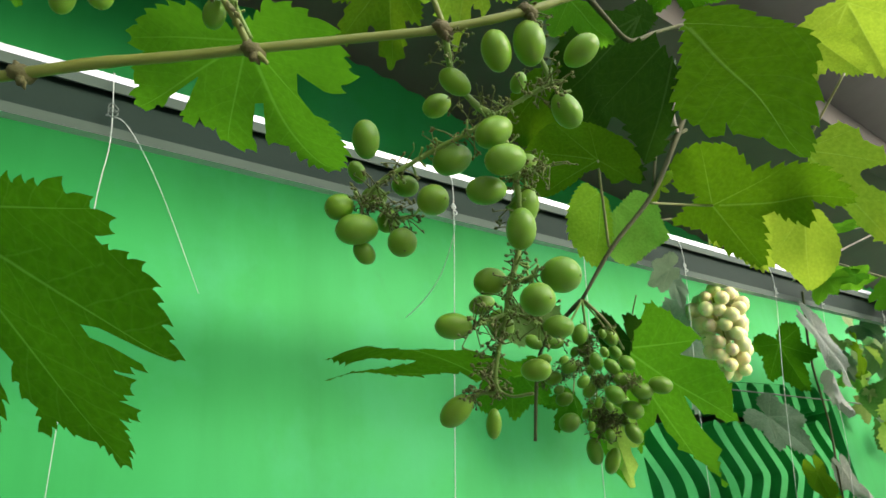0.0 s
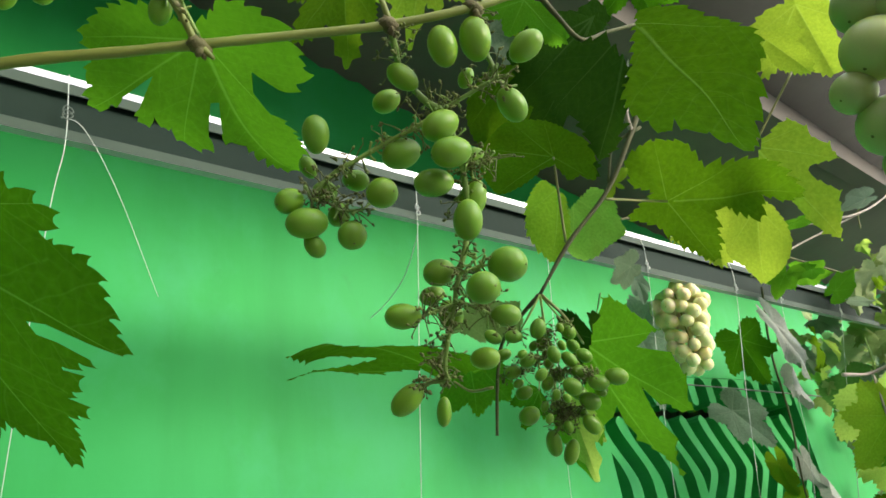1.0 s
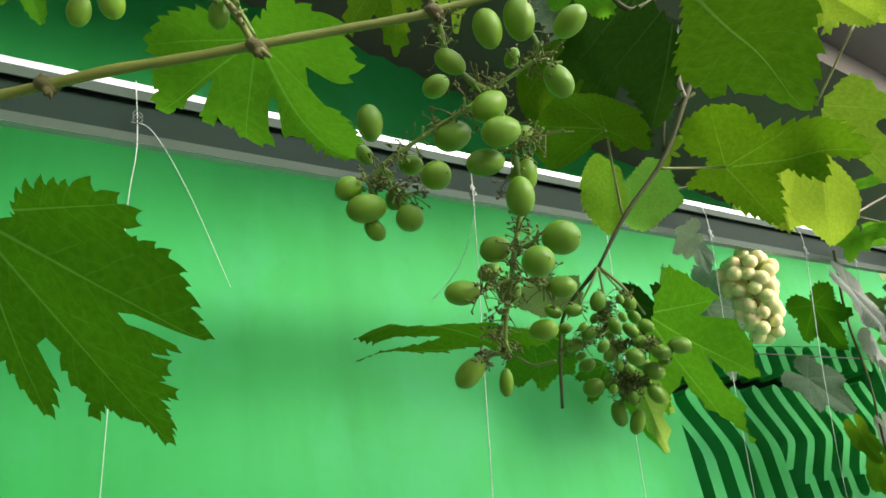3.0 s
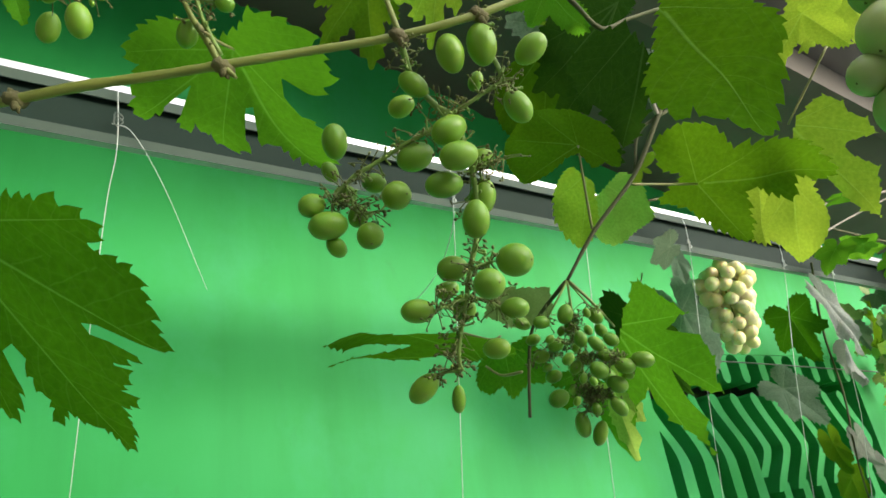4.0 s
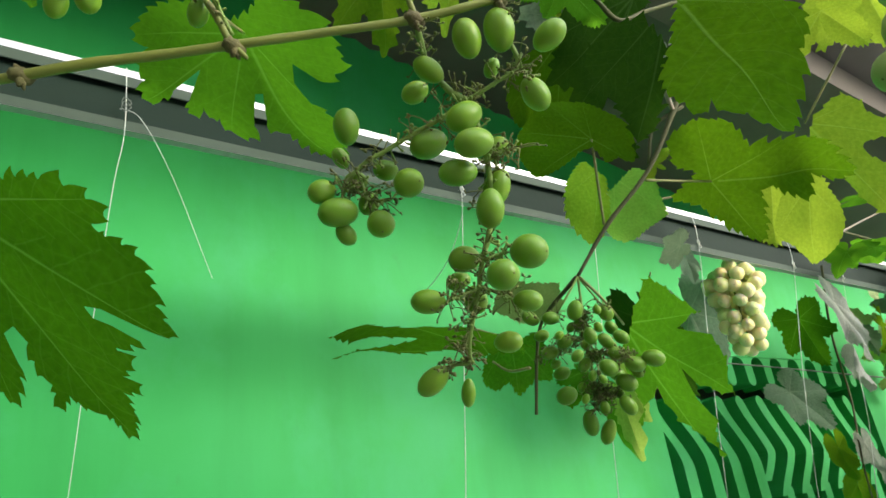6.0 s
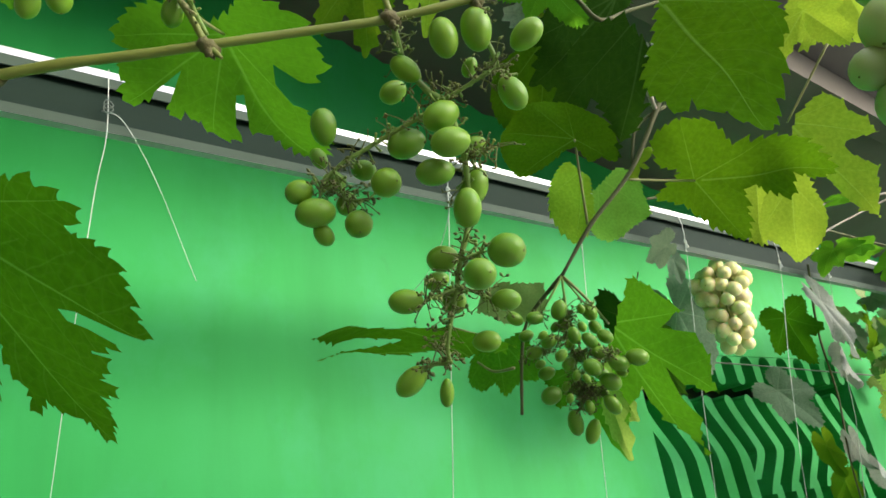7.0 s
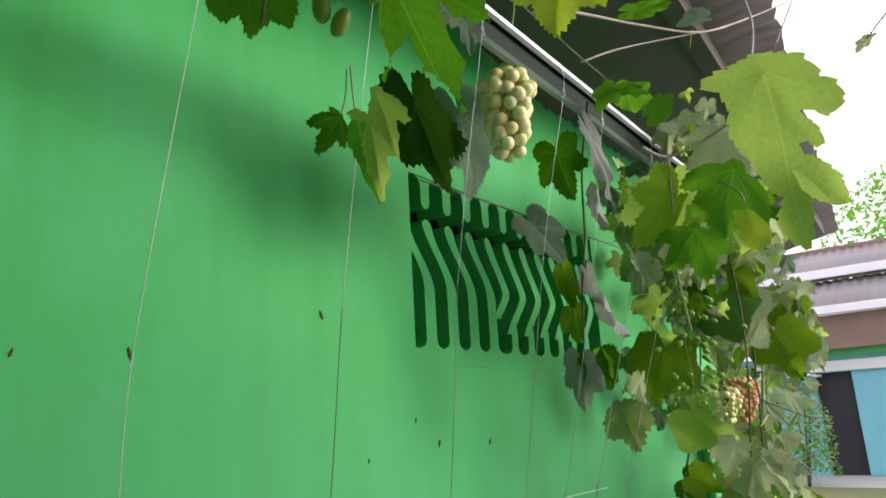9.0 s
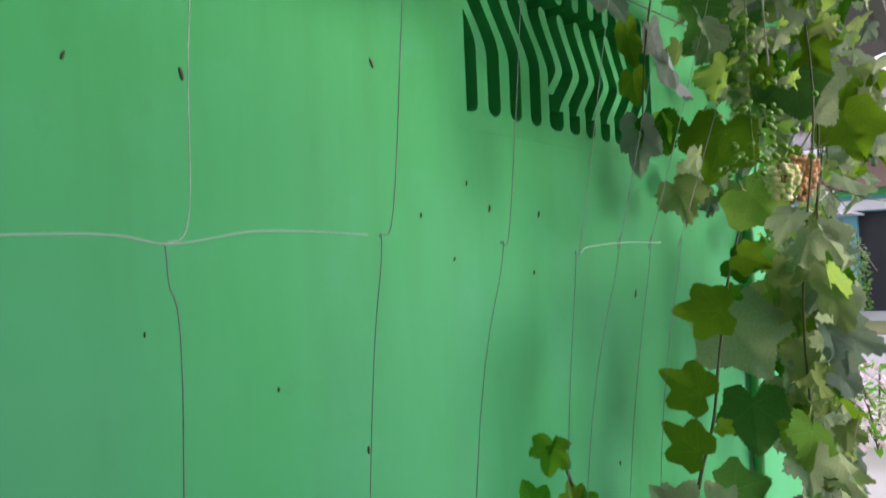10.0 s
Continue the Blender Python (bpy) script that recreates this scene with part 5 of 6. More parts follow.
leaf(wall_vine, (1.710, 0.829, 1.907), (1.741, 0.819, 1.831), (-0.864, 0.415, -0.284), SCRAP, lobe=0.3, wide=0.6, seed=45)
leaf(wall_vine, (1.751, 0.804, 1.837), (1.796, 0.780, 1.749), (-0.712, 0.622, -0.326), SCRAP, lobe=0.3, wide=0.5, fold=0.4, wave=0.5, seed=46)
leaf(wall_vine, (1.696, 0.769, 2.095), (1.722, 0.769, 2.013), (-0.749, 0.608, -0.262), SCRAP, lobe=0.3, wide=0.4, fold=0.4, wave=0.5, seed=47)
leaf(wall_vine, (1.677, 0.874, 1.904), (1.704, 0.869, 1.828), (-0.965, 0.055, -0.256), LEAF_OLIVE, lobe=0.1, wide=0.55, seed=48)
leaf(wall_vine, (1.775, 0.862, 1.698), (1.789, 0.829, 1.651), (-0.929, -0.011, -0.371), LEAF_MID, lobe=0.1, wide=1.1, seed=49)
leaf(wall_vine, (0.838, 0.727, 2.002), (0.873, 0.739, 1.892), (-0.674, -0.636, -0.376), LEAF_LIME, wave=0.3, seed=50, lobes=[(0, 1.0, 0.3), (24, 0.58, 0.32), (-116, 0.27, 0.5), (-10, 0.62, 0.3)])
under(part("cane", tube(bmesh.new(), [(1.583, 0.721, 2.289), (1.644, 0.783, 2.151), (1.719, 0.830, 2.003), (1.709, 0.849, 1.861), (1.740, 0.876, 1.698)], 0.003, 0.002, 6, 6, 0.2), BARK), wall_vine)


# ---- the leafy vine past the vent ----
corner_vine = empty("grape_vine", (2.4, 0.6, 2.3), "dense leafy grapevine tumbling down at the house corner", "grapevine")
leaf(corner_vine, (1.151, 0.319, 1.845), (1.181, 0.316, 1.782), (-0.855, -0.325, -0.404), LEAF_YELLOW, fold=0.06, droop=0.15, wave=0.2, seed=106, tooth=0.5, edge=[(-76, 0.25), (-28, 0.55), (-12, 0.89), (0, 1.0), (21, 0.81), (27, 0.51), (25, 0.18)], stalk=[(1.20, 0.36, 1.90), (1.18, 0.33, 1.87)])
leaf(corner_vine, (1.142, 0.265, 2.021), (1.246, 0.207, 1.847), (-0.855, -0.325, -0.404), LEAF_LIME, fold=0.06, droop=0.2, wave=0.25, seed=51, tooth=0.5, edge=[(-165, 0.14), (-130, 0.22), (-115, 0.39), (-99, 0.29), (-72, 0.32), (-54, 0.47), (-37, 0.59), (-26, 0.81), (-21, 0.83), (-26, 1.03), (-18, 1.22), (-12, 0.95), (-14, 0.83, 0), (-16, 0.67, 0), (-11, 0.74, 0), (-7, 0.85, 0), (0, 1.0), (2, 0.89), (0, 0.71), (-7, 0.61, 0), (-8, 0.52, 0), (-2, 0.53, 0), (3, 0.61), (8, 0.52), (7, 0.4, 0), (7, 0.33, 0), (16, 0.4, 0), (22, 0.49), (35, 0.5), (43, 0.44), (49, 0.33), (72, 0.25), (97, 0.17), (148, 0.12)], stalk=[(1.225, 0.338, 1.996), (1.175, 0.295, 2.005)])
leaf(corner_vine, (1.259, 0.267, 1.918), (1.349, 0.217, 1.864), (-0.907, 0.076, -0.415), LEAF_LIME, wave=0.3, seed=52, tooth=0.55, lobes=[(0, 1.0, 0.36), (15, 0.69, 0.4), (-25, 0.68, 0.36)])
leaf(corner_vine, (1.277, 0.354, 1.937), (1.248, 0.432, 1.922), (-0.982, -0.183, -0.052), LEAF_MID, wave=0.35, seed=91, tooth=0.55, lobes=[(0, 1.0, 0.5), (60, 1.44, 0.5), (95, 1.3, 0.5), (33, 1.18, 0.4)])
leaf(corner_vine, (1.330, 0.358, 2.003), (1.278, 0.425, 2.007), (-0.962, -0.254, -0.105), LEAF_GREY, wave=0.35, seed=92, lobes=[(0, 1.0, 0.6), (90, 1.0, 0.6), (30, 1.1, 0.5)])
leaf(corner_vine, (1.313, 0.439, 1.864), (1.314, 0.496, 1.802), (-0.807, -0.445, -0.388), LEAF_MID, wave=0.35, seed=93, lobes=[(0, 1.0, 0.5), (46, 1.08, 0.5), (87, 0.83, 0.5), (-44, 0.79, 0.4)])
leaf(corner_vine, (1.556, 0.156, 2.209), (1.550, 0.176, 2.183), (-0.904, 0.427, -0.007), LEAF_GREY, lobe=0.2, wide=0.6, seed=94, stalk=[(1.577, 0.096, 2.277), (1.564, 0.131, 2.239)])
leaf(corner_vine, (1.560, 0.434, 2.372), (1.530, 0.480, 2.355), (-0.987, -0.083, 0.134), SLATE, lobe=0.1, wide=0.6, fold=0.3, seed=95, stalk=[(1.557, 0.466, 2.315), (1.552, 0.455, 2.350)])
leaf(corner_vine, (1.628, 0.587, 2.230), (1.649, 0.541, 2.270), (-0.406, -0.463, -0.788), LEAF_MID, lobe=0.2, wide=0.8, seed=96)
leaf(corner_vine, (1.611, 0.611, 2.291), (1.574, 0.641, 2.275), (-0.976, -0.173, 0.135), LEAF_MID, lobe=0.2, wide=0.8, seed=97)
leaf(corner_vine, (1.673, 0.575, 2.207), (1.685, 0.535, 2.193), (-0.532, -0.017, -0.847), SLATE, lobe=0.1, wide=0.5, seed=98)
leaf(corner_vine, (1.311, 0.467, 1.922), (1.282, 0.537, 1.851), (-0.733, -0.459, -0.502), LEAF_YELLOW, lobe=0.5, seed=54, stalk=[(1.291, 0.458, 1.998), (1.301, 0.462, 1.960)])
leaf(corner_vine, (1.446, 0.440, 1.967), (1.478, 0.446, 1.864), (-0.958, -0.079, -0.275), LEAF_GREY, lobe=0.5, seed=55)
leaf(corner_vine, (1.346, 0.490, 1.957), (1.324, 0.483, 1.847), (-0.951, 0.073, -0.301), LEAF_LIME, lobe=0.4, seed=56)
leaf(corner_vine, (1.174, 0.554, 2.357), (1.187, 0.593, 2.234), (-0.870, -0.052, -0.490), LEAF_YELLOW, lobe=0.3, seed=57)
leaf(corner_vine, (1.576, 0.655, 2.294), (1.566, 0.692, 2.243), (-0.984, 0.174, -0.034), LEAF_MID, lobe=0.4, seed=58)
leaf(corner_vine, (1.642, 0.648, 2.308), (1.691, 0.595, 2.284), (-0.447, 0.255, -0.857), LEAF_MID, lobe=0.3, seed=59)
leaf(corner_vine, (1.309, 0.490, 2.298), (1.348, 0.432, 2.314), (-0.087, 0.071, -0.994), LEAF_MID, lobe=0.3, wide=0.6, seed=60)
under(part("dry_cane", tube(bmesh.new(), [(1.189, 0.572, 2.276), (1.257, 0.559, 2.295), (1.416, 0.509, 2.323), (1.584, 0.445, 2.357), (1.838, 0.398, 2.487), (2.103, 0.324, 2.638)], 0.0030, 0.0021, 6, 6, 0.3), DRY), corner_vine)
under(part("dry_cane", tube(bmesh.new(), [(1.308, 0.605, 2.235), (1.396, 0.555, 2.282), (1.584, 0.445, 2.357)], 0.0026, 0.0018, 6, 6, 0.3), DRY), corner_vine)
under(part("dry_cane", tube(bmesh.new(), [(1.216, 0.474, 1.992), (1.292, 0.459, 1.993), (1.297, 0.396, 2.007), (1.251, 0.336, 2.009)], 0.0030, 0.0021, 6, 6, 0.3), DRY), corner_vine)
under(part("dry_cane", tube(bmesh.new(), [(1.292, 0.459, 1.993), (1.316, 0.473, 1.894), (1.388, 0.502, 1.809), (1.472, 0.520, 1.714)], 0.0022, 0.0015, 6, 6, 0.3), DRY), corner_vine)
under(part("dry_cane", tube(bmesh.new(), [(1.665, 0.373, 2.285), (1.749, 0.372, 2.420), (1.817, 0.394, 2.555)], 0.0030, 0.0021, 6, 6, 0.3), DRY), corner_vine)
under(part("dry_cane", tube(bmesh.new(), [(2.103, 0.324, 2.638), (1.995, 0.373, 2.464)], 0.0025, 0.0017, 6, 6, 0.3), DRY), corner_vine)
leaf(corner_vine, (2.150, 0.791, 2.061), (2.135, 0.917, 1.956), (-0.9, -0.35, 0.2), LEAF_DULL, fold=0.1, droop=0.2, wave=0.25, seed=110, tooth=1.0, edge=FIVE_LOBED)
leaf(corner_vine, (2.300, 0.674, 1.891), (2.285, 0.789, 1.770), (-0.9, -0.35, 0.2), LEAF_DULL, fold=0.1, droop=0.2, wave=0.25, seed=111, tooth=1.0, edge=FIVE_LOBED)
leaf(corner_vine, (2.200, 0.755, 1.948), (2.185, 0.659, 1.826), (-0.9, -0.35, 0.2), LEAF_GREY, fold=0.1, droop=0.2, wave=0.25, seed=112, tooth=1.0, edge=THREE_LOBED)
leaf(corner_vine, (2.350, 0.695, 1.872), (2.335, 0.586, 1.733), (-0.9, -0.35, 0.2), LEAF_GREY, fold=0.1, droop=0.2, wave=0.25, seed=113, tooth=1.0, edge=FIVE_LOBED)
leaf(corner_vine, (2.200, 0.842, 1.735), (2.185, 0.883, 1.584), (-0.9, -0.35, 0.2), LEAF_OLIVE, fold=0.1, droop=0.2, wave=0.25, seed=114, tooth=1.0, edge=FIVE_LOBED)
leaf(corner_vine, (2.250, 0.791, 1.551), (2.235, 0.692, 1.443), (-0.9, -0.35, 0.2), LEAF_LIME, fold=0.1, droop=0.2, wave=0.25, seed=115, tooth=1.0, edge=FIVE_LOBED)
leaf(corner_vine, (2.250, 0.824, 1.379), (2.235, 0.737, 1.342), (-0.9, -0.35, 0.2), LEAF_OLIVE, fold=0.1, droop=0.2, wave=0.25, seed=116, tooth=1.0, edge=THREE_LOBED)
leaf(corner_vine, (2.300, 0.880, 1.185), (2.285, 0.771, 1.021), (-0.9, -0.35, 0.2), LEAF_GREY, fold=0.1, droop=0.2, wave=0.25, seed=117, tooth=1.0, edge=FIVE_LOBED)
leaf(corner_vine, (2.300, 0.824, 0.944), (2.285, 0.811, 0.794), (-0.9, -0.35, 0.2), LEAF_DULL, fold=0.1, droop=0.2, wave=0.25, seed=118, tooth=1.0, edge=FIVE_LOBED)
leaf(corner_vine, (2.300, 0.892, 0.681), (2.285, 0.781, 0.742), (-0.9, -0.35, 0.2), LEAF_DULL, fold=0.1, droop=0.2, wave=0.25, seed=119, tooth=1.0, edge=FIVE_LOBED)
leaf(corner_vine, (2.500, 0.591, 1.777), (2.485, 0.547, 1.637), (-0.9, -0.35, 0.2), LEAF_OLIVE, fold=0.1, droop=0.2, wave=0.25, seed=120, tooth=1.0, edge=FIVE_LOBED)
leaf(corner_vine, (2.300, 0.649, 1.976), (2.285, 0.584, 1.859), (-0.9, -0.35, 0.2), LEAF_OLIVE, fold=0.1, droop=0.2, wave=0.25, seed=121, tooth=1.0, edge=THREE_LOBED)
leaf(corner_vine, (2.400, 0.780, 1.297), (2.385, 0.620, 1.197), (-0.9, -0.35, 0.2), LEAF_DUSTY, fold=0.1, droop=0.2, wave=0.25, seed=122, tooth=1.0, edge=THREE_LOBED)
leaf(corner_vine, (2.500, 0.688, 1.192), (2.485, 0.625, 1.052), (-0.9, -0.35, 0.2), LEAF_DUSTY, fold=0.1, droop=0.2, wave=0.25, seed=123, tooth=1.0, edge=THREE_LOBED)

bare_vine = empty("grape_vine", (1.935, 0.860, 0.784), "slender dark climbing vine stem with small lobed leaves", "grapevine")
under(part("cane", tube(bmesh.new(), [(1.795, 0.860, 0.248), (1.876, 0.860, 0.619), (1.944, 0.860, 0.796), (2.064, 0.860, 0.930), (2.129, 0.860, 1.088), (2.214, 0.860, 1.271), (2.306, 0.860, 1.400), (2.532, 0.860, 1.635), (2.626, 0.860, 1.849)], 0.0052, 0.003, 7, 6, 0.25), BARK), bare_vine)
leaf(bare_vine, (2.030, 0.813, 1.238), (2.015, 0.941, 1.234), (-0.85, -0.45, 0.15), LEAF_OLIVE, fold=0.1, droop=0.2, wave=0.25, seed=61, tooth=1.0, edge=THREE_LOBED)
leaf(bare_vine, (1.920, 0.835, 1.036), (1.905, 0.936, 1.092), (-0.85, -0.45, 0.25), LEAF_OLIVE, fold=0.1, droop=0.2, wave=0.25, seed=63, tooth=1.0, edge=THREE_LOBED)
leaf(bare_vine, (1.870, 0.829, 0.904), (1.855, 0.911, 0.969), (-0.85, -0.45, 0.25), LEAF_OLIVE, fold=0.1, droop=0.2, wave=0.25, seed=65, tooth=1.0, edge=THREE_LOBED)
leaf(bare_vine, (2.301, 0.860, 1.366), (2.355, 0.798, 1.338), (-0.960, -0.246, -0.137), LEAF_DARK, lobe=0.5, seed=67)
leaf(bare_vine, (2.239, 0.860, 1.278), (2.265, 0.830, 1.252), (-0.972, -0.222, -0.077), LEAF_MID, lobe=0.5, seed=68)
leaf(bare_vine, (2.118, 0.860, 0.911), (2.143, 0.831, 0.894), (-0.977, -0.206, -0.056), LEAF_YELLOW, lobe=0.4, seed=69)
low_vine = empty("grape_vine", (1.280, 0.843, 0.856), "low young vine with toothed green leaves by the wall", "grapevine")
under(part("cane", tube(bmesh.new(), [(1.269, 0.851, 1.041), (1.282, 0.838, 0.989), (1.303, 0.830, 0.913), (1.333, 0.831, 0.768), (1.30, 0.85, 0.0)], 0.003, 0.004, 6, 6, 0.2), BARK), low_vine)
leaf(low_vine, (1.261, 0.860, 1.052), (1.255, 0.868, 0.996), (-0.908, -0.287, 0.305), LEAF_MID, lobe=0.5, seed=70)
leaf(low_vine, (1.266, 0.855, 1.042), (1.266, 0.854, 1.072), (-0.659, -0.707, 0.257), LEAF_MID, lobe=0.5, seed=71)
leaf(low_vine, (1.238, 0.890, 0.936), (1.225, 0.904, 0.993), (-0.605, -0.680, 0.414), LEAF_MID, lobe=0.5, seed=72)
leaf(low_vine, (1.285, 0.835, 0.953), (1.279, 0.842, 0.990), (-0.649, -0.657, 0.383), LEAF_YELLOW, lobe=0.5, seed=73)
leaf(low_vine, (1.292, 0.828, 0.948), (1.315, 0.800, 0.962), (-0.803, -0.588, 0.093), LEAF_MID, lobe=0.5, seed=74)
leaf(low_vine, (1.492, 0.750, 0.894), (1.471, 0.774, 0.940), (-0.724, -0.511, 0.464), LEAF_GREY, lobe=0.5, seed=75)
leaf(low_vine, (1.499, 0.742, 0.883), (1.529, 0.706, 0.947), (-0.796, -0.575, 0.192), LEAF_GREY, lobe=0.5, seed=76)
leaf(low_vine, (1.564, 0.667, 0.890), (1.543, 0.689, 0.946), (-0.764, -0.474, 0.437), LEAF_GREY, lobe=0.5, seed=77)
leaf(low_vine, (1.332, 0.936, 0.871), (1.362, 0.901, 0.902), (-0.733, -0.664, 0.149), LEAF_DARK, lobe=0.5, seed=78)
leaf(hanging_vine, (0.963, 0.238, 2.473), (1.045, 0.254, 2.383), (-0.813, -0.204, -0.545), LEAF_YELLOW, seed=81, lobes=[(0, 1.0, 0.45), (-81, 0.64, 0.5), (39, 0.62, 0.5), (-48, 0.9, 0.4)])
leaf(hanging_vine, (0.737, 0.348, 2.514), (0.771, 0.353, 2.461), (-0.692, -0.329, -0.643), LEAF_DARK, seed=82, lobes=[(0, 1.0, 0.5), (-70, 0.97, 0.5), (36, 1.22, 0.5)])
leaf(near_vine, (-0.024, 0.690, 2.492), (-0.001, 0.703, 2.436), (0.039, -0.733, -0.679), LEAF_MID, seed=83, lobes=[(0, 1.0, 0.4), (-59, 0.97, 0.4), (38, 0.76, 0.4)])

upper_bunch = empty("grape_bunch", (0.087, 0.278, 2.118), "few green grapes high on the vine cane", "grape bunch", "grape bunches")
ends = []
up = (0.058, -0.528, 0.847)
ends.append((berry(upper_bunch, GREEN, (0.086, 0.288, 2.113), up, 0.0179), up))
up = (-0.828, 0.391, 0.403)
ends.append((berry(upper_bunch, GREEN, (0.104, 0.272, 2.129), up, 0.0121, 1.25), up))
up = (-0.232, -0.346, 0.909)
ends.append((berry(upper_bunch, GREEN, (0.028, 0.280, 2.096), up, 0.0195), up))
up = (0.130, -0.564, 0.815)
ends.append((berry(upper_bunch, GREEN, (0.015, 0.309, 2.111), up, 0.0181), up))
up = (0.677, -0.675, 0.292)
ends.append((berry(upper_bunch, GREEN, (0.014, 0.291, 2.118), up, 0.0103), up))
up = (-0.493, -0.123, 0.861)
ends.append((berry(upper_bunch, GREEN, (0.038, 0.285, 2.121), up, 0.0050), up))
up = (-0.368, -0.238, 0.899)
ends.append((berry(upper_bunch, GREEN, (0.034, 0.285, 2.115), up, 0.0043), up))
lines = []
lines.append(([(0.103, 0.279, 2.095), (0.093, 0.278, 2.116), (0.088, 0.277, 2.132), (0.079, 0.278, 2.152), (0.049, 0.283, 2.158), (0.024, 0.282, 2.133), (0.016, 0.288, 2.121), (0.015, 0.291, 2.116)], 0.0015, 0.0009))
lines.append(([(0.088, 0.277, 2.132), (0.094, 0.276, 2.131), (0.099, 0.275, 2.132)], 0.0009, 0.0008))
lines.append(([(0.024, 0.282, 2.133), (0.031, 0.278, 2.118), (0.036, 0.281, 2.119)], 0.0009, 0.0006))
stalks(upper_bunch, lines, ends, 0.0009, buds=70, seed=9)

corner_bunch = empty("grape_bunch", (1.896, 0.680, 1.988), "straggly bunch of tiny green grapes among corner leaves", "grape bunch", "grape bunches")
ends = []
YOUNG_FAR = berry_mesh("berry", BERRY, 0.72, 10, 8)
up = (0.454, -0.777, 0.436)
ends.append((berry(corner_bunch, YOUNG_FAR, (1.918, 0.714, 1.871), up, 0.0216), up))
up = (0.454, -0.777, 0.436)
ends.append((berry(corner_bunch, YOUNG_FAR, (1.869, 0.674, 1.926), up, 0.0228), up))
up = (-0.611, 0.585, 0.533)
ends.append((berry(corner_bunch, YOUNG_FAR, (1.936, 0.676, 1.858), up, 0.0233), up))
up = (-0.611, 0.585, 0.533)
ends.append((berry(corner_bunch, YOUNG_FAR, (2.060, 0.573, 1.769), up, 0.0174), up))
up = (-0.611, 0.585, 0.533)
ends.append((berry(corner_bunch, YOUNG_FAR, (2.017, 0.665, 1.714), up, 0.0221), up))
up = (0.454, -0.777, 0.436)
ends.append((berry(corner_bunch, YOUNG_FAR, (1.917, 0.707, 1.940), up, 0.0214), up))
up = (-0.611, 0.585, 0.533)
ends.append((berry(corner_bunch, YOUNG_FAR, (1.980, 0.627, 1.839), up, 0.0223), up))
up = (-0.611, 0.585, 0.533)
ends.append((berry(corner_bunch, YOUNG_FAR, (2.028, 0.686, 1.620), up, 0.0243), up))
up = (-0.611, 0.585, 0.533)
ends.append((berry(corner_bunch, YOUNG_FAR, (1.989, 0.689, 1.811), up, 0.0242), up))
up = (0.454, -0.777, 0.436)
ends.append((berry(corner_bunch, YOUNG_FAR, (1.869, 0.695, 1.918), up, 0.0176), up))
up = (0.454, -0.777, 0.436)
ends.append((berry(corner_bunch, YOUNG_FAR, (1.931, 0.769, 1.593), up, 0.0203), up))
up = (-0.611, 0.585, 0.533)
ends.append((berry(corner_bunch, YOUNG_FAR, (1.947, 0.667, 1.808), up, 0.0210), up))
up = (-0.611, 0.585, 0.533)
ends.append((berry(corner_bunch, YOUNG_FAR, (2.040, 0.653, 1.734), up, 0.0240), up))
up = (0.454, -0.777, 0.436)
ends.append((berry(corner_bunch, YOUNG_FAR, (1.982, 0.757, 1.582), up, 0.0176), up))
up = (-0.611, 0.585, 0.533)
ends.append((berry(corner_bunch, YOUNG_FAR, (2.084, 0.592, 1.620), up, 0.0223), up))
up = (0.454, -0.777, 0.436)
ends.append((berry(corner_bunch, YOUNG_FAR, (1.943, 0.706, 1.883), up, 0.0213), up))
up = (-0.611, 0.585, 0.533)
ends.append((berry(corner_bunch, YOUNG_FAR, (2.016, 0.645, 1.852), up, 0.0172), up))
up = (-0.611, 0.585, 0.533)
ends.append((berry(corner_bunch, YOUNG_FAR, (2.009, 0.659, 1.648), up, 0.0173), up))
up = (-0.611, 0.585, 0.533)
ends.append((berry(corner_bunch, YOUNG_FAR, (1.904, 0.668, 1.840), up, 0.0209), up))
up = (0.454, -0.777, 0.436)
ends.append((berry(corner_bunch, YOUNG_FAR, (1.895, 0.727, 1.948), up, 0.0191), up))
up = (-0.611, 0.585, 0.533)
ends.append((berry(corner_bunch, YOUNG_FAR, (2.085, 0.651, 1.617), up, 0.0191), up))
up = (0.454, -0.777, 0.436)
ends.append((berry(corner_bunch, YOUNG_FAR, (1.918, 0.687, 1.931), up, 0.0164), up))
up = (0.454, -0.777, 0.436)
ends.append((berry(corner_bunch, YOUNG_FAR, (1.875, 0.705, 1.881), up, 0.0161), up))
up = (-0.611, 0.585, 0.533)
ends.append((berry(corner_bunch, YOUNG_FAR, (2.009, 0.656, 1.622), up, 0.0242), up))
up = (0.454, -0.777, 0.436)
ends.append((berry(corner_bunch, YOUNG_FAR, (1.965, 0.744, 1.617), up, 0.0217), up))
up = (-0.611, 0.585, 0.533)
ends.append((berry(corner_bunch, YOUNG_FAR, (1.996, 0.663, 1.728), up, 0.0215), up))
up = (0.454, -0.777, 0.436)
ends.append((berry(corner_bunch, YOUNG_FAR, (1.973, 0.767, 1.602), up, 0.0183), up))
up = (0.454, -0.777, 0.436)
ends.append((berry(corner_bunch, YOUNG_FAR, (1.973, 0.701, 1.849), up, 0.0210), up))
up = (-0.611, 0.585, 0.533)
ends.append((berry(corner_bunch, YOUNG_FAR, (2.000, 0.654, 1.746), up, 0.0162), up))
up = (-0.611, 0.585, 0.533)
ends.append((berry(corner_bunch, YOUNG_FAR, (1.981, 0.695, 1.723), up, 0.0166), up))
up = (0.454, -0.777, 0.436)
ends.append((berry(corner_bunch, YOUNG_FAR, (1.908, 0.753, 1.721), up, 0.0220), up))
up = (-0.611, 0.585, 0.533)
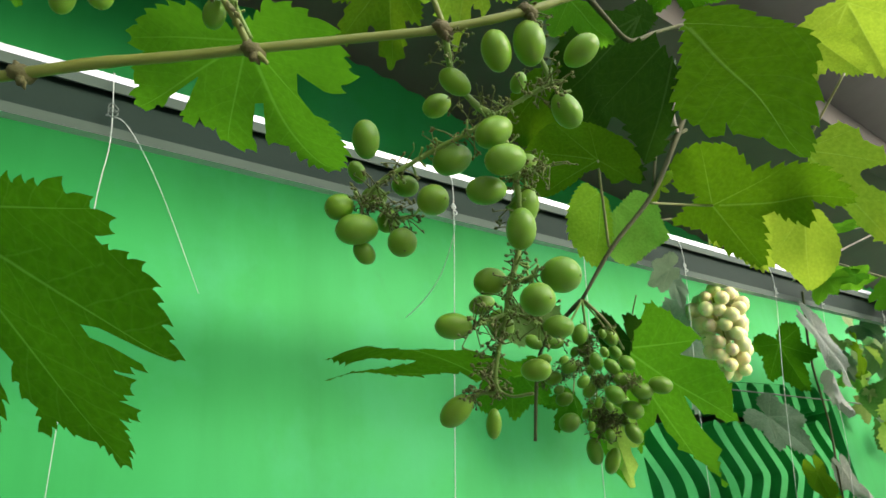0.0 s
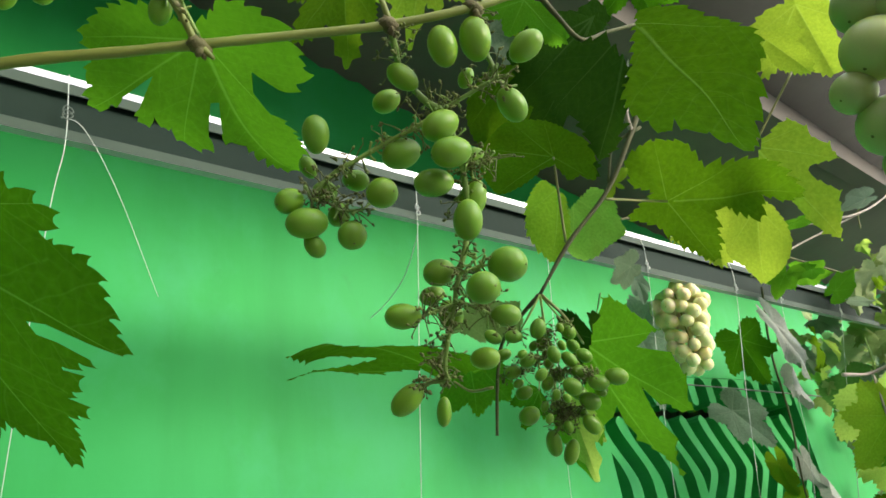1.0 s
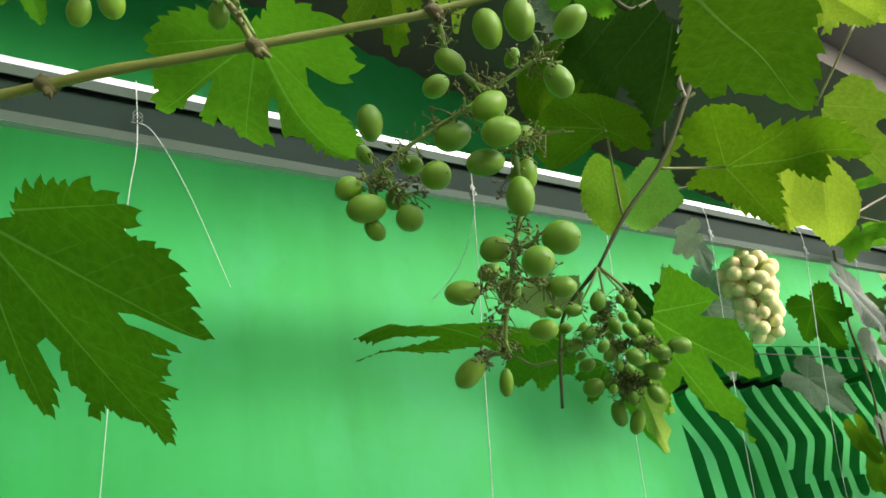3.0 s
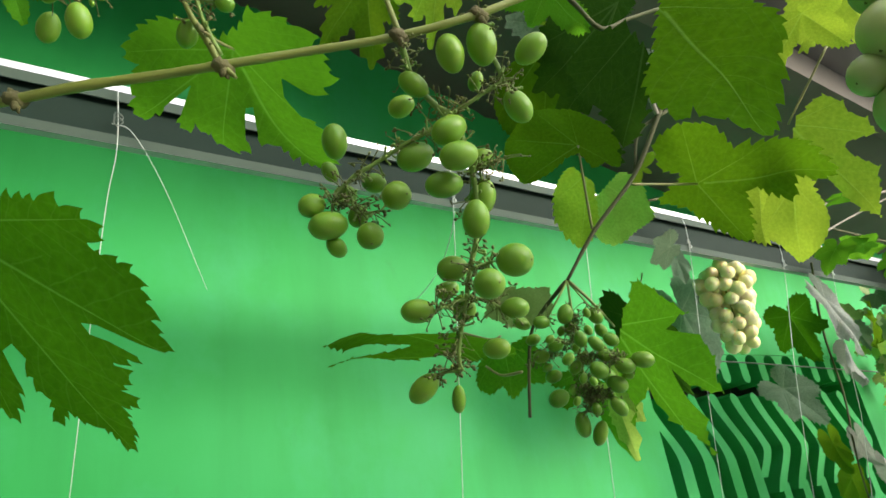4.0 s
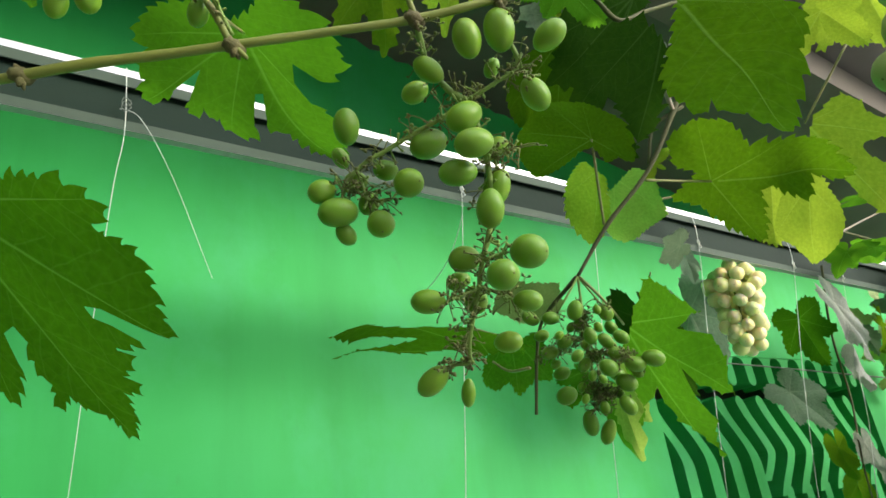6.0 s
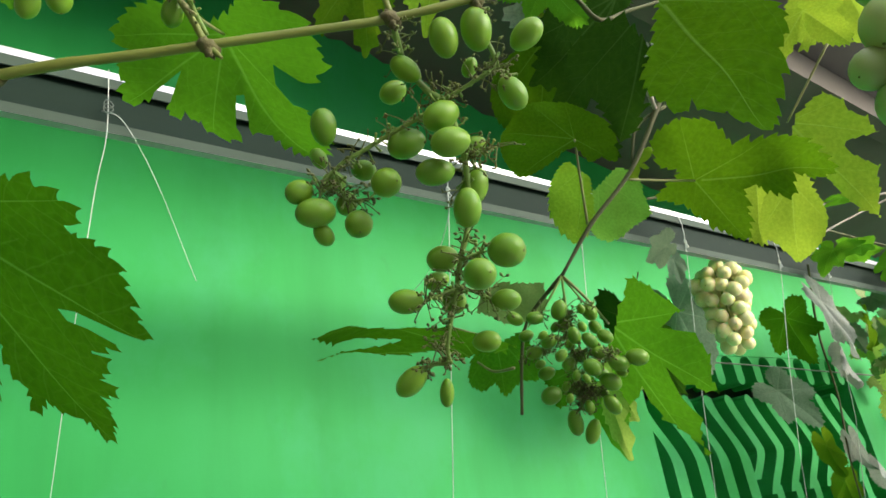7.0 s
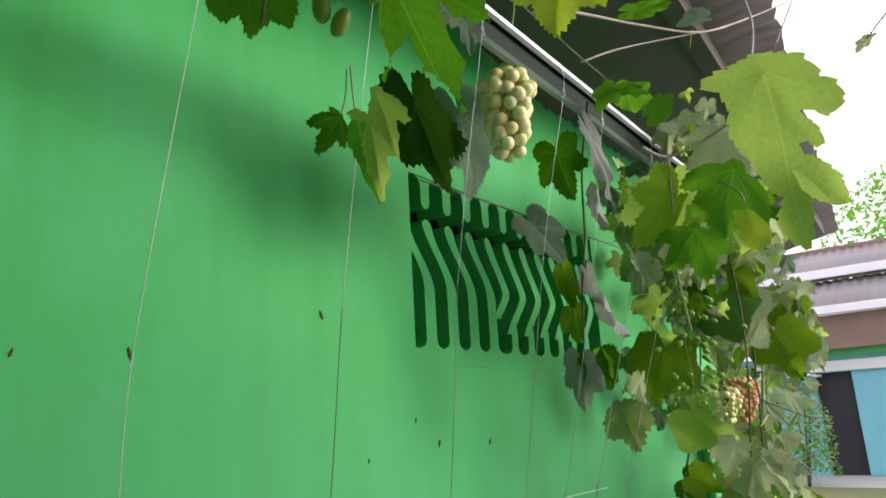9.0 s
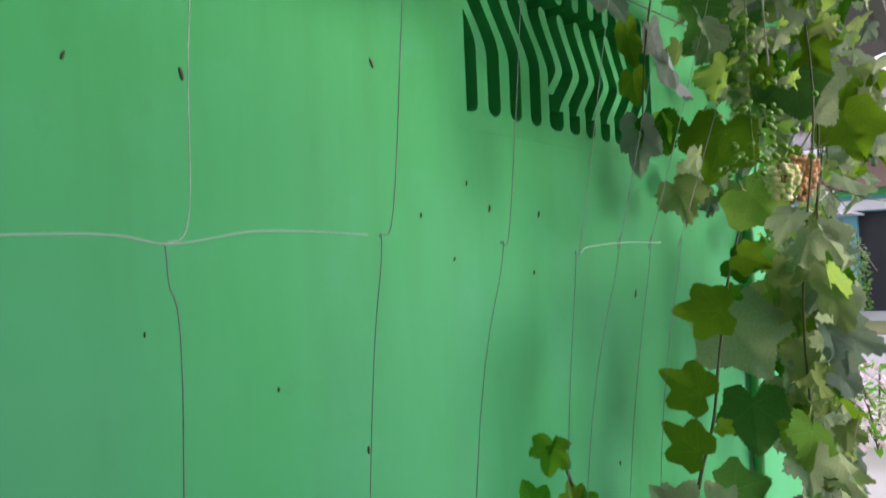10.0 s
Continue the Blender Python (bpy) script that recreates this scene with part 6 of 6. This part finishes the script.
ends.append((berry(corner_bunch, YOUNG_FAR, (1.953, 0.670, 1.672), up, 0.0162), up))
up = (-0.611, 0.585, 0.533)
ends.append((berry(corner_bunch, YOUNG_FAR, (1.996, 0.662, 1.697), up, 0.0212), up))
up = (0.454, -0.777, 0.436)
ends.append((berry(corner_bunch, YOUNG_FAR, (1.923, 0.689, 1.835), up, 0.0186), up))
up = (0.454, -0.777, 0.436)
ends.append((berry(corner_bunch, YOUNG_FAR, (1.915, 0.708, 1.817), up, 0.0226), up))
up = (0.454, -0.777, 0.436)
ends.append((berry(corner_bunch, YOUNG_FAR, (1.906, 0.691, 1.951), up, 0.0225), up))
up = (-0.611, 0.585, 0.533)
ends.append((berry(corner_bunch, YOUNG_FAR, (1.923, 0.671, 1.836), up, 0.0174), up))
up = (-0.611, 0.585, 0.533)
ends.append((berry(corner_bunch, YOUNG_FAR, (2.015, 0.632, 1.789), up, 0.0171), up))
up = (0.454, -0.777, 0.436)
ends.append((berry(corner_bunch, YOUNG_FAR, (1.910, 0.715, 1.837), up, 0.0234), up))
up = (-0.611, 0.585, 0.533)
ends.append((berry(corner_bunch, YOUNG_FAR, (1.941, 0.639, 1.889), up, 0.0215), up))
up = (0.454, -0.777, 0.436)
ends.append((berry(corner_bunch, YOUNG_FAR, (1.936, 0.726, 1.621), up, 0.0203), up))
up = (-0.611, 0.585, 0.533)
ends.append((berry(corner_bunch, YOUNG_FAR, (1.953, 0.687, 1.890), up, 0.0237), up))
up = (0.454, -0.777, 0.436)
ends.append((berry(corner_bunch, YOUNG_FAR, (1.928, 0.696, 1.891), up, 0.0232), up))
up = (-0.611, 0.585, 0.533)
ends.append((berry(corner_bunch, YOUNG_FAR, (1.954, 0.622, 1.818), up, 0.0183), up))
up = (0.454, -0.777, 0.436)
ends.append((berry(corner_bunch, YOUNG_FAR, (1.974, 0.702, 1.654), up, 0.0196), up))
up = (-0.611, 0.585, 0.533)
ends.append((berry(corner_bunch, YOUNG_FAR, (2.005, 0.669, 1.804), up, 0.0177), up))
up = (-0.611, 0.585, 0.533)
ends.append((berry(corner_bunch, YOUNG_FAR, (1.972, 0.656, 1.963), up, 0.0202), up))
up = (0.454, -0.777, 0.436)
ends.append((berry(corner_bunch, YOUNG_FAR, (2.006, 0.754, 1.597), up, 0.0183), up))
up = (-0.611, 0.585, 0.533)
ends.append((berry(corner_bunch, YOUNG_FAR, (2.011, 0.662, 1.670), up, 0.0186), up))
up = (0.454, -0.777, 0.436)
ends.append((berry(corner_bunch, YOUNG_FAR, (1.887, 0.720, 1.828), up, 0.0164), up))
up = (0.454, -0.777, 0.436)
ends.append((berry(corner_bunch, YOUNG_FAR, (1.915, 0.698, 1.731), up, 0.0234), up))
up = (-0.611, 0.585, 0.533)
ends.append((berry(corner_bunch, YOUNG_FAR, (2.074, 0.626, 1.689), up, 0.0243), up))
up = (0.454, -0.777, 0.436)
ends.append((berry(corner_bunch, YOUNG_FAR, (2.011, 0.715, 1.614), up, 0.0177), up))
up = (0.454, -0.777, 0.436)
ends.append((berry(corner_bunch, YOUNG_FAR, (1.947, 0.693, 1.846), up, 0.0208), up))
up = (-0.611, 0.585, 0.533)
ends.append((berry(corner_bunch, YOUNG_FAR, (1.969, 0.642, 1.795), up, 0.0181), up))
up = (0.454, -0.777, 0.436)
ends.append((berry(corner_bunch, YOUNG_FAR, (1.970, 0.726, 1.630), up, 0.0228), up))
up = (-0.611, 0.585, 0.533)
ends.append((berry(corner_bunch, YOUNG_FAR, (1.976, 0.683, 1.826), up, 0.0178), up))
up = (-0.611, 0.585, 0.533)
ends.append((berry(corner_bunch, YOUNG_FAR, (2.066, 0.651, 1.652), up, 0.0235), up))
up = (-0.611, 0.585, 0.533)
ends.append((berry(corner_bunch, YOUNG_FAR, (2.075, 0.637, 1.638), up, 0.0167), up))
up = (-0.611, 0.585, 0.533)
ends.append((berry(corner_bunch, YOUNG_FAR, (1.916, 0.678, 1.852), up, 0.0204), up))
up = (0.454, -0.777, 0.436)
ends.append((berry(corner_bunch, YOUNG_FAR, (1.863, 0.734, 1.796), up, 0.0161), up))
up = (-0.611, 0.585, 0.533)
ends.append((berry(corner_bunch, YOUNG_FAR, (1.894, 0.666, 1.904), up, 0.0163), up))
up = (-0.611, 0.585, 0.533)
ends.append((berry(corner_bunch, YOUNG_FAR, (2.016, 0.688, 1.583), up, 0.0188), up))
up = (0.454, -0.777, 0.436)
ends.append((berry(corner_bunch, YOUNG_FAR, (1.917, 0.693, 1.837), up, 0.0215), up))
up = (0.454, -0.777, 0.436)
ends.append((berry(corner_bunch, YOUNG_FAR, (1.938, 0.706, 1.734), up, 0.0170), up))
up = (-0.611, 0.585, 0.533)
ends.append((berry(corner_bunch, YOUNG_FAR, (1.995, 0.678, 1.746), up, 0.0195), up))
up = (-0.611, 0.585, 0.533)
ends.append((berry(corner_bunch, YOUNG_FAR, (1.928, 0.675, 1.929), up, 0.0230), up))
up = (-0.611, 0.585, 0.533)
ends.append((berry(corner_bunch, YOUNG_FAR, (1.991, 0.667, 1.814), up, 0.0217), up))
up = (0.454, -0.777, 0.436)
ends.append((berry(corner_bunch, YOUNG_FAR, (1.943, 0.724, 1.797), up, 0.0199), up))
up = (-0.611, 0.585, 0.533)
ends.append((berry(corner_bunch, YOUNG_FAR, (2.002, 0.657, 1.689), up, 0.0181), up))
up = (0.454, -0.777, 0.436)
ends.append((berry(corner_bunch, YOUNG_FAR, (1.950, 0.695, 1.753), up, 0.0197), up))
up = (0.454, -0.777, 0.436)
ends.append((berry(corner_bunch, YOUNG_FAR, (2.015, 0.732, 1.623), up, 0.0197), up))
up = (-0.611, 0.585, 0.533)
ends.append((berry(corner_bunch, YOUNG_FAR, (2.002, 0.689, 1.613), up, 0.0171), up))
up = (0.454, -0.777, 0.436)
ends.append((berry(corner_bunch, YOUNG_FAR, (1.972, 0.741, 1.650), up, 0.0239), up))
up = (0.454, -0.777, 0.436)
ends.append((berry(corner_bunch, YOUNG_FAR, (1.960, 0.740, 1.657), up, 0.0170), up))
lines = [([(1.864, 0.652, 2.157), (1.898, 0.678, 1.988), (1.932, 0.690, 1.845), (1.966, 0.698, 1.717), (2.007, 0.703, 1.575)], 0.002, 0.001)]
stalks(corner_bunch, lines, ends, 0.0007, buds=90, seed=8)


# ---- strings ----
def string(points, label, r=0.0006):
    bm = tube(bmesh.new(), points, r * 1.3, r * 0.9, 5, 6, 0.2)
    return tagged(part("string", bm, TWINE), label, "string", GROUP_STRINGS)


for top, a, b, c in (
    (0.603, (0.531, 1.65), (0.508, 1.42), (0.512, 1.19)),
    (0.885, (0.826, 1.73), (0.783, 1.43), (0.744, 1.13)),
    (1.175, (1.098, 1.80), (1.035, 1.42), (0.943, 1.07)),
    (1.500, (1.393, 1.86), (1.252, 1.40), (1.186, 1.02)),
    (1.700, (1.664, 1.95), (1.416, 1.42), (1.251, 1.00)),
    (2.020, (1.900, 1.95), (1.560, 1.42), (1.409, 0.94)),
    (2.300, (2.130, 1.95), (1.720, 1.42), (1.558, 0.98)),
):
    z = beam_z(top)
    kink = (b[0] - 0.004, 0.79, b[1])
    down = [(top, BEAM_Y - 0.003, z + 0.0885), (top - 0.002, BEAM_Y - 0.004, z + 0.02), (0.5 * top + 0.5 * a[0], 0.765, 0.5 * z + 0.5 * a[1]), (a[0], 0.78, a[1])]
    near_kink = [(b[0] + 0.02, 0.788, b[1] + 0.03), kink]
    first = top < 0.7
    ob = string(down + near_kink if first else down, "white nylon training string hanging from the steel beam", 0.0006)
    if not first:
        part("middle_length", tube(bmesh.new(), [down[-1]] + near_kink, 0.0008, 0.0007, 5, 6, 0.2), TWINE_DULL, ob, "greyish middle length of string")
    for dx, dz in ((0.0, 0.022), (0.001, 0.012)):
        loop = [(top - 0.002 + dx + 0.0032 * math.cos(a), BEAM_Y - 0.0045 + 0.0015 * math.sin(2 * a), z + dz + 0.0042 * math.sin(a)) for a in (0, 1.05, 2.1, 3.14, 4.2, 5.24, 6.1)]
        part("knot", tube(bmesh.new(), loop, 0.0011, 0.0009, 5, 4, 0.2), TWINE, ob)
    # same string, its lower length darkened in colour for how light shows it
    bm = tube(bmesh.new(), [kink, (b[0] - 0.002, 0.79, b[1] - 0.03), (c[0], 0.785, c[1]), (c[0] - 0.04, 0.82, 0.0)], 0.0007, 0.0007, 5, 6, 0.2)
    part("lower_length", bm, TWINE_GREY, ob, "lower length of string, greyed as if seen against light")
first_string = string([(0.105, BEAM_Y - 0.006, beam_z(0.1) + 0.088), (0.107, BEAM_Y - 0.008, 2.31), (0.099, 0.75, 2.22), (0.083, 0.76, 1.92), (0.06, 0.78, 1.4), (0.05, 0.8, 0.02)], "white nylon training string hanging from the steel beam", 0.0005)
for dz in (0.0, 0.006):
    loop = [(0.107 + 0.0055 * math.cos(a), BEAM_Y - 0.010 + 0.002 * math.sin(2 * a), 2.348 + dz + 0.006 * math.sin(a)) for a in (0, 1.05, 2.1, 3.14, 4.2, 5.24, 6.1)]
    part("knot", tube(bmesh.new(), loop, 0.0007, 0.0006, 5, 4, 0.2), TWINE_DULL, first_string)
bm = tube(bmesh.new(), [(0.10, 0.735, 2.345), (0.125, 0.735, 2.335), (0.166, 0.742, 2.263), (0.216, 0.75, 2.139)], 0.0005, 0.0004, 5, 6)
tagged(part("string_end", bm, TWINE), "loose cut end of a white string on the beam", "string", GROUP_STRINGS)
bm = tube(bmesh.new(), [(0.25, 0.792, 1.425), (0.44, 0.790, 1.43), (0.511, 0.79, 1.421), (0.61, 0.79, 1.434), (0.76, 0.79, 1.431)], 0.0009, 0.001, 5, 6, 0.4)
tagged(part("cross_string", bm, PALE_TWINE), "thin clear twine tied across the training strings", "string", GROUP_STRINGS)
bm = tube(bmesh.new(), [(1.27, 0.79, 1.40), (1.30, 0.79, 1.411), (1.436, 0.79, 1.418), (1.614, 0.79, 1.417)], 0.0009, 0.001, 5, 6, 0.4)
tagged(part("cross_string", bm, PALE_TWINE), "thin clear twine tied across the training strings", "string", GROUP_STRINGS)

round_bunch((1.318, 0.785, 2.29), 0.19, 0.118, 105, 0.033, BERRY_PALE, "ripe pale yellow-green grape bunch against the wall", "grape bunches", 21, stem=(1.32, 0.745, 2.435))
round_bunch((2.31, 0.68, 1.655), 0.13, 0.12, 110, 0.019, BERRY_RUST, "rusty pink and yellow ripe grape bunch in foliage", "grape bunches", 22, stem=(2.34, 0.60, 1.80))
round_bunch((2.225, 0.70, 1.625), 0.10, 0.10, 60, 0.019, BERRY_PALE, "small yellow-green grape bunch beside the rusty one", "grape bunches", 23, stem=(2.27, 0.66, 1.74))


# ---- clay marks on the wall ----
def clay_mark(x, z, size, lean):
    bm = bmesh.new()
    bmesh.ops.create_uvsphere(bm, u_segments=8, v_segments=6, radius=1.0)
    for v in bm.verts:
        v.co *= 1 + 0.35 * noise.noise(v.co * 1.7 + Vector((x * 9, z * 7, 0)))
    bm.transform(Matrix.Translation((x, WY - 0.001, z)) @ Matrix.Rotation(radians(lean), 4, "Y") @ Matrix.Diagonal((size * 0.22, 0.003, size * 0.68, 1)))
    tagged(part("clay_mark", bm, DIRT), "small dark clay speck stuck on the green wall", "clay speck", "clay specks on the wall")


for x, z, size, lean in ((0.577, 1.707, 0.010, 20), (0.755, 1.713, 0.016, -15), (1.177, 1.812, 0.017, -25), (1.564, 1.522, 0.013, 10), (1.786, 1.514, 0.015, 20), (1.129, 1.025, 0.012, 0), (2.362, 1.263, 0.02, 15), (1.311, 1.499, 0.008, 0), (2.703, 1.644, 0.012, 0), (1.476, 1.58, 0.008, 5), (1.752, 1.356, 0.009, 10), (2.196, 0.737, 0.012, 0), (0.682, 1.302, 0.006, 0), (1.42, 1.40, 0.007, 30), (0.92, 1.18, 0.006, 0)):
    clay_mark(x, z, size, lean)

# ---- the mass of leaves at the corner ----
rnd = random.Random(77)
KINDS = (LEAF_GREY, LEAF_GREY, LEAF_GREY, LEAF_GREY, LEAF_GREY, LEAF_LIME, SLATE, SLATE, LEAF_DUSTY, LEAF_DUSTY, LEAF_DUSTY, LEAF_DARK, LEAF_OLIVE, LEAF_LIME)
tumbling = []
for k in range(6):
    x = 2.2 + 0.25 * k
    y = 0.16 + (x - 0.18) * 0.21 + 0.06 * rnd.random()
    vine = empty("grape_vine", (x, y + 0.05, 0.0), "leafy grapevine hanging in dusty grey-green foliage at the house corner", "grapevine", "vines at the house corner")
    pts = [(x + 0.1, y + 0.05, 2.36), (x + rnd.uniform(-0.08, 0.08), y - 0.03, 1.8), (x + rnd.uniform(-0.2, 0.2), y, 1.25), (x + rnd.uniform(-0.2, 0.2), y + 0.04, 0.65), (x, y + 0.05, 0.0)]
    under(part("cane", tube(bmesh.new(), pts, 0.0026, 0.0034, 7, 6, 0.3), BARK), vine)
    for n in range(7):
        z = rnd.uniform(0.9, 2.3)
        a = Vector((x + rnd.uniform(-0.05, 0.05), y - 0.02, z))
        b = a + Vector((rnd.gauss(0, 0.07), rnd.uniform(-0.10, 0.0), rnd.gauss(-0.03, 0.06)))
        c = b + Vector((rnd.gauss(0, 0.05), rnd.uniform(-0.06, 0.02), rnd.gauss(-0.06, 0.04)))
        under(part("side_shoot", tube(bmesh.new(), [a, b, c], 0.0018, 0.0009, 5, 5, 0.2), DRY if n % 3 == 0 else BARK), vine)
    tumbling.append(vine)
done = 0
while done < 900:
    z = 2.42 - 2.35 * rnd.random() ** 1.2
    x = 1.95 + 1.75 * rnd.random() ** 1.2
    most = (0.25 if z < 1.55 else 0.385) + 0.03 * math.sin(z * 9)
    y = 0.16 + (x - 0.18) * rnd.uniform((0.205 if z < 1.6 else 0.15) + 0.03 * noise.noise(Vector((x * 3, 5, z * 3))), most)
    if y > 1.14:
        continue
    if z < 1.35 and x < 2.3 and rnd.random() < 0.6:
        continue
    if 1.48 < z < 1.84 and x < 2.45 and y < 0.85:
        continue
    base = Vector((x, y, z))
    down = Vector((rnd.gauss(0, 0.5), rnd.gauss(0, 0.4), -1 + rnd.gauss(0, 0.35))).normalized()
    face = Vector((-0.7 + rnd.gauss(0, 0.6), -0.7 + rnd.gauss(0, 0.5), 0.6 + rnd.gauss(0, 0.4)))
    owner = min(tumbling, key=lambda v: abs(v.location.x - base.x + rnd.uniform(-0.1, 0.1)))
    leaf(owner, base, base + down * (0.032 + 0.08 * rnd.random() ** 1.4), face, rnd.choice(KINDS), wide=rnd.uniform(0.7, 1.05), lobe=rnd.choice((0.2, 0.45, 0.7)), fold=rnd.choice((0.1, 0.4)), wave=rnd.choice((0.35, 0.7)), droop=rnd.choice((0.15, 0.5)), seed=rnd.choice((1, 2, 3, 4, 5, 6)), fine=False, tooth=1.5)
    done += 1
for n in range(150):
    x = rnd.uniform(2.35, 3.3)
    base = Vector((x, 0.18 + (x - 0.19) * rnd.uniform(0.2, 0.285), 1.39 + (x - 0.19) * rnd.uniform(-0.19, 0.05)))
    down = Vector((rnd.gauss(0, 0.5), rnd.gauss(0, 0.4), -1 + rnd.gauss(0, 0.35))).normalized()
    face = Vector((-0.7 + rnd.gauss(0, 0.5), -0.7 + rnd.gauss(0, 0.4), 0.5 + rnd.gauss(0, 0.3)))
    leaf(rnd.choice(tumbling[:3]), base, base + down * rnd.uniform(0.035, 0.075), face, rnd.choice(KINDS), wide=rnd.uniform(0.6, 0.95), lobe=rnd.choice((0.45, 0.7)), fold=0.1, wave=0.35, droop=0.5, seed=rnd.choice((1, 2, 3, 4, 5, 6)), fine=False, tooth=1.5)


# ---- across the lane ----
def far_house():
    house = empty("house", (18.0, 2.0, 0.0), "low turquoise shop house with brown fascia and weathered tin roof", "house")
    def piece(name, mat, *b, label=""):
        return under(part(name, box(bmesh.new(), *b, 0.02), mat, None, label, False), house)
    piece("wall", CYAN, 17.0, 17.3, -9, 2.35, 0, 2.5)
    piece("wall", CYAN, 17.0, 17.3, 3.05, 12, 0, 2.5)
    piece("wall", CYAN, 17.0, 17.3, 2.35, 3.05, 2.1, 2.5)
    # a dark panel fills the doorway in place of the shade inside
    piece("dark_doorway_panel", DARK, 17.15, 17.2, 2.35, 3.05, 0, 2.1, label="dark panel for the shade inside the open doorway")
    piece("lintel", WHITE, 16.85, 17.0, -9, 12, 2.12, 2.34)
    piece("awning", WHITE, 15.6, 17.0, 2.9, 6.5, 2.02, 2.07, label="white painted awning")
    piece("sign_board", SIGN, 16.7, 16.78, 1.55, 3.4, 2.42, 2.86, label="plain green sign board")
    piece("fascia", FASCIA, 16.4, 16.5, -9, 12, 2.55, 3.25)
    piece("gutter", WHITE, 16.1, 16.4, -9, 12, 3.25, 3.42)
    for z0, x0 in ((3.42, 16.2), (4.35, 17.6)):
        bm = bmesh.new()
        cols = []
        for k in range(421):
            y = -9 + 21 * k / 420
            w = 0.02 * math.cos(y / 0.1 * 3.1416)
            cols.append((bm.verts.new((x0, y, z0 + w)), bm.verts.new((x0 + 1.6, y, z0 + 0.75 + w))))
        for c, d in zip(cols, cols[1:]):
            bm.faces.new((c[0], c[1], d[1], d[0]))
        ob = under(part("roof", bm, TIN), house)
        ob.modifiers.new("thick", "SOLIDIFY").thickness = 0.01
    piece("ridge_band", WHITE, 17.5, 17.6, -9, 12, 4.2, 4.4)
    piece("upper_wall", FASCIA, 19.2, 19.4, -9, 12, 4.4, 5.2)


far_house()


def shrub(name, at, radius, high, count, mats, label, category, size, seed):
    r = random.Random(seed)
    plant = empty(name, at, label, category)
    at = Vector(at)
    for k in range(5):
        a = r.uniform(0, 6.28)
        top = at + Vector((math.cos(a) * radius * 0.5, math.sin(a) * radius * 0.5, high * r.uniform(0.6, 0.95)))
        under(part("stem", tube(bmesh.new(), [at + Vector((0.02 * k, 0, 0)), at.lerp(top, 0.5) + Vector((0.03, 0, 0)), top], 0.02 * high / 1.5, 0.006, 6, 4, 0.3), BARK), plant)
    for mat in mats:
        bm = bmesh.new()
        for _ in range(count):
            a, q = r.uniform(0, 6.28), r.random() ** 0.6
            p = at + Vector((math.cos(a) * radius * q, math.sin(a) * radius * q, high * (0.15 + 0.85 * r.random()) * (1 - 0.35 * q * q)))
            m = Matrix.Translation(p) @ Euler((r.uniform(-1, 1), r.uniform(-1, 1), r.uniform(0, 6.28))).to_matrix().to_4x4()
            n = size * r.uniform(0.6, 1.3)
            vs = [bm.verts.new(m @ Vector(c)) for c in ((-n, 0, 0), (-0.2 * n, -0.4 * n, 0.08 * n), (n, 0, -0.1 * n), (-0.2 * n, 0.4 * n, 0.08 * n))]
            bm.faces.new(vs)
        tagged(under(part("foliage", bm, mat), plant), kind="stuff")


shrub("shrub", (14.9, 3.1, 0.0), 0.6, 1.9, 700, (LEAF_MID, LEAF_GREY), "leafy potted shrub in front of the turquoise house", "shrub", 0.06, 5)
shrub("flowering_bush", (5.6, 1.05, 0.0), 0.45, 0.62, 500, (LEAF_MID, PINK), "low bush with pale pink flowers beside the lane", "flower bush", 0.035, 6)
shrub("tree", (27.0, 1.6, 0.0), 2.6, 9.2, 6500, (LEAF_MID,), "broad green tree rising behind the far roofs", "tree", 0.13, 7)

bm = tube(bmesh.new(), [(3.47, WY - 0.03, 2.6), (3.48, WY - 0.03, 1.6), (3.49, WY - 0.03, 0.0)], 0.026, 0.026, 10, 4)
tagged(part("drain_pipe", bm, SIGN), "dark green drain pipe fixed on the wall", "pipe")

# a thin line tied from the vent's head to the corner vine
bm = tube(bmesh.new(), [(1.52, 1.19, 2.20), (1.8, 1.12, 2.17), (2.1, 1.04, 2.13), (2.32, 0.98, 2.10)], 0.0022, 0.0022, 5, 5, 0.2)
tagged(part("tie_line", bm, TWINE_GREY), "thin dark line tied from the wall to the vine", "line", GROUP_STRINGS)
